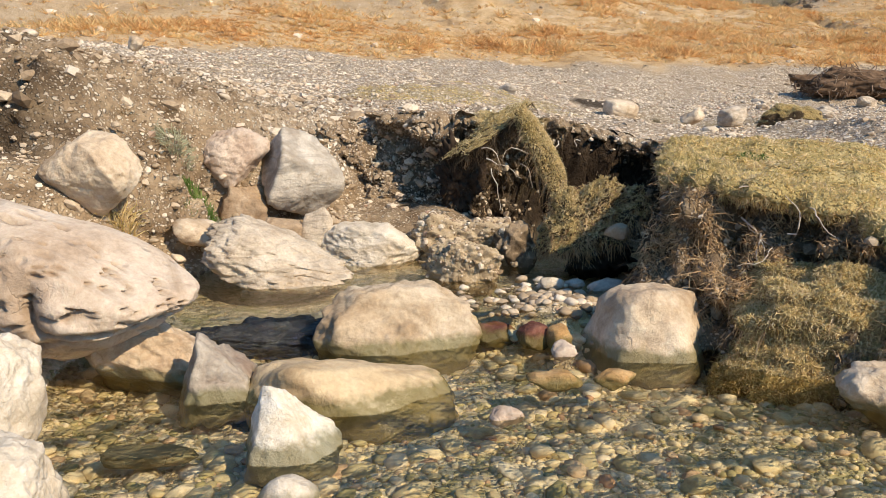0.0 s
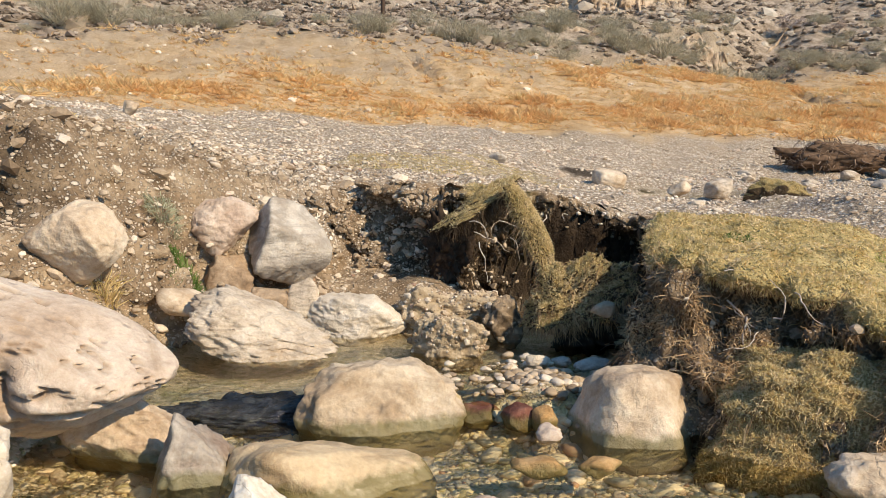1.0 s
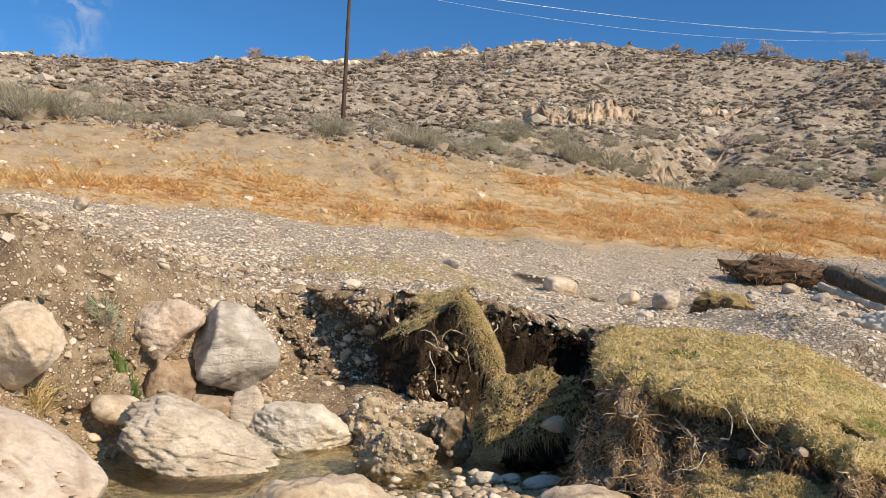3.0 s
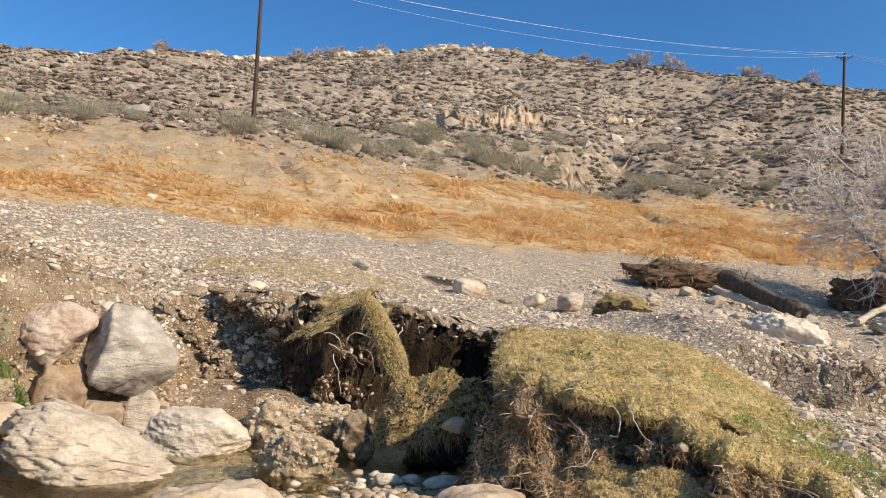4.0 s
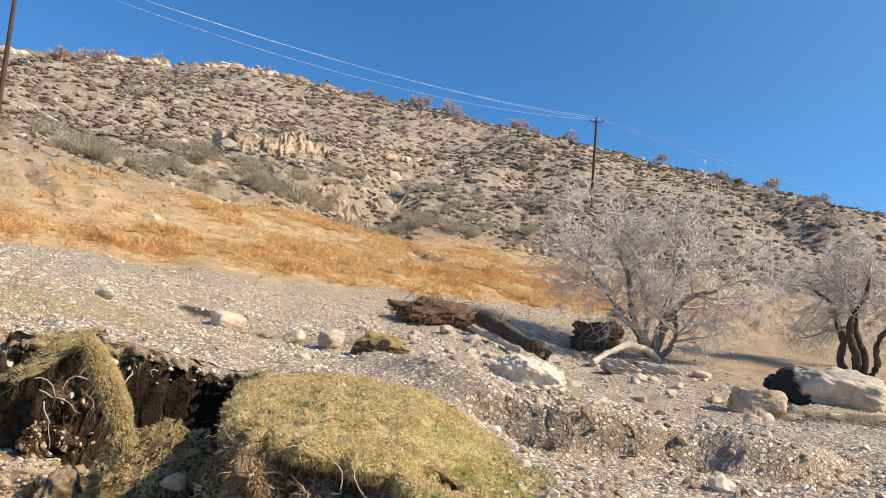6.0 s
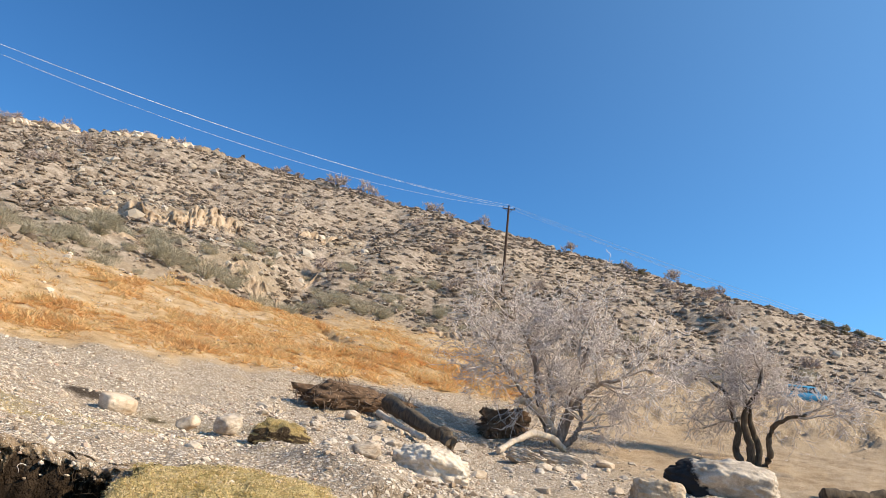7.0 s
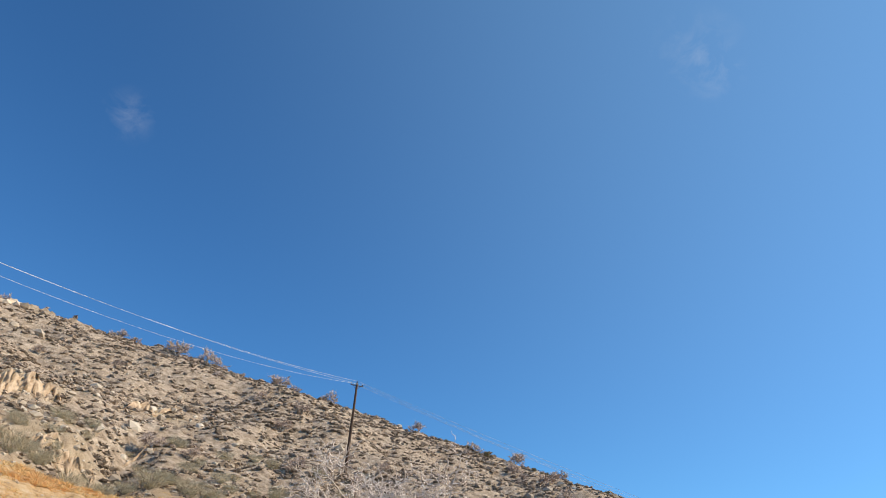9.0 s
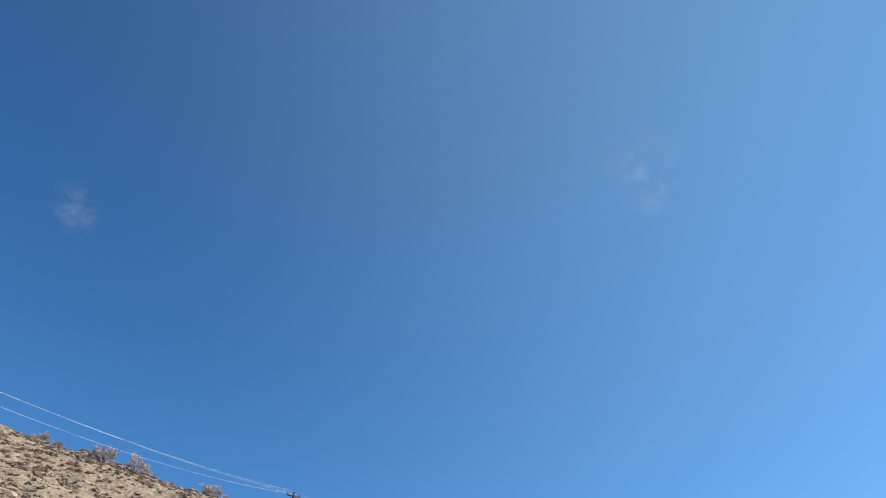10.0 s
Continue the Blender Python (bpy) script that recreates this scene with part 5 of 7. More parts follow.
def cliff(line, seed):
    """A fluted ledge of soft rock along bearings, distances and heights; its back runs into the hill."""
    a = np.array(line, float)
    ends = np.radians(a[[0, -1], 0])
    n = max(12, int(abs(ends[1] - ends[0]) * a[:, 1].mean() / 0.16))
    t = np.linspace(0, len(a) - 1, n)
    az, r, h = (np.interp(t, np.arange(len(a)), a[:, k]) for k in range(3))
    run = np.radians(az) * r
    h = h * 0.72 * (0.9 + 0.3 * fbm(run * 0.3, 0 * run, seed, 2, 7, 0.5)) * smooth(0, 0.35, t) * smooth(len(a) - 1, len(a) - 1.35, t)
    r = r + 0.8 * fbm(run * 0.25, 0 * run, seed, 3, 8)
    m = 14
    f = np.linspace(0, 1, m)
    ff, rr = np.meshgrid(f, run)
    rib = np.abs(fbm(rr * 1.7, ff * 0.9, seed, 5, 9, 0.65))
    hh = h[:, None] * ff
    back = hh * 0.85 - 1.0 * (rib - 0.3) * np.minimum(h, 1.6)[:, None] * (1 - 0.4 * ff) + 0.22 * fbm(rr * 2.5, hh * 2.2, seed, 4, 10, 0.6)
    dist = r[:, None] + back
    sx, sy = np.sin(np.radians(az))[:, None], np.cos(np.radians(az))[:, None]
    foot = land(r * sx[:, 0], r * sy[:, 0])[0]
    z = foot[:, None] - 0.5 + hh * 1.0 + 0.5 * ff + 0.10 * h[:, None] * smooth(0.7, 1, ff) * fbm(rr * 1.2, 0 * ff, seed, 3, 11)
    # the top runs back into the slope
    dist = np.hstack([dist, dist[:, -1:] + 1.0, dist[:, -1:] + 3.2])
    low = [land(dist[:, -k] * sx[:, 0], dist[:, -k] * sy[:, 0])[0] for k in (2, 1)]
    z = np.hstack([z, np.maximum(z[:, -1] * 0.6 + low[0] * 0.4, low[0])[:, None], low[1][:, None] - 0.4])
    idx = np.arange(n * (m + 2)).reshape(n, m + 2)
    bag = Bag()
    bag.add(np.stack([dist * sx, dist * sy, z], -1).reshape(-1, 3), np.stack([idx[:-1, :-1], idx[1:, :-1], idx[1:, 1:], idx[:-1, 1:]], -1).reshape(-1, 4))
    return tagged(new("outcrop", bag.mesh("outcrop", MAT_LEDGE)), "fluted buff rock ledge breaking out of the hillside", "rock outcrop")


MAT_LEDGE = stone_mat("buff_ledge_rock", (0.24, 0.17, 0.105), (0.43, 0.325, 0.22), (0.55, 0.435, 0.31), 0.45, wet=False)
for o_k, o_line in enumerate([
        [(5.8, 81, 0.8), (7.5, 81, 1.8), (9.0, 81, 1.5), (10.5, 80, 1.7), (12.2, 81, 2.0)],
        [(11.6, 81, 2.0), (13.0, 82, 3.0), (13.8, 83, 4.2), (15.2, 85, 3.0), (16.6, 88, 2.4), (17.6, 89, 1.0)],
        [(8.6, 66, 0.8), (10.5, 67, 1.2), (12.1, 68, 1.6), (13.6, 69, 1.4), (15.0, 69.5, 1.8)],
        [(14.6, 70, 1.6), (16.2, 72, 2.2), (17.6, 73.5, 2.8), (19.0, 74, 3.4), (20.0, 75, 3.4), (20.8, 77.5, 2.2)],
        [(22.2, 85, 0.8), (23.0, 87, 1.6), (24.0, 89, 0.7)],
        [(21.2, 100, 0.9), (22.4, 103, 2.6), (23.8, 107, 2.0), (25.4, 110, 1.2)],
        [(-30.5, 63, 1.6), (-29.0, 63, 2.2), (-27.5, 63, 1.4), (-25.6, 62, 1.2), (-23.6, 60, 1.3), (-21.0, 60, 0.7)],
        [(31.6, 71.5, 0.5), (32.4, 72, 1.4), (33.3, 72.5, 0.9), (34.4, 73.4, 1.3), (35.2, 73.5, 0.5)]]):
    cliff(o_line, 3.7 * o_k)

# ---------------------------------------------------------------- blades, strands and scattered stones
def ground_table():
    """The ground's points with their zones and the area that each stands for."""
    me = ground.data
    n = len(me.vertices)
    co = np.empty(n * 3, np.float32)
    me.vertices.foreach_get("co", co)
    nor = np.empty(n * 3, np.float32)
    me.vertices.foreach_get("normal", nor)
    co, nor = co.reshape(-1, 3).astype(float), nor.reshape(-1, 3).astype(float)
    tab = {}
    for key in ("zone_gravel", "zone_dry_grass", "zone_hill", "zone_crag", "zone_peat_shade", "zone_turf", "zone_bed"):
        val = np.empty(n, np.float32)
        me.attributes[key].data.foreach_get("value", val)
        tab[key] = val.astype(float)
    r = np.hypot(co[:, 0], co[:, 1]) + 1e-6
    az = np.degrees(np.arctan2(co[:, 0], co[:, 1]))
    gap = np.where(r < 2.4, 0.1, np.where(r < 11, 0.0065, np.where(r < 230, 0.012, 0.12)))
    area = r * r * gap * np.where((az > -40) & (az < 90), 0.004, 0.07) / np.clip(nor[:, 2], 0.15, 1)
    return co, nor, tab, r, az, area, gap


G_CO, G_NOR, G_ZONE, G_R, G_AZ, G_AREA, G_GAP = ground_table()


def pick(weight, n, rng):
    """n points of the ground, taken by weight and shifted within their cells."""
    w = np.where((G_AZ > -40) & (G_AZ < 89), weight, 0) * G_AREA
    i = rng.choice(len(w), n, p=w / w.sum())
    p = G_CO[i].copy()
    nrm = G_NOR[i]
    t = rng.normal(size=(n, 3))
    t -= nrm * (t * nrm).sum(1)[:, None]
    t /= np.linalg.norm(t, axis=1)[:, None] + 1e-9
    return p + t * (G_R[i] * 0.004 * rng.uniform(0, 1, n))[:, None], nrm, i


def blades(bag, p, way, length, width, bend, rng):
    """Grass blades: each two faces, bent over to bend (a direction)."""
    n = len(p)
    side = np.cross(way, rng.normal(size=(n, 3)))
    side /= np.linalg.norm(side, axis=1)[:, None] + 1e-9
    length, width = np.broadcast_to(length, (n,))[:, None], np.broadcast_to(width, (n,))[:, None]
    mid = p + way * length * 0.55
    tip = mid + (way * 0.5 + bend) * length * 0.45
    v = np.stack([p - side * width, p + side * width, mid + side * width * 0.8, mid - side * width * 0.8, tip], 1)
    base = (np.arange(n) * 5)[:, None]
    bag.add(v.reshape(-1, 3), base + np.array([[0, 1, 2, 3]]), base + np.array([[3, 2, 4]]))


def strands(bag, p, way, length, width, rng, segs=4, drop=0.5, curl=0.5):
    """Hanging root hairs: thin crooked ribbons."""
    n = len(p)
    side = np.cross(way, rng.normal(size=(n, 3)))
    side /= np.linalg.norm(side, axis=1)[:, None] + 1e-9
    d = way.copy()
    cur = p.copy()
    rows = []
    for k in range(segs + 1):
        w = width * (1 - 0.75 * k / segs)
        rows += [cur - side * w[:, None], cur + side * w[:, None]]
        d = d + rng.normal(size=(n, 3)) * curl * 0.5
        d[:, 2] -= drop
        d /= np.linalg.norm(d, axis=1)[:, None]
        cur = cur + d * (length / segs)[:, None]
    v = np.stack(rows, 1)
    base = (np.arange(n) * (2 * segs + 2))[:, None]
    faces = [base + np.array([[2 * k, 2 * k + 1, 2 * k + 3, 2 * k + 2]]) for k in range(segs)]
    bag.add(v.reshape(-1, 3), *faces)


MAT_FRESH = leafy_mat("fresh_grass", [(0.0, (0.24, 0.28, 0.07)), (0.6, (0.42, 0.46, 0.13)), (1.0, (0.62, 0.60, 0.27))], 6.0, through_light=0.35)
UP = np.array([0, 0, 1.0])


def turf_cover():
    rng = np.random.default_rng(12)
    bag = Bag()
    w = G_ZONE["zone_turf"] * smooth(22, 6, G_R) * smooth(0.15, 0.5, G_ZONE["zone_turf"])
    p, nrm, i = pick(w * (0.45 + smooth(-0.4, 0.3, fbm(G_CO[:, 0] * 7, G_CO[:, 1] * 7, 0, 2, 6))), 82000, rng)
    way = nrm * 0.5 + UP * 0.2 + rng.normal(size=p.shape) * 0.6
    way /= np.linalg.norm(way, axis=1)[:, None]
    bend = rng.normal(size=p.shape) * 0.8
    bend[:, 2] = -0.3
    sz = rng.uniform(0.02, 0.06, len(p)) * (1 + 0.9 * fbm(p[:, 0] * 4.5, p[:, 1] * 4.5, 0, 3, 5)).clip(0.3)
    blades(bag, p, way, sz, 0.0024 + 0.00045 * G_R[i], bend, rng)
    return tagged(new("grass", bag.mesh("grass", MAT_TURF)), "short dry yellow-green turf grass on the stream bank", "grass", kind="stuff")


turf_cover()


def bank_points(n, rng, low, high, right=-9.0, near=99.0):
    """Points on the cut face between two heights (0 foot, 1 lip), with the way out of it."""
    tri = np.vstack([BANK_F[:, :3], BANK_F[:, [0, 2, 3]]])
    hgt = BANK_H[tri].mean(1)
    tri = tri[(hgt >= low) & (hgt <= high) & (BANK_V[tri][:, :, 0].mean(1) > right) & (BANK_V[tri][:, :, 1].mean(1) < near)]
    a, b, c = BANK_V[tri[:, 0]], BANK_V[tri[:, 1]], BANK_V[tri[:, 2]]
    nr = np.cross(b - a, c - a)
    ar = np.linalg.norm(nr, axis=1)
    i = rng.choice(len(tri), n, p=ar / ar.sum())
    q = rng.uniform(0, 1, (2, n))
    q = np.where(q.sum(0) > 1, 1 - q, q)
    nr = nr[i] / (ar[i][:, None] + 1e-12)
    return a[i] + (b - a)[i] * q[0][:, None] + (c - a)[i] * q[1][:, None], nr


def bank_cover():
    rng = np.random.default_rng(13)
    trial, nr = bank_points(2000, rng, 0.3, 0.8)
    flip = -1.0 if (nr[:, 1].mean() > 0) else 1.0
    # hanging root hairs
    bag = Bag()
    p, nr = bank_points(70000, rng, 0.05, 0.985, -0.15)
    more = bank_points(42000, rng, 0.05, 0.985, 1.35, 6.5)
    p, nr = np.vstack([p[:24000], more[0]]), np.vstack([nr[:24000], more[1]])
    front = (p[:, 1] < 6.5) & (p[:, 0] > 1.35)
    clump = smooth(0.0, 0.28, fbm(p[:, 0] * 5, p[:, 1] * 5, p[:, 2] * 1.6, 3, 19))
    keep = rng.uniform(0, 1, len(p)) < np.where(front, 0.10 + 0.75 * clump, 0.3 + 0.4 * clump)
    p, nr, front = p[keep], nr[keep] * flip, front[keep]
    way = nr + rng.normal(size=p.shape) * 0.6
    way /= np.linalg.norm(way, axis=1)[:, None]
    length = rng.uniform(0.03, 0.11, len(p)) * np.where(rng.uniform(0, 1, len(p)) < 0.12, 2.4, 1.0)
    width = rng.uniform(0.0018, 0.0060, len(p))
    strands(bag, p[front], way[front] * 0.7, length[front] * 1.1, width[front] * 1.1, rng, 4, 0.40, 1.6)
    tagged(new("hanging_roots", bag.mesh("hanging_roots", MAT_ROOTS)), "matted curtain of dry roots hanging down the bank", "roots", kind="stuff")
    # roots at the back take the copy darkened for the hollow's shade
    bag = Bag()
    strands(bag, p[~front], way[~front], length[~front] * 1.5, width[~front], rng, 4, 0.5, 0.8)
    tagged(new("peaty_roots", bag.mesh("peaty_roots", MAT_SHADEROOTS)), "roots hanging in the hollow under the bank, coloured dark for its shade", "roots", kind="stuff")
    # grass on and over the lip
    bag = Bag()
    p, nr = bank_points(30000, rng, 0.972, 1.01, 0.2)
    sod_here = ((p[:, 1] < 8.3) & (p[:, 0] > 1.4)) | ((p[:, 0] < 0.9) & (rng.uniform(0, 1, len(p)) < 0.35))
    p, nr = p[sod_here], nr[sod_here] * flip
    way = nr * 0.5 + rng.normal(size=p.shape) * 0.6
    way /= np.linalg.norm(way, axis=1)[:, None]
    bend = rng.normal(size=p.shape) * 0.6
    bend[:, 2] -= 0.5
    blades(bag, p, way, rng.uniform(0.02, 0.06, len(p)), 0.0042, bend, rng)
    p, nr = bank_points(4500, rng, 0.955, 0.999, 0.2)
    sod_here = (p[:, 1] < 8.2) & (p[:, 0] > 1.4)
    p, nr = p[sod_here], nr[sod_here] * flip
    way = nr + rng.normal(size=p.shape) * 0.4
    way /= np.linalg.norm(way, axis=1)[:, None]
    strands(bag, p, way, rng.uniform(0.03, 0.09, len(p)), rng.uniform(0.0015, 0.0035, len(p)), rng, 4, 0.5, 0.9)
    tagged(new("lip_grass", bag.mesh("lip_grass", MAT_TURF)), "dry grass fringe hanging over the bank's lip", "grass", kind="stuff")
    # stones in the face
    bag = Bag()
    p, nr = bank_points(12000, rng, 0.05, 0.955)
    p = p[rng.uniform(0, 1, len(p)) < np.interp(p[:, 0], [-0.2, 0.4, 1.0], [1.0, 0.4, 0.4]) * np.where((p[:, 1] < 7.6), 0.25, 1.0)]
    s = np.minimum(0.010 * (1 + rng.pareto(2.4, len(p))), 0.055)
    spread(bag, *ICO[1], p, s[:, None] * np.array([[1.3, 1, 0.75]]), rng, 1.5, 0.32)
    tagged(new("bank_cobbles", bag.mesh("bank_cobbles", MAT_BANKSTONE, False)), "pale cobbles set in the cut face of the bank", "gravel", kind="stuff")


bank_cover()


def gravel():
    rng = np.random.default_rng(14)
    near = np.where(G_R < 60, 1, 0)
    w = (G_ZONE["zone_gravel"] + 0.3 * (G_CO[:, 0] < -1.6) * (G_R < 16) + 0.25 * G_ZONE["zone_peat_shade"]) * near * (1 - 0.97 * G_ZONE["zone_turf"]) * (1 - G_ZONE["zone_bed"]) / G_R ** 1.7
    w = w * (0.35 + smooth(-0.3, 0.5, fbm(G_CO[:, 0] * 0.7, G_CO[:, 1] * 0.7, 0, 3, 15)))
    w = w * np.where(G_R > 2.6, 1, 0.1)
    for lvl, n, lo, hi, nm, lab in ((1, 26000, 0.0014, 0.07, "gravel", "loose pale gravel covering the terrace"), (2, 900, 0.0019, 0.15, "cobbles", "scattered pale cobbles on the gravel terrace and bank")):
        bag = Bag()
        p, nrm, i = pick(w, n, rng)
        s = np.maximum(0.010 if lvl == 1 else 0.022, lo * G_R[i]) * (1 + rng.pareto(3.6, n))
        s = np.minimum(s, hi)
        sizes = s[:, None] * np.stack([rng.uniform(0.8, 1.3, n), rng.uniform(0.7, 1.1, n), rng.uniform(0.4, 0.75, n)], 1)
        p[:, 2] += sizes[:, 2] * 0.25
        spread(bag, *ICO[lvl], p, sizes, rng, 0.5, 0.32 if lvl == 1 else 0.16)
        tagged(new(nm, bag.mesh(nm, MAT_GRAVEL, False)), lab, "gravel", kind="stuff")


gravel()


def bank_stones():
    """Stones caught in the earth of the cut and along its foot."""
    rng = np.random.default_rng(16)
    x, y, z = G_CO.T
    w = (G_R > 5) * (G_R < 12.5) * (x < 1.6) * (z > 0.12) * np.where(x < -1.0, 1.0, 0.45) * (1 - G_ZONE["zone_turf"])
    w = np.where(x < -0.9, w * 2.2, w)
    w = np.maximum(w, 2.0 * (G_R > 4) * (G_R < 14) * (G_AZ > 34))
    w = w * (0.25 + smooth(-0.2, 0.4, fbm(x * 1.1, y * 1.1, z, 3, 17)))
    bag = Bag()
    p, nrm, i = pick(w, 13000, rng)
    s = np.minimum(0.013 * (1 + rng.pareto(2.3, len(p))), 0.08)
    spread(bag, *ICO[1], p, s[:, None] * np.array([[1.25, 1.0, 0.7]]), rng, 1.0, 0.34)
    tagged(new("bank_stones", bag.mesh("bank_stones", MAT_BANKSTONE, False)), "pale stones caught in the eroded earth bank", "gravel", kind="stuff")


bank_stones()


def stream_pebbles():
    rng = np.random.default_rng(15)
    bag = Bag()
    n = 10500
    x, y = rng.uniform(-2.4, 5.0, n), 2.0 + 3.0 * rng.uniform(0, 1, n) ** 1.1
    z = land(x, y)[0]
    keep = (z < 0.02)
    x, y, z = x[keep], y[keep], z[keep]
    n = len(x)
    s = np.minimum(0.013 * (1 + rng.pareto(2.4, n)), 0.075)
    spread(bag, *ICO[1], np.stack([x, y, z + s * 0.15], 1), s[:, None] * np.stack([rng.uniform(0.9, 1.5, n), rng.uniform(0.7, 1.1, n), rng.uniform(0.4, 0.7, n)], 1), rng, 0.3, 0.12)
    tagged(new("pebbles", bag.mesh("pebbles", MAT_PEBBLE)), "brown and green pebbles on the bed of the stream", "pebbles", kind="stuff")


stream_pebbles()


def cobble_meshes(material, seed):
    out = []
    for k in range(6):
        v, f = boulder_verts(seed + k, 3 if k < 2 else 2, planes=6, sharp=40, bumps=0.14, fine=0.04)
        bag = Bag()
        bag.add(v / 2, f)
        out.append(bag.mesh("cobble", material))
    return out


def piece_mat(name, *stops):
    """Stones told apart by the object's own random number."""
    m, nt, b = start(name, 0.8)
    info = nt.nodes.new("ShaderNodeObjectInfo")
    col = ramp(nt, info.outputs["Random"], *stops)
    g = grain(nt, place_of(nt), 28, 6, 0.7)
    col = blend(nt, 0.45, col, ramp(nt, g, (0.3, 0.25), (0.7, 0.85)), "OVERLAY")
    nt.links.new(col, b.inputs["Base Color"])
    relief(nt, b, g, 0.4, 0.01)
    return m


MAT_COBBLE = piece_mat("dry_cobbles", (0.0, (0.22, 0.16, 0.10)), (0.3, (0.38, 0.29, 0.19)), (0.7, (0.52, 0.415, 0.295)), (1.0, (0.70, 0.60, 0.47)))
MAT_WETCOBBLE = piece_mat("wet_cobbles", (0.0, (0.40, 0.34, 0.17)), (0.35, (0.60, 0.49, 0.29)), (0.6, (0.74, 0.61, 0.41)), (0.85, (0.86, 0.74, 0.55)), (1.0, (0.44, 0.25, 0.15)))


def cobbles_under(root, meshes, spots, sizes, rng, flat=0.65, sink=0.15):
    for k, ((x, y, z), s) in enumerate(zip(spots, sizes)):
        ob = new("cobble", meshes[k % len(meshes)])
        ob.parent = root
        ob.matrix_parent_inverse = root.matrix_world.inverted()
        ob.matrix_basis = pose(x, y, z + s * sink, rng.uniform(-18, 18), rng.uniform(-18, 18), rng.uniform(0, 360)) @ Matrix.Diagonal((s * rng.uniform(1.0, 1.4), s, s * flat, 1))


def cobble_fields():
    rng = np.random.default_rng(18)
    dry, wet = cobble_meshes(MAT_COBBLE, 600), cobble_meshes(MAT_WETCOBBLE, 620)
    n = 280
    x, y = rng.normal(0.76, 0.36, n), rng.normal(5.52, 0.27, n)
    z = np.maximum(land(x, y)[0], np.where(y > 5.1, 0.13, 0.02))
    bar = thing("gravel_bar", 0.75, 5.45, 0.1, "bar of washed pale cobbles beside a cream boulder", "gravel bar")
    cobbles_under(bar, dry, np.stack([x, y, z], 1), rng.uniform(0.025, 0.10, n), rng)
    # the stream's larger cobbles
    x, y = rng.uniform(-2.1, 3.2, 600), rng.uniform(2.6, 4.8, 600)
    z = land(x, y)[0]
    keep = z < -0.04
    spots = np.stack([x, y, z], 1)[keep][:290]
    bed = thing("stream_cobbles", 0.3, 3.6, -0.15, "larger brown cobbles lying on the stream bed", "cobbles")
    cobbles_under(bed, wet, spots, np.minimum(0.050 * (1 + rng.pareto(3.2, len(spots))), 0.15), rng, 0.5)
    # stones on the earth slope behind the great rock
    x, y = rng.uniform(-4.6, -0.9, 900), rng.uniform(5.3, 9.4, 900)
    z = land(x, y)[0]
    keep = (z > 0.3) & (np.hypot(x + 2.9, y - 5.9) > 0.45)
    spots = np.stack([x, y, z], 1)[keep][:290]
    rub = thing("bank_rubble", -2.6, 7.2, 1.0, "pale stones lying on the steep earth bank", "rubble")
    cobbles_under(rub, dry, spots, np.minimum(0.035 * (1 + rng.pareto(2.6, len(spots))), 0.15), rng, 0.65, -0.05)


cobble_fields()


# ---------------------------------------------------------------- slumped sods and earth
def sod_material(name, top, side):
    """Grass above, dark root-bound earth on the flanks; bare clods get paler tops."""
    m, nt, b = start(name, 0.95, 0.1)
    geo = nt.nodes.new("ShaderNodeNewGeometry")
    sep = nt.nodes.new("ShaderNodeSeparateXYZ")
    nt.links.new(geo.outputs["Normal"], sep.inputs[0])
    n2 = grain(nt, geo.outputs["Position"], 8, 6, 0.7)
    f = ramp(nt, calc(nt, "MULTIPLY_ADD", n2, 0.5, sep.outputs[2]), (0.42, 0.0), (0.68, 1.0))
    col = blend(nt, f, ramp(nt, n2, (0.3, side[0]), (0.7, side[1])), ramp(nt, n2, (0.3, top[0]), (0.7, top[1])))
    nt.links.new(col, b.inputs["Base Color"])
    relief(nt, b, grain(nt, geo.outputs["Position"], 30, 6, 0.75), 0.9, 0.03)
    return m


MAT_SOD = sod_material("sod", ((0.26, 0.19, 0.07), (0.46, 0.35, 0.16)), ((0.05, 0.034, 0.02), (0.16, 0.115, 0.07)))
# sod brightened in colour to look sunlit despite shade between its blades
MAT_SODBRIGHT = sod_material("brightened_sod", ((0.36, 0.265, 0.11), (0.58, 0.44, 0.21)), ((0.26, 0.19, 0.09), (0.46, 0.345, 0.175)))
MAT_SODEARTH = sod_material("rooty_earth", ((0.28, 0.20, 0.12), (0.46, 0.35, 0.23)), ((0.10, 0.07, 0.045), (0.26, 0.19, 0.12)))
MAT_CLOD = sod_material("crumbly_earth", ((0.44, 0.335, 0.205), (0.66, 0.53, 0.36)), ((0.34, 0.25, 0.15), (0.58, 0.455, 0.295)))


def surface_points(v, f, n, rng):
    a, b, c = v[f[:, 0]], v[f[:, 1]], v[f[:, 2]]
    nr = np.cross(b - a, c - a)
    ar = np.linalg.norm(nr, axis=1)
    i = rng.choice(len(f), n, p=ar / ar.sum())
    q = rng.uniform(0, 1, (2, n))
    q = np.where(q.sum(0) > 1, 1 - q, q)
    return a[i] + (b - a)[i] * q[0][:, None] + (c - a)[i] * q[1][:, None], nr[i] / (ar[i][:, None] + 1e-12)


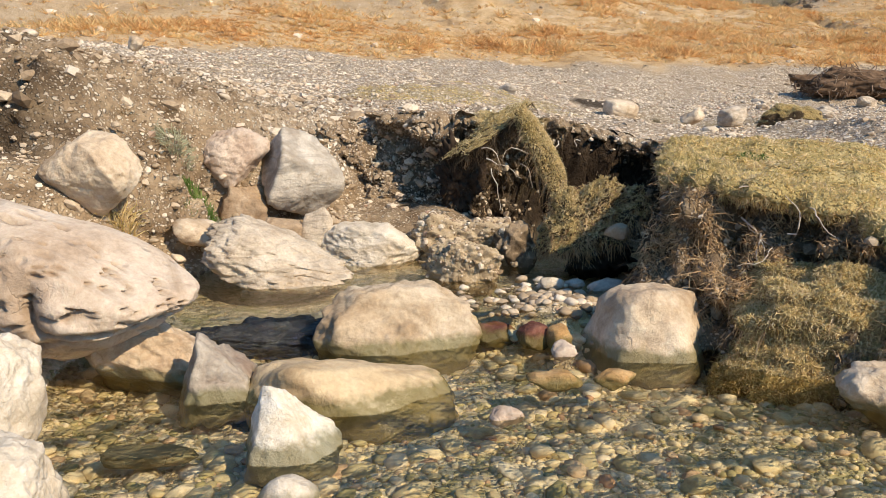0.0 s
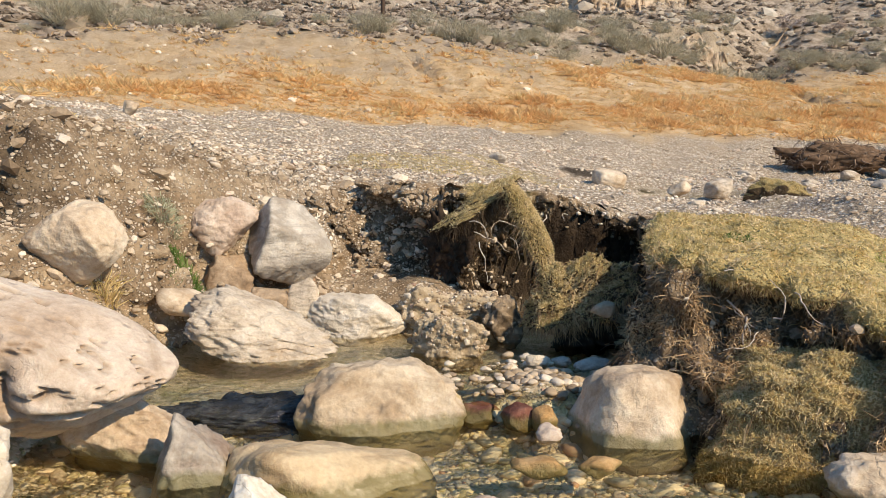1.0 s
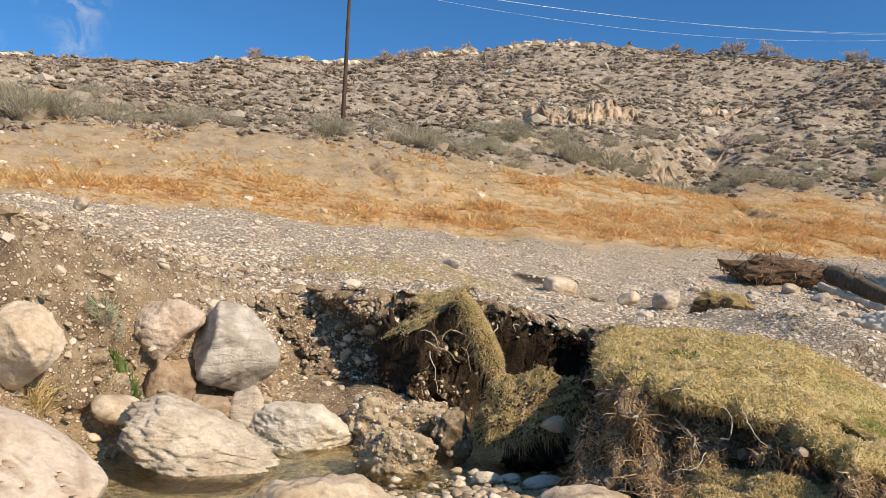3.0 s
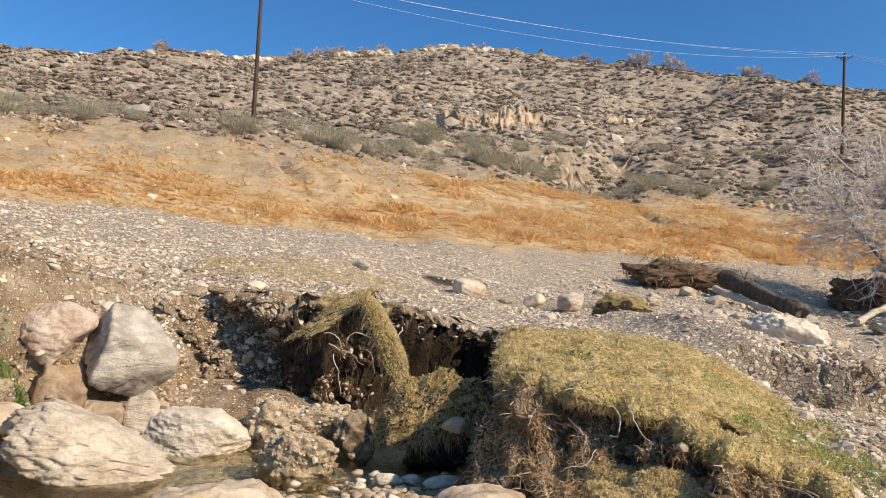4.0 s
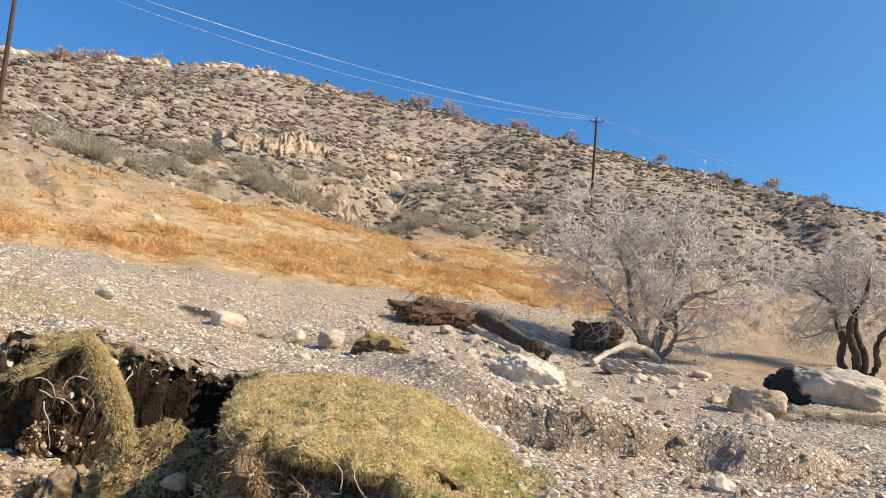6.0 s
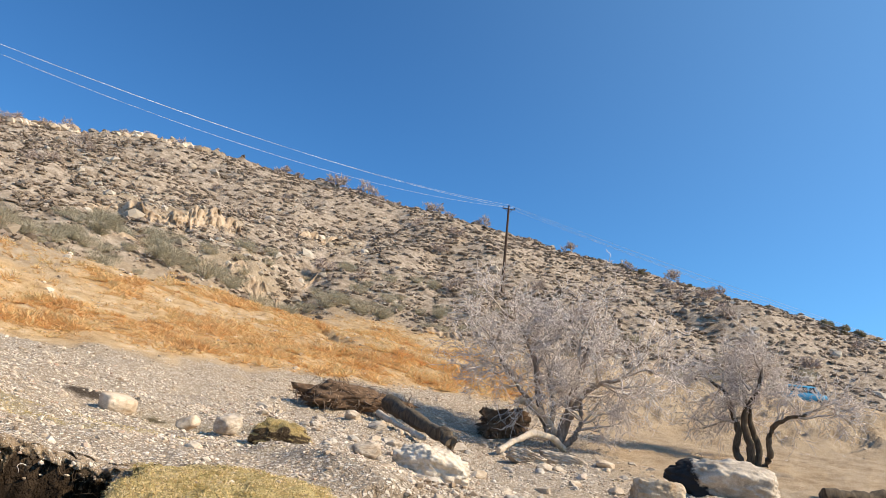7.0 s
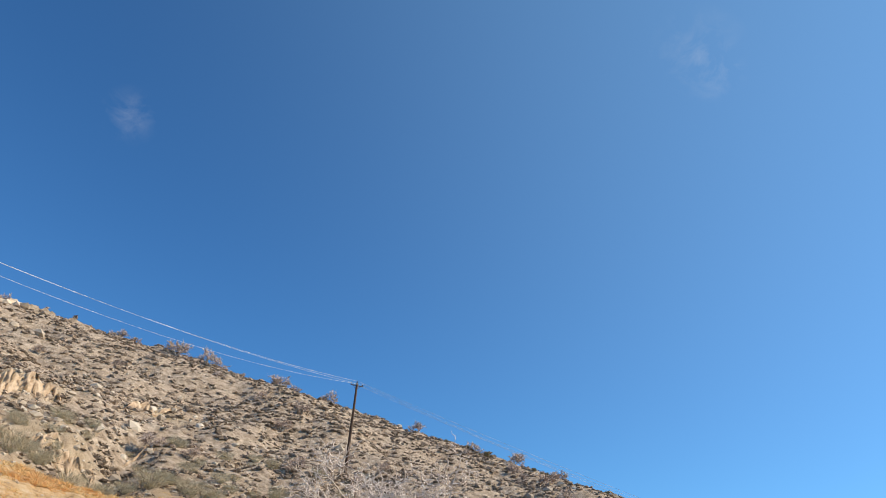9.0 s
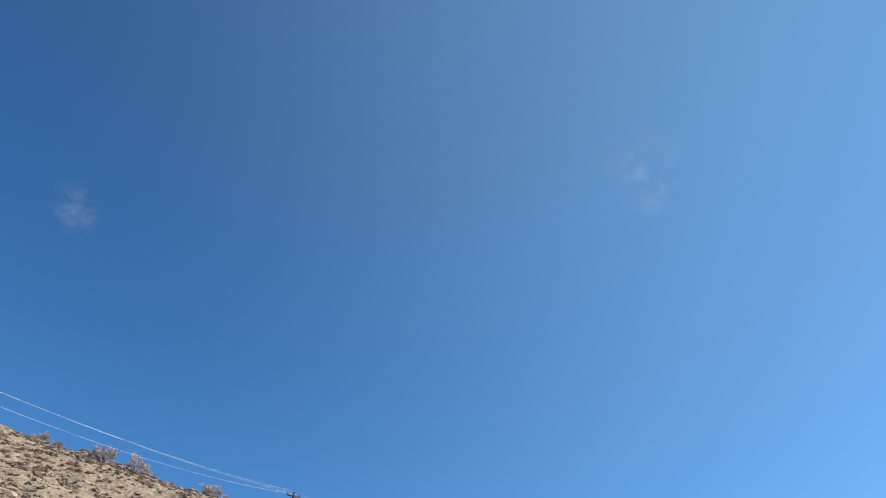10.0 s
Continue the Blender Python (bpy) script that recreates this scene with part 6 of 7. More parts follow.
def sod(name, label, x, y, z, w, d, h, seed, turn, grass_n, root_n, material=None, toward=None, low=-0.15, level=6, crust=0, roots=None, **kw):
    """A fallen lump of turf: body, grass on its outer side, roots below."""
    rng = np.random.default_rng(seed)
    v, f = boulder_verts(seed, level, **{**dict(planes=9, sharp=5, bumps=0.22, fine=0.16), **kw})
    v = v * np.array([w, d, h]) / 2
    m = np.array(pose(0, 0, 0, *turn).to_3x3())
    v = v @ m.T + np.array([x, y, z])
    body = Bag()
    body.add(v, f)
    root = thing(name, x, y, z - h / 2, label, "turf")
    part("earth", body, material or MAT_SOD, root)
    p, nr = surface_points(v, f, grass_n * 3 + 10, rng)
    toward = np.array(toward if toward is not None else (0, 0, 1.0))
    keep = (nr @ toward) > low
    p1, n1 = p[keep][:grass_n], nr[keep][:grass_n]
    if grass_n:
        gb = Bag()
        way = n1 * 0.45 + rng.normal(size=p1.shape) * 0.55
        way /= np.linalg.norm(way, axis=1)[:, None]
        bend = rng.normal(size=p1.shape) * 0.6
        bend[:, 2] -= 0.7
        blades(gb, p1, way, rng.uniform(0.018, 0.05, len(p1)), 0.0036, bend, rng)
        tagged(part("grass_mat", gb, MAT_TURFPALE, root), kind="stuff")
    if root_n:
        p2, n2 = p[~keep][:root_n], nr[~keep][:root_n]
        rb = Bag()
        way = n2 + rng.normal(size=p2.shape) * 0.4
        way /= np.linalg.norm(way, axis=1)[:, None]
        strands(rb, p2, way, rng.uniform(0.05, 0.22, len(p2)), rng.uniform(0.0015, 0.005, len(p2)), rng, 4, 0.5, 0.7)
        tagged(part("root_mat", rb, roots or MAT_ROOTS, root), kind="stuff")
    if crust:
        pb = Bag()
        p3, n3 = surface_points(v, f, crust, rng)
        s3 = np.minimum(0.008 * (1 + rng.pareto(2.2, crust)), 0.035)
        spread(pb, *ICO[1], p3, s3[:, None] * np.array([[1.2, 1, 0.8]]), rng, 1.2, 0.2)
        tagged(part("pebble_crust", pb, MAT_BANKSTONE, root, "pale pebbles stuck in the earth", False), kind="stuff")
    return root


sod("slumped_sod", "folded strip of dry turf hanging off the bank's lip", 0.86, 7.60, 1.15, 0.26, 0.26, 1.06, 41, (-12, -27, 10), 7500, 300, toward=(0.55, -0.6, 0.55), low=-0.3, bumps=0.12, fine=0.06)
sod("slumped_sod", "overhanging roof of sod with dark roots below", 0.32, 8.08, 1.36, 1.15, 0.95, 0.26, 42, (6, -30, 0), 2800, 1600, toward=(0, 0, 1), low=0.3, roots=MAT_SHADEROOTS, level=5)
sod("slumped_sod", "root-matted earth wall under the sod roof, hollow shade in its colour", 0.05, 8.30, 0.85, 0.6, 0.5, 1.1, 40, (0, 0, 20), 0, 4000, toward=(0, 0, 1), low=0.9, roots=MAT_SHADEROOTS, material=MAT_PEAT_SHADE, level=6, fine=0.28)
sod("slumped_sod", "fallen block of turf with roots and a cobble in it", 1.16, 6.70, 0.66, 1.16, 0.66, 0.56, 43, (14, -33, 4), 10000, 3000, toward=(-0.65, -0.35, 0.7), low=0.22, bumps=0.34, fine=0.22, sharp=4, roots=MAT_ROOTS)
# dark lump added where shade falls under the fallen block
sod("earth_clod", "black earth lump painting the shade under a fallen block of turf", 1.30, 6.95, 0.28, 0.75, 0.5, 0.72, 44, (0, 0, 10), 0, 1500, MAT_PEAT_SHADE, toward=(0, 0, 1), low=0.9, level=5, fine=0.25, roots=MAT_SHADEROOTS)
sod("slumped_sod", "low hummock of dry turf slumped into the stream", 2.44, 4.56, 0.15, 1.75, 1.0, 0.98, 49, (0, 4, -18), 40000, 4200, material=MAT_SODBRIGHT, toward=(0, -0.5, 0.8), low=-0.2, bumps=0.18, fine=0.10, box=0.8, sharp=7)
sod("turf_tuft", "dry grass hummock on the gravel terrace", 6.9, 15.9, 1.42, 1.4, 0.9, 0.72, 45, (0, 6, 0), 8000, 1200, low=0.25, level=5, fine=0.05, toward=(0.3, 0, 0.95), roots=MAT_SHADEROOTS)
sod("earth_clod", "crumbling ledge of pebbly earth at the pool's edge", -0.02, 7.55, 0.18, 1.10, 1.3, 0.72, 46, (-9, 6, 0), 0, 6500, MAT_CLOD, crust=2400, toward=(0, 0, 1), low=0.8, box=0.85, fine=0.07, bumps=0.18, sharp=10)
sod("earth_clod", "dark root-bound clod standing in the pool", 0.07, 6.36, 0.24, 0.66, 0.45, 0.50, 47, (0, 10, 0), 0, 5000, MAT_CLOD, crust=420, toward=(0, 0, 1), low=0.75, box=0.85, sharp=10, bumps=0.2, fine=0.08)
sod("earth_clod", "small earth clod with a pale cobble below the sods", 0.55, 6.95, 0.32, 0.42, 0.4, 0.5, 48, (0, 0, 0), 0, 900, MAT_SODEARTH, crust=60, toward=(0, 0, 1), low=0.5, level=5, fine=0.06)


def bank_roots():
    """Bare roots that stick out of the cut."""
    rng = np.random.default_rng(51)
    for k in range(26):
        bag = Bag()
        if k < 3:
            p = np.array([0.25 + 0.05 * k, 7.55, 1.20 - 0.1 * k])
            d = np.array([0.9, -0.3, 0.3 - 0.35 * k])
            ln, rad = 0.45, 0.006
        else:
            x = rng.uniform(1.6, 3.0) if k > 8 else rng.uniform(0.2, 1.5)
            y = (np.interp(x, [0.2, 0.7, 1.5], [8.2, 8.1, 8.5]) if x < 1.5 else np.interp(x, [1.5, 1.9, 2.3, 2.6, 3.0], [5.55, 5.2, 4.82, 4.5, 4.2])) + 0.02
            p = np.array([x, y, on_land(x, y + 0.8) - rng.uniform(0.12, 0.55)])
            d = np.array([rng.normal(0, 0.5), -0.8, rng.normal(0, 0.4)])
            ln, rad = rng.uniform(0.2, 0.5), rng.uniform(0.004, 0.011)
        pts = [p]
        for _ in range(7):
            d = d + rng.normal(size=3) * 0.35 + np.array([0, 0, -0.18])
            d /= np.linalg.norm(d)
            p = p + d * ln / 7
            pts.append(p)
        tube(bag, pts, np.linspace(rad, rad * 0.35, 8), 5)
        tagged(new("root", bag.mesh("root", MAT_BARK)), "bare crooked root sticking out of the cut bank", "root", "bank roots")


bank_roots()


def plant(name, label, x, y, r, h, n, material, seed, upright=0.6):
    rng = np.random.default_rng(seed)
    bag = Bag()
    a, q = rng.uniform(0, 2 * np.pi, n), np.sqrt(rng.uniform(0, 1, n)) * r * 0.7
    px, py = x + np.cos(a) * q, y + np.sin(a) * q
    p = np.stack([px, py, land(px, py)[0] - 0.01], 1)
    way = np.stack([np.cos(a) * (1 - upright), np.sin(a) * (1 - upright), np.full(n, upright)], 1) + rng.normal(size=(n, 3)) * 0.25
    way /= np.linalg.norm(way, axis=1)[:, None]
    bend = rng.normal(size=(n, 3)) * 0.4
    bend[:, 2] -= 0.3
    blades(bag, p, way, rng.uniform(0.4, 1.0, n) * h, 0.0025 + 0.008 * h, bend, rng)
    return tagged(new(name, bag.mesh(name, material)), label, "plant")


plant("herb", "grey-green feathery herb on the earth bank", -2.62, 7.05, 0.22, 0.13, 420, MAT_SAGE, 61, 0.4)
plant("herb", "low dark green herb at the bank's foot", -2.34, 6.85, 0.2, 0.16, 700, MAT_GREEN, 62)
plant("grass_tuft", "dry straw grass tuft on the earth bank", -2.75, 6.1, 0.16, 0.26, 220, MAT_TURF, 63)
plant("grass_tuft", "dry grass tuft beside a buried boulder", -2.45, 5.9, 0.28, 0.16, 260, MAT_TURF, 64)
plant("herb", "small bright green patch in the turf", 2.35, 6.1, 0.16, 0.06, 300, MAT_GREEN, 65)
plant("herb", "fresh green grass on the mound's low edge", 3.7, 4.95, 0.75, 0.07, 5200, MAT_FRESH, 66)
plant("herb", "thin fresh grass low on the mound", 3.95, 5.8, 0.8, 0.06, 3600, MAT_FRESH, 68)
plant("herb", "sage herb on the earth bank", -3.3, 5.3, 0.2, 0.2, 160, MAT_SAGE, 67)

# ---------------------------------------------------------------- hillside cover
def tuft_shape(n, seed, flat=0.75, wide=0.10, upright=0.3, tip=0.6):
    """A small spiky cushion of loose triangles, one unit across and high."""
    rng = np.random.default_rng(seed)
    d = rng.normal(size=(n, 3))
    d[:, 2] = np.abs(d[:, 2]) + upright
    d /= np.linalg.norm(d, axis=1)[:, None]
    side = np.cross(d, rng.normal(size=(n, 3)))
    side /= np.linalg.norm(side, axis=1)[:, None]
    r = rng.uniform(0.65, 1.0, (n, 1))
    sc = np.array([0.5, 0.5, flat])
    v = np.stack([d * 0.15 * sc - side * wide, d * 0.15 * sc + side * wide, d * r * sc + side * wide * tip, d * r * sc - side * wide * tip], 1)
    f = (np.arange(n) * 4)[:, None] + np.array([[0, 1, 2, 3]])
    return v.reshape(-1, 3), f


def hill_cover():
    rng = np.random.default_rng(21)
    r2, r3 = by(G_AZ, R_FOOT), by(G_AZ, R_TOP)
    u = (G_R - r2) / (r3 - r2)
    patchy = 0.9 + smooth(-0.4, 0.5, fbm(G_CO[:, 0] * 0.07, G_CO[:, 1] * 0.07, 0, 4, 22))
    w = G_ZONE["zone_hill"] * (u < 1.02) * (1 - 0.85 * G_ZONE["zone_crag"]) * patchy / G_R ** 1.2
    bag = Bag()
    p, nrm, i = pick(w, 29000, rng)
    s = rng.uniform(0.3, 1.0, len(p)) ** 1.5 * (0.72 + 0.0032 * G_R[i])
    sizes = s[:, None] * np.stack([rng.uniform(1.0, 1.7, len(p)), rng.uniform(1.0, 1.7, len(p)), rng.uniform(0.6, 1.1, len(p))], 1)
    dome_v, dome_f = ICO[1]
    dome_v = dome_v * np.array([0.36, 0.36, 0.32])
    dome_f = dome_f[dome_v[dome_f][:, :, 2].mean(1) > -0.17]
    spread(bag, dome_v, dome_f, p + np.array([0, 0, 0.05]), sizes, rng, 0.3, 0.42)
    spread(bag, *tuft_shape(10, 3, 0.5, 0.06, 0.05, 0.4), p, sizes * 1.1, rng, 0.25, 0.2)
    tagged(new("scrub", bag.mesh("scrub", MAT_SHRUB, False)), "low grey-brown cushions of scrub on the hillside", "scrub", kind="stuff")
    # the pale rim along the crest
    bag = Bag()
    n = 1500
    az = rng.uniform(-34, 16.5, n)
    keep = fbm(az * 0.35, 0 * az, 0, 3, 28) > -0.45
    az = az[keep]
    rr = by(az, R_TOP) * rng.uniform(0.982, 1.0, len(az))
    x, y = rr * np.sin(np.radians(az)), rr * np.cos(np.radians(az))
    s = rng.uniform(0.4, 1.25, len(az))
    spread(bag, *ICO[1], np.stack([x, y, land(x, y)[0] + s * 0.45], 1), s[:, None] * np.array([[1.6, 1, 0.75]]), rng, 0.3, 0.2)
    tagged(new("rim_rocks", bag.mesh("rim_rocks", MAT_GRAVEL, False)), "pale broken rock rim along the hill's crest", "rocks", kind="stuff")
    bag = Bag()
    p, nrm, i = pick(w * (0.3 + G_ZONE["zone_crag"] * 4), 6000, rng)
    s = np.minimum(rng.uniform(0.08, 0.16, len(p)) * (1 + rng.pareto(2.5, len(p))), 0.9)
    spread(bag, *ICO[1], p, s[:, None] * np.array([[1.2, 1, 0.7]]), rng, 0.6, 0.25)
    tagged(new("hill_rocks", bag.mesh("hill_rocks", MAT_HILLROCK, False)), "pale rocks strewn over the hillside", "rocks", kind="stuff")


hill_cover()


def dry_grass():
    rng = np.random.default_rng(23)
    x, y = G_CO[:, 0], G_CO[:, 1]
    v = (G_R - by(G_AZ, R_ROAD)) / (by(G_AZ, R_FOOT) - by(G_AZ, R_ROAD))
    thick = (0.25 + 0.75 * smooth(0.04, 0.12, v)) * smooth(-0.02, 0.03, v) * smooth(0.33, 0.23, v + 0.06 * fbm(x * 0.15, y * 0.15, 0, 3, 24)) * smooth(-33, -20, G_AZ) * smooth(43, 38, G_AZ)
    thick = np.maximum(thick, 0.9 * smooth(0.0, 0.1, v) * smooth(1.0, 0.7, v) * smooth(2, 10, G_AZ) * smooth(41, 36, G_AZ) * smooth(-0.35, 0.15, fbm(x * 0.25, y * 0.25, 0, 3, 26)))
    thin = 0.05 * smooth(0.0, 0.2, v) * smooth(1.05, 0.9, v) * smooth(41, 36, G_AZ)
    w = (thick + thin) / G_R ** 0.6
    base = tuft_shape(14, 5, 0.55, 0.026, 0.25, 0.2)
    bag = Bag()
    p, nrm, i = pick(w * (v > -0.05) * (v < 1.1), 21000, rng)
    s = rng.uniform(0.3, 0.8, len(p)) * (1 + 0.7 * fbm(p[:, 0] * 0.5, p[:, 1] * 0.5, 0, 2, 27))
    s = s[:, None] * np.array([[1.35, 1.2, 0.75]])
    spread(bag, *base, p, s, rng, 0.35)
    tagged(new("dry_grass", bag.mesh("dry_grass", MAT_ORANGE)), "band of orange-brown dry grass along the valley side", "grass", kind="stuff")
    bag = Bag()
    w = smooth(0.0, 0.05, v) * smooth(1.1, 1.0, v) / G_R
    p, nrm, i = pick(w, 2600, rng)
    s = np.minimum(0.04 * (1 + rng.pareto(2.6, len(p))), 0.2)
    spread(bag, *ICO[1], p, s[:, None] * np.array([[1.2, 1, 0.7]]), rng, 0.6, 0.25)
    tagged(new("slope_stones", bag.mesh("slope_stones", MAT_GRAVEL, False)), "pale stones on the bare tan slope", "rocks", kind="stuff")


dry_grass()


def bush_mesh(name, seed, n, material):
    rng = np.random.default_rng(seed)
    bag = Bag()
    a = rng.uniform(0, 2 * np.pi, n)
    h = rng.uniform(0, 0.62, n)
    q = np.sqrt(rng.uniform(0, 1, n)) * (0.12 + 0.42 * smooth(0.0, 0.3, h))
    lump = 1 + 0.35 * fbm(np.cos(a) * 1.5, np.sin(a) * 1.5, h * 3, 2, seed)
    p = np.stack([np.cos(a) * q * lump, np.sin(a) * q * lump, h * lump], 1)
    way = np.stack([np.cos(a) * q * 1.6, np.sin(a) * q * 1.6, 0.5 + h], 1) + rng.normal(size=(n, 3)) * 0.25
    way /= np.linalg.norm(way, axis=1)[:, None]
    blades(bag, p, way, rng.uniform(0.10, 0.28, n), 0.0048, rng.normal(size=(n, 3)) * 0.4, rng)
    return bag.mesh(name, material)


def at_view(az, r, lift=0.0):
    x, y = r * math.sin(radians(az)), r * math.cos(radians(az))
    return x, y, on_land(x, y) + lift


def bushes():
    rng = np.random.default_rng(31)
    kinds = [bush_mesh("bush", 200 + k, 1500, MAT_GREYBUSH) for k in range(3)]
    fixed = [(-26.6, 51, 2.5), (-23.8, 51, 2.1), (-20.9, 50, 1.9), (-18.6, 51, 1.2), (-16.3, 51, 1.7), (-13, 53, 1.1), (-6.2, 52.5, 1.9), (-5.0, 53, 1.6), (0.3, 54.4, 2.2), (1.5, 54, 2.1), (-1, 55, 1.3), (12.6, 64, 2.2), (15.2, 66.5, 2.4), (13.8, 66, 1.7), (17.4, 70, 1.9), (19.1, 72.4, 2.1), (21.3, 73, 2.3), (24.3, 75, 2.3), (26.8, 76, 2.0), (28.5, 76, 1.9), (7.1, 61.4, 1.5)]
    for k in range(110):
        az = rng.uniform(-30, 62) if k < 60 else rng.uniform(3, 36)
        fixed.append((az, by(az, R_FOOT) * rng.uniform(0.99, 1.22), rng.uniform(0.7, 1.8)))
    for k, (az, r, s) in enumerate(fixed):
        ob = new("bush", kinds[k % 3])
        x, y, z = at_view(az, float(r), -0.08)
        ob.matrix_world = pose(x, y, z, 0, 0, 70 * k) @ Matrix.Diagonal((s * 1.1, s * 1.1, s, 1))
        tagged(ob, "grey-green broom bush at the foot of the hillside", "bush", "hill bushes")


bushes()


# ---------------------------------------------------------------- bare trees
def grow(take, p, d, length, rad, level, rng, plan, least, first=0.3):
    """One branch with all that springs from it. take(level) gives the bag for it; plan: per level (segments, sides, children, lift)."""
    segs, sides, kids, lift = plan[level]
    pts, ways = [p], [d]
    for _ in range(segs):
        d = d + rng.normal(size=3) * (0.26 + 0.08 * level) + np.array([0, 0, lift])
        d = d / np.linalg.norm(d)
        p = p + d * length / segs
        pts.append(p)
        ways.append(d)
    tip = 0.45 if level < len(plan) - 1 else 0.3
    tube(take(level), pts, np.linspace(rad, rad * tip, segs + 1), sides, cap=level < 2)
    if level + 1 < len(plan):
        for k in range(kids):
            t = rng.uniform(first if level == 0 else 0.3, 1.0) if k else 1.0
            i = min(int(t * segs), segs - 1)
            f = t * segs - i
            q = pts[i] * (1 - f) + pts[i + 1] * f
            axis = rng.normal(size=3)
            axis -= ways[i] * (axis @ ways[i])
            axis /= np.linalg.norm(axis)
            a = rng.uniform(0.45, 1.1) if k else 0.15
            nd = ways[i] * math.cos(a) + axis * math.sin(a)
            rr = (rad * (1 - (1 - tip) * t)) * rng.uniform(0.45, 0.7)
            grow(take, q, nd, length * rng.uniform(0.5, 0.78), max(rr, least), level + 1, rng, plan, least)


def guided_tree(label, x, y, az, stems, seed, plan, kids, limb, bark, least):
    """Crooked stems along given lines (across, up, away in metres from the base), with limbs and twigs grown off them."""
    rng = np.random.default_rng(seed)
    z = on_land(x, y)
    root = thing("tree", x, y, z, label, "tree")
    c, s = math.cos(radians(az)), math.sin(radians(az))
    twigs = Bag()
    for line, r0, r1 in stems:
        a = np.array(line, float)
        pts = bent(np.stack([x + a[:, 0] * c + a[:, 2] * s, y - a[:, 0] * s + a[:, 2] * c, z - 0.1 + a[:, 1]], 1), 22)
        for _ in range(2):
            pts[1:-1] = (pts[:-2] + pts[1:-1] * 2 + pts[2:]) / 4
        pts[1:-1] += rng.normal(size=(20, 3)) * 0.02
        rad = np.linspace(1, 0, 22) ** 0.8 * (r0 - r1) + r1
        trunk = Bag()
        tube(trunk, pts, rad * rng.uniform(0.88, 1.12, 22), 10)
        part("trunk", trunk, bark, root)
        for k in range(kids):
            i = min(int(rng.uniform(0.48, 1.0) * 21), 20) if k else 20
            way = pts[i + 1] - pts[i]
            way /= np.linalg.norm(way)
            d = way * 0.5 + rng.normal(size=3) * 0.55 + np.array([0, 0, 0.25]) if k else way
            d /= np.linalg.norm(d)
            limb_bag = Bag()
            grow(lambda level: limb_bag if level < 1 else twigs, pts[i], d, limb * rng.uniform(0.6, 1.25), max(rad[i] * 0.65, 0.042), 0, rng, plan, least)
            part("limb", limb_bag, MAT_BARK, root)
    tagged(part("twig_crown", twigs, MAT_TWIG, root, "fine leafless grey twigs"), kind="stuff")
    return root


def bent(points, n=14):
    """A line of n steps through a few given points."""
    p = np.asarray(points, float)
    t = np.linspace(0, len(p) - 1, n)
    return np.stack([np.interp(t, np.arange(len(p)), p[:, k]) for k in range(3)], 1)


PLAN_A = [(7, 6, 6, 0.06), (6, 4, 5, 0.04), (4, 3, 3, 0.03), (3, 3, 0, 0.02)]
STEMS_A = [
    ([(-0.1, 0.0, 0), (-0.55, 1.0, 0.1), (-1.0, 2.2, 0.2), (-1.15, 3.8, 0.2), (-1.9, 5.4, 0.0), (-2.9, 6.0, -0.2)], 0.19, 0.06),
    ([(-0.2, 0.1, 0.1), (-0.3, 1.0, 0.4), (-0.25, 2.0, 0.7), (-0.6, 3.4, 1.0), (-0.9, 4.8, 1.2)], 0.15, 0.05),
    ([(0.0, 0.0, 0), (0.25, 1.1, -0.1), (0.55, 2.3, -0.2), (1.0, 4.0, -0.1), (1.4, 5.2, 0.1), (1.9, 6.4, 0.3)], 0.24, 0.05),
    ([(0.05, 0.0, 0), (0.45, 1.3, -0.3), (0.95, 2.4, -0.6), (1.7, 3.0, -0.9), (2.6, 3.2, -1.1)], 0.20, 0.06),
    ([(0.1, 0.0, -0.1), (0.75, 0.5, -0.3), (1.05, 1.2, -0.3), (0.95, 2.2, -0.2)], 0.16, 0.06),
    ([(-0.5, 1.0, 0.1), (-1.3, 2.0, -0.3), (-2.2, 3.0, -0.6), (-2.8, 3.8, -0.7)], 0.13, 0.05)]
guided_tree("leafless many-stemmed tree with pale bark and dense grey twigs", 24.1, 26.2, 43, STEMS_A, 5, PLAN_A, 8, 2.05, MAT_STEM, 0.02)
PLAN_B = [(5, 5, 6, 0.03), (4, 4, 5, 0.03), (3, 3, 4, 0.0), (3, 3, 0, 0.0)]
STEMS_B = [
    ([(-0.35, 0.0, 0), (-0.75, 0.7, 0.1), (-0.55, 1.6, 0.0), (-0.95, 2.5, 0.2), (-0.9, 3.2, 0.3), (-1.9, 3.9, 0.3)], 0.19, 0.07),
    ([(-0.1, 0.0, 0), (0.0, 0.9, -0.1), (-0.4, 1.8, 0.0), (-0.3, 2.6, 0.1), (0.3, 3.6, 0.2), (0.4, 4.6, 0.3)], 0.21, 0.07),
    ([(0.25, 0.0, 0), (0.35, 0.8, 0.1), (-0.05, 1.9, 0.2), (-0.15, 2.9, 0.3), (-0.7, 4.1, 0.5)], 0.18, 0.07),
    ([(0.5, 0.0, -0.1), (0.85, 0.6, -0.2), (0.65, 1.3, -0.3), (0.9, 2.0, -0.4), (1.5, 2.4, -0.5), (2.3, 2.6, -0.6)], 0.17, 0.06)]
guided_tree("leafless low spreading tree with dark crooked stems", 32.8, 22.4, 55, STEMS_B, 8, PLAN_B, 7, 1.5, MAT_BARKDARK, 0.018)


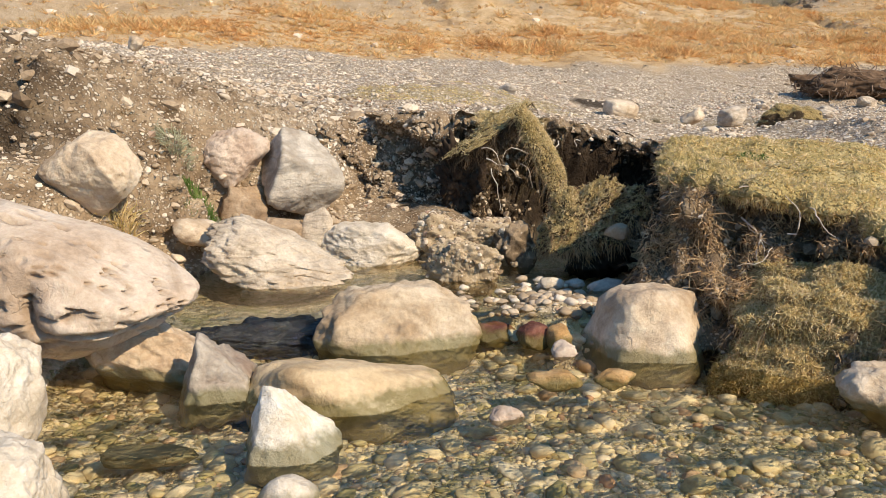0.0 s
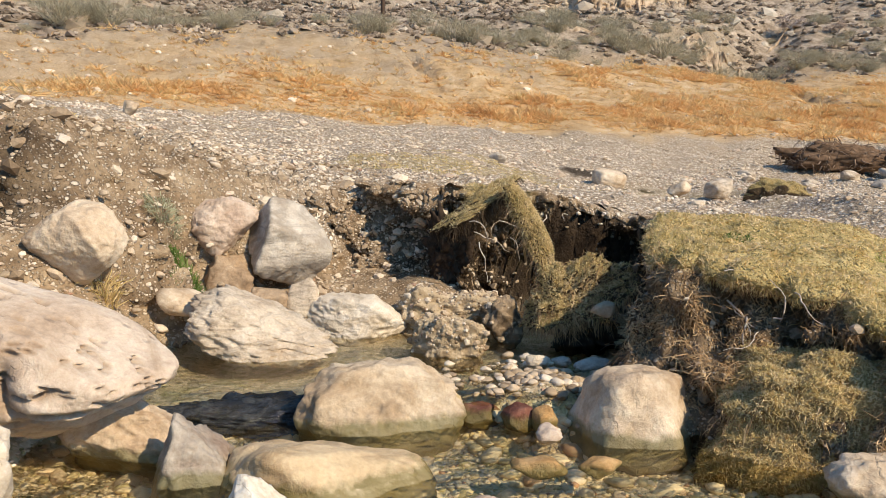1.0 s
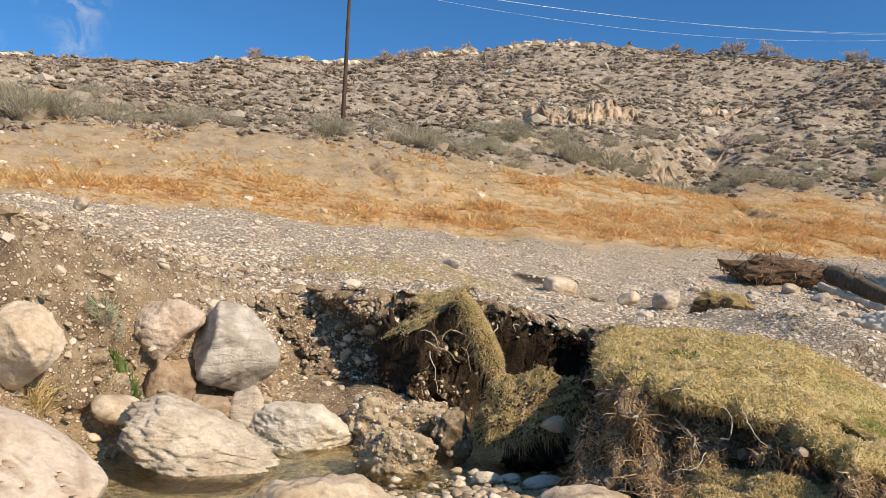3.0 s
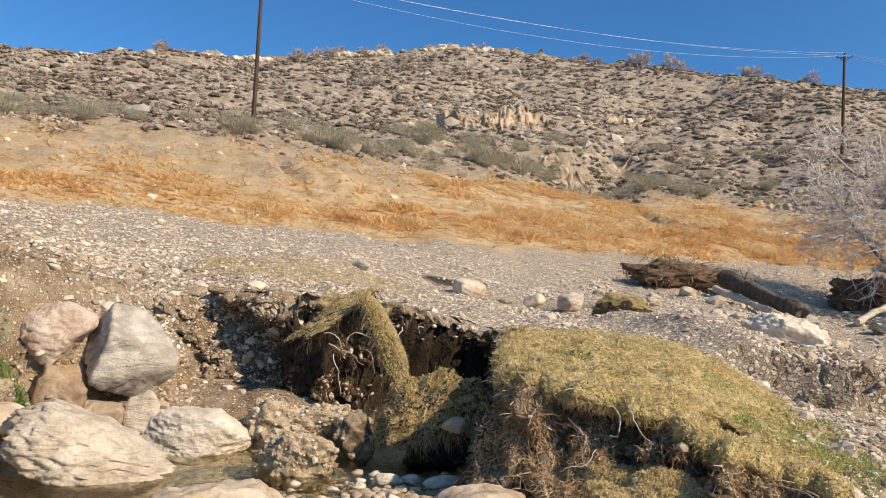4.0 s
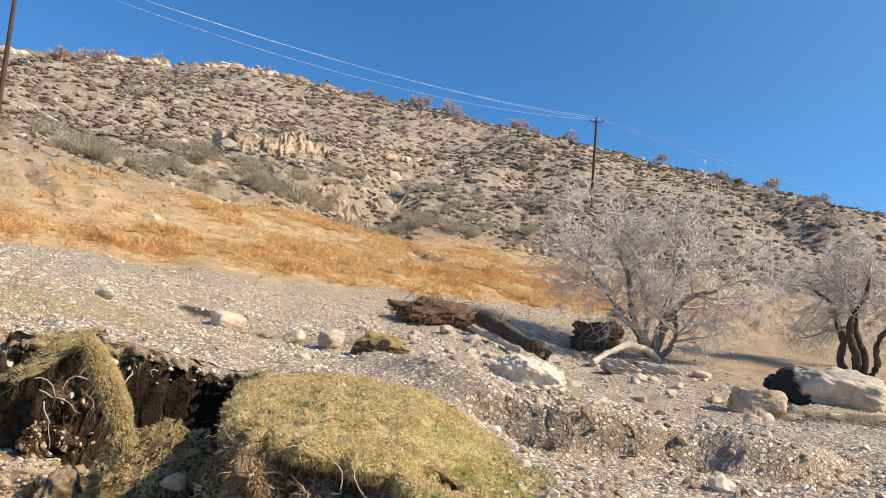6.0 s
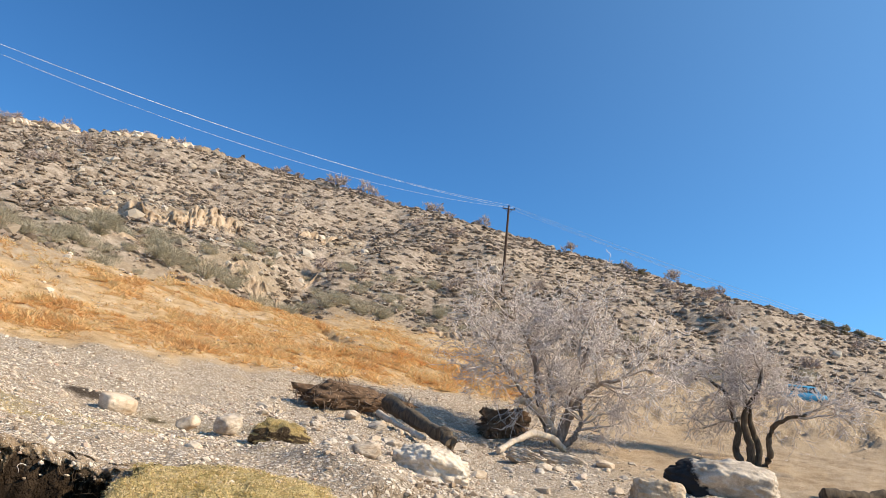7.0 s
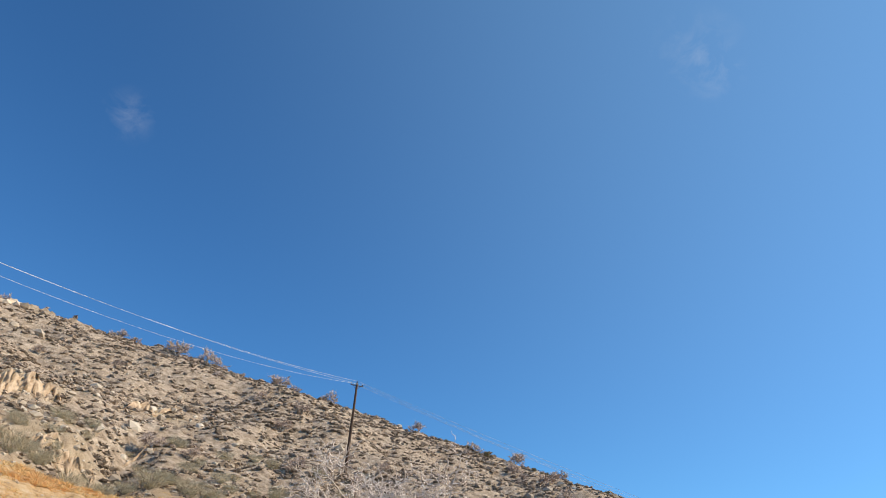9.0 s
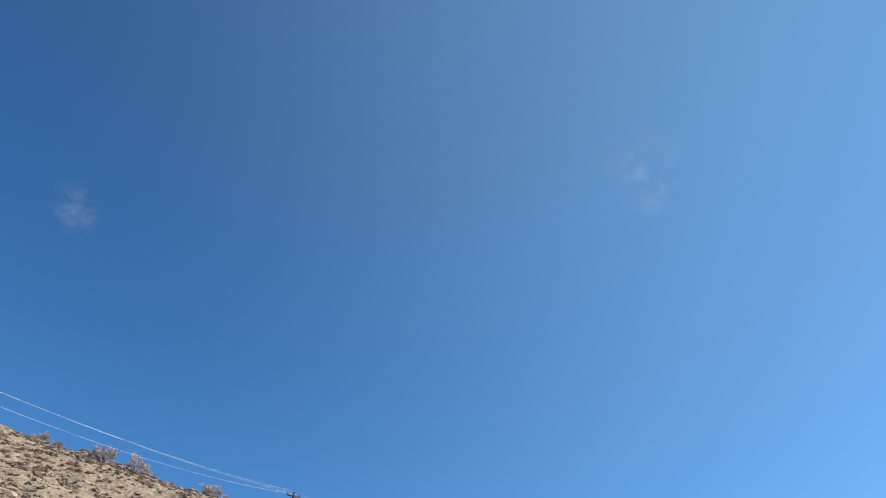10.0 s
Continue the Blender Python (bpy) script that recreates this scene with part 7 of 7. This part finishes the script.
def small_tree_mesh(seed, material, spread_up):
    rng = np.random.default_rng(seed)
    trunk, crown = Bag(), Bag()
    for k in range(3):
        d = np.array([rng.normal(0, 0.25), rng.normal(0, 0.25), 1.0])
        grow(lambda level: crown if level > 0 else trunk, np.zeros(3), d / np.linalg.norm(d), 0.42, 0.036, 0, rng, [(3, 4, 6, 0.1), (2, 3, 6, 0.06), (2, 3, 5, 0.03), (1, 3, 0, 0.0)], 0.012, 0.4)
    return trunk.mesh("trunk", MAT_BARK), crown.mesh("crown", material)


def hill_trees():
    rng = np.random.default_rng(41)
    kinds = [small_tree_mesh(300 + k, MAT_HILLTWIG, 0.1) for k in range(3)]
    # on the skyline: bearing, size
    sky = [(-24.0, 4.2), (-23.2, 3.2), (-21.6, 4.0), (-16.0, 3.4), (-12.6, 4.4), (-10.2, 3.8), (-8.2, 3.0), (-2.0, 4.6), (-0.6, 4.8), (0.8, 4.4), (2.8, 3.6), (4.2, 4.4), (8.0, 4.0), (9.6, 3.0), (11.6, 4.2), (19.6, 3.4), (23.6, 5.4), (26.0, 5.2), (20.5, 2.2), (31.4, 4.6), (35.2, 4.2), (42.3, 3.4), (28.5, 2.0), (46.5, 3.0), (49.5, 4.0), (52.8, 3.6)]
    spots = [(az, float(by(az, R_TOP)) * 0.985, s) for az, s in sky]
    for _ in range(42):
        az = rng.uniform(-28, 66)
        u = rng.uniform(0.08, 0.9)
        spots.append((az, float(by(az, R_FOOT) + (by(az, R_TOP) - by(az, R_FOOT)) * u), rng.uniform(1.8, 3.6)))
    for k, (az, r, s) in enumerate(spots):
        x, y, z = at_view(az, r, -0.15)
        root = thing("tree", x, y, z, "small leafless tree on the dry hillside", "tree", "hillside trees")
        for nm, me in zip(("trunk", "crown"), kinds[k % 3]):
            ob = new(nm, me)
            ob.parent = root
            ob.matrix_basis = pose(0, 0, 0, 0, 0, 50 * k) @ Matrix.Diagonal((s, s, s * 0.85, 1))
            tagged(ob)
    # dark evergreen bushes on the right-hand skyline
    base = tuft_shape(200, 9, 0.8, 0.05, 0.2)
    for k in range(34):
        az = [33.0, 37.5, 44.4, 45.6, 47.5][k] if k < 5 else rng.uniform(46, 70)
        s = rng.uniform(0.7, 1.7)
        x, y, z = at_view(az, float(by(az, R_TOP)) * rng.uniform(0.965, 0.995), -0.1)
        bag = Bag()
        bag.add(base[0], base[1])
        ob = new("juniper", bag.mesh("juniper", MAT_DARKBUSH) if k == 0 else bpy.data.meshes["juniper"])
        ob.matrix_world = pose(x, y, z, 0, 0, 40 * k) @ Matrix.Diagonal((s * 1.2, s * 1.2, s, 1))
        tagged(ob, "dark evergreen bush on the skyline", "bush", "skyline junipers")


hill_trees()


# ---------------------------------------------------------------- uprooted stumps and driftwood
def stump(label, x, y, z, w, d, h, seed, n_roots):
    rng = np.random.default_rng(seed)
    root = thing("uprooted_stump", x, y, z - h / 2, label, "tree stump")
    v, f = boulder_verts(seed, 5, planes=9, sharp=6, bumps=0.38, fine=0.13)
    body = Bag()
    v = v * np.array([w, d, h]) / 2 * 0.9 + np.array([x, y, z])
    body.add(v, f)
    part("root_plate", body, MAT_CLOT, root, "dark root plate clotted with earth")
    p, nr = surface_points(v, f, n_roots, rng)
    rb = Bag()
    for q, nn in zip(p, nr):
        dd, pts = nn + rng.normal(size=3) * 0.5, [q - nn * 0.1]
        for _ in range(5):
            dd = dd + rng.normal(size=3) * 0.5 + np.array([0, 0, -0.12])
            dd /= np.linalg.norm(dd)
            pts.append(pts[-1] + dd * rng.uniform(0.05, 0.16))
        tube(rb, pts, np.linspace(rng.uniform(0.015, 0.045), 0.006, 6), 4)
    tagged(part("root_tangle", rb, MAT_ROOTBARK, root), kind="stuff")
    return root


stump("uprooted stump with a dark tangle of roots and earth", 14.9, 28.1, 2.66, 6.6, 1.7, 1.5, 71, 330)
stump("dark clump of upturned roots beside a bare tree", 22.6, 28.2, 2.25, 3.4, 1.6, 2.0, 72, 110)


def log(label, points, r0, r1, material):
    bag = Bag()
    pts = bent(points, 18)
    rng = np.random.default_rng(len(label))
    pts[1:-1] += rng.normal(size=(16, 3)) * r0 * 0.16
    tube(bag, pts, np.linspace(r0, r1, 18) * rng.uniform(0.8, 1.15, 18), 14)
    for q in bag.v:
        q += 0.28 * r0 * np.stack([fbm(q[:, 0] * 7, q[:, 1] * 1.5, q[:, 2] * 7, 3, 60 + k) for k in range(3)], 1)
    return tagged(new("log", bag.mesh("log", material)), label, "log")


log("dark fallen trunk lying down the gravel slope", [(15.6, 26.8, 2.65), (15.3, 24.5, 2.2), (14.6, 21.5, 1.75), (14.2, 20.0, 1.45)], 0.31, 0.18, MAT_BARKDARK)
log("bleached fallen branch on the gravel", [(14.9, 26.2, 2.2), (14.5, 23.5, 1.75), (14.2, 21.6, 1.5)], 0.12, 0.07, MAT_DRIFT)
log("arching bleached limb lying at a bare tree's foot", [(18.7, 23.4, 1.25), (19.8, 23.9, 1.65), (21.1, 24.4, 2.0), (22.5, 24.8, 1.95), (23.6, 25.2, 1.5)], 0.11, 0.17, MAT_DRIFT)
log("broken pale limb of a bare tree", [(24.05, 26.25, 2.1), (23.4, 26.5, 2.9), (22.7, 26.85, 3.35), (22.3, 27.1, 3.4)], 0.17, 0.12, MAT_DRIFT)
log("weathered timber beam lying on bare earth", [(25.6, 14.7, on_land(25.6, 14.7) + 0.12), (28.6, 13.4, on_land(28.6, 13.4) + 0.2)], 0.22, 0.2, MAT_BARKDARK)


# ---------------------------------------------------------------- power line
def power_pole(x, y, z0, z1, face, r):
    root = thing("power_pole", x, y, z0, "dark timber power pole with a crossarm", "power pole", "power line")
    shaft = Bag()
    tube(shaft, [(x, y, z0 - 0.5), (x, y, (z0 + z1) / 2), (x, y, z1)], [r, r * 0.85, r * 0.7], 12)
    part("shaft", shaft, MAT_POLE, root)
    c, s = math.cos(radians(face)), math.sin(radians(face))
    arm = Bag()
    a, b = (x - 0.85 * c, y - 0.85 * s, z1 - 0.35), (x + 0.85 * c, y + 0.85 * s, z1 - 0.35)
    tube(arm, [a, (x, y, z1 - 0.35), b], 0.07, 4)
    part("crossarm", arm, MAT_POLE, root)
    for sgn in (-1, 0, 1):
        ins = Bag()
        px, py = x + 0.8 * sgn * c, y + 0.8 * sgn * s
        pz = z1 - 0.3 if sgn else z1
        tube(ins, [(px, py, pz), (px, py, pz + 0.1), (px, py, pz + 0.14), (px, py, pz + 0.24)], [0.03, 0.06, 0.08, 0.05], 8)
        part("insulator", ins, MAT_CERAMIC, root, "brown ceramic insulator")
    brace = Bag()
    tube(brace, [(x - 0.5 * c, y - 0.5 * s, z1 - 0.37), (x, y, z1 - 0.95)], 0.03, 4)
    tube(brace, [(x + 0.5 * c, y + 0.5 * s, z1 - 0.37), (x, y, z1 - 0.95)], 0.03, 4)
    part("brace", brace, MAT_POLE, root)
    return [(x + 0.8 * q * c, y + 0.8 * q * s, z1 - 0.05 if q else z1 + 0.24) for q in (-1, 0, 1)]


def pole_at(az, r, top, face, thick):
    x, y, z = at_view(az, r)
    return power_pole(x, y, z, EYE_Z + r * math.tan(radians(top)), face, thick)


TOPS = [pole_at(-5.0, 57.0, 21.6, 70, 0.17), pole_at(37.33, 98.0, 16.72, -20, 0.20), pole_at(63.7, 84.0, 8.1, -60, 0.15)]
x0, y0, z0 = at_view(-75, 80)
TOPS.insert(0, [(x0, y0, z0 + 11), (x0, y0 + 0.8, z0 + 11.3), (x0, y0 + 1.6, z0 + 11)])


def wires():
    for a, b, sags in ((0, 1, (1.3, 1.5, 2.2)), (1, 2, (1.3, 1.5, 2.2)), (2, 3, (0.3, 0.25, 0.6))):
        for p, q, sag in zip(TOPS[a], TOPS[b], sags):
            t = np.linspace(0, 1, 25)[:, None]
            pts = np.array(p) * (1 - t) + np.array(q) * t
            pts[:, 2] -= sag * 4 * (t * (1 - t))[:, 0]
            bag = Bag()
            tube(bag, pts, 0.011, 4)
            tagged(new("power_line", bag.mesh("power_line", MAT_WIRE)), "thin bright overhead wire between timber poles", "power line", "power line wires")


wires()


# ---------------------------------------------------------------- the parked car
MAT_CARBLUE = plain_mat("sky_blue_car_paint", (0.06, 0.33, 0.56), (0.08, 0.37, 0.60), 2.0, 0.3, 0.0, spec=0.5)
MAT_GLASS = plain_mat("dark_window_glass", (0.02, 0.025, 0.03), (0.03, 0.035, 0.04), 2.0, 0.08, 0.0, spec=0.6)
MAT_TYRE = plain_mat("black_rubber", (0.012, 0.012, 0.012), (0.03, 0.03, 0.03), 30.0, 0.8, 0.2)
MAT_WHITEPAINT = plain_mat("white_paint", (0.70, 0.70, 0.68), (0.80, 0.80, 0.78), 2.0, 0.4, 0.0)


def prism(bag, outline, half, inset=0.0):
    """A side outline (along, up) stretched across, its edges drawn in by inset."""
    o = np.asarray(outline, float)
    n = len(o)
    c = o.mean(0)
    small = c + (o - c) * (1 - inset)
    rows = []
    for yy, shape in ((-half, small), (-half * 0.93, o), (half * 0.93, o), (half, small)):
        rows.append(np.stack([shape[:, 0], np.full(n, yy), shape[:, 1]], 1))
    i = np.arange(n)
    quads = [np.stack([k * n + i, k * n + (i + 1) % n, (k + 1) * n + (i + 1) % n, (k + 1) * n + i], 1) for k in range(3)]
    bag.add(np.vstack(rows), *quads, np.arange(n)[None, ::-1], (3 * n + np.arange(n))[None])


def parked_car(x, y, z, turn):
    root = new("car")
    tagged(root, "small sky-blue van parked on the hillside track", "car")
    body, cabin = Bag(), Bag()
    prism(body, [(-1.9, 0.35), (1.85, 0.35), (1.95, 0.7), (1.8, 0.95), (1.45, 1.05), (-1.85, 1.08), (-1.95, 0.7)], 0.80, 0.05)
    prism(cabin, [(-1.8, 1.05), (1.35, 1.03), (0.95, 1.62), (0.6, 1.72), (-1.6, 1.74), (-1.78, 1.6)], 0.74, 0.06)
    part("body", body, MAT_CARBLUE, root)
    part("cabin", cabin, MAT_CARBLUE, root)
    for sgn in (-1, 1):
        for a, b in ((-1.6, -0.75), (-0.65, 0.15), (0.25, 0.85)):
            g = Bag()
            prism(g, [(a, 1.12), (b, 1.12), (b - 0.1, 1.58), (a + 0.05, 1.58)], 0.012, 0.03)
            ob = part("window", g, MAT_GLASS, root, "dark side window")
            ob.location = (0, sgn * 0.745, 0)
        for a in (-1.2, 1.2):
            wl, rim = Bag(), Bag()
            tube(wl, [(a, sgn * 0.62, 0.3), (a, sgn * 0.66, 0.3), (a, sgn * 0.80, 0.3), (a, sgn * 0.83, 0.3)], [0.26, 0.3, 0.3, 0.27], 20)
            tube(rim, [(a, sgn * 0.80, 0.3), (a, sgn * 0.845, 0.3)], [0.17, 0.15], 14)
            wheel = part("wheel", wl, MAT_TYRE, root, "black tyre")
            part("rim", rim, MAT_WIRE, wheel)
    lamp = Bag()
    prism(lamp, [(1.93, 0.62), (1.97, 0.62), (1.95, 0.82), (1.91, 0.82)], 0.6, 0.0)
    part("bumper_trim", lamp, MAT_WHITEPAINT, root, "pale front trim")
    root.matrix_world = pose(x, y, z, 0, 0, turn)


cx, cy, cz = at_view(58.6, 80.0)
parked_car(cx, cy, cz, -40)


def mud_pool():
    n = 60
    a = np.arange(n) / n * 2 * np.pi
    bag = Bag()
    q = 1 + 0.15 * np.sin(3 * a) + 0.1 * np.cos(5 * a)
    x, y = 19.2 + 2.6 * q * np.cos(a), 13.0 + 0.9 * q * np.sin(a)
    z = on_land(19.2, 13.0) + 0.16
    bag.add(np.vstack([np.stack([x, y, np.full(n, z)], 1), [[19.2, 13.0, z]]]), np.stack([np.arange(n), (np.arange(n) + 1) % n, np.full(n, n)], 1))
    return tagged(new("water", bag.mesh("water", MAT_WATER)), "shallow muddy pool beside tan boulders", "water", kind="structure")


mud_pool()


def slope_rocks():
    """Loose rocks between the terrace and the bare trees."""
    rng = np.random.default_rng(81)
    kinds = []
    for k in range(5):
        v, f = boulder_verts(500 + k, 3, planes=8, sharp=40, bumps=0.05, fine=0.03)
        bag = Bag()
        bag.add(v / 2, f)
        kinds.append((bag.mesh("rock", (MAT_LAYER, MAT_CREAM, MAT_GREY, MAT_LAYER, MAT_CREAM)[k], False)))
    for k in range(170):
        az, r = rng.uniform(21, 56), rng.uniform(12, 31)
        if r < 15 and k % 3:
            continue
        if az < 27 and r < 14:
            continue
        x, y = r * math.sin(radians(az)), r * math.cos(radians(az))
        s = min((0.07 + 0.0045 * r) * (1 + rng.pareto(2.5)), 0.02 * r)
        ob = new("rock", kinds[k % 5])
        ob.matrix_world = pose(x, y, on_land(x, y) + s * 0.10, rng.uniform(-20, 20), rng.uniform(-20, 20), rng.uniform(0, 360)) @ Matrix.Diagonal((s * 1.3, s, s * 0.7, 1))
        tagged(ob, "loose pale rock lying on the gravel slope", "rock", "slope rocks")


slope_rocks()
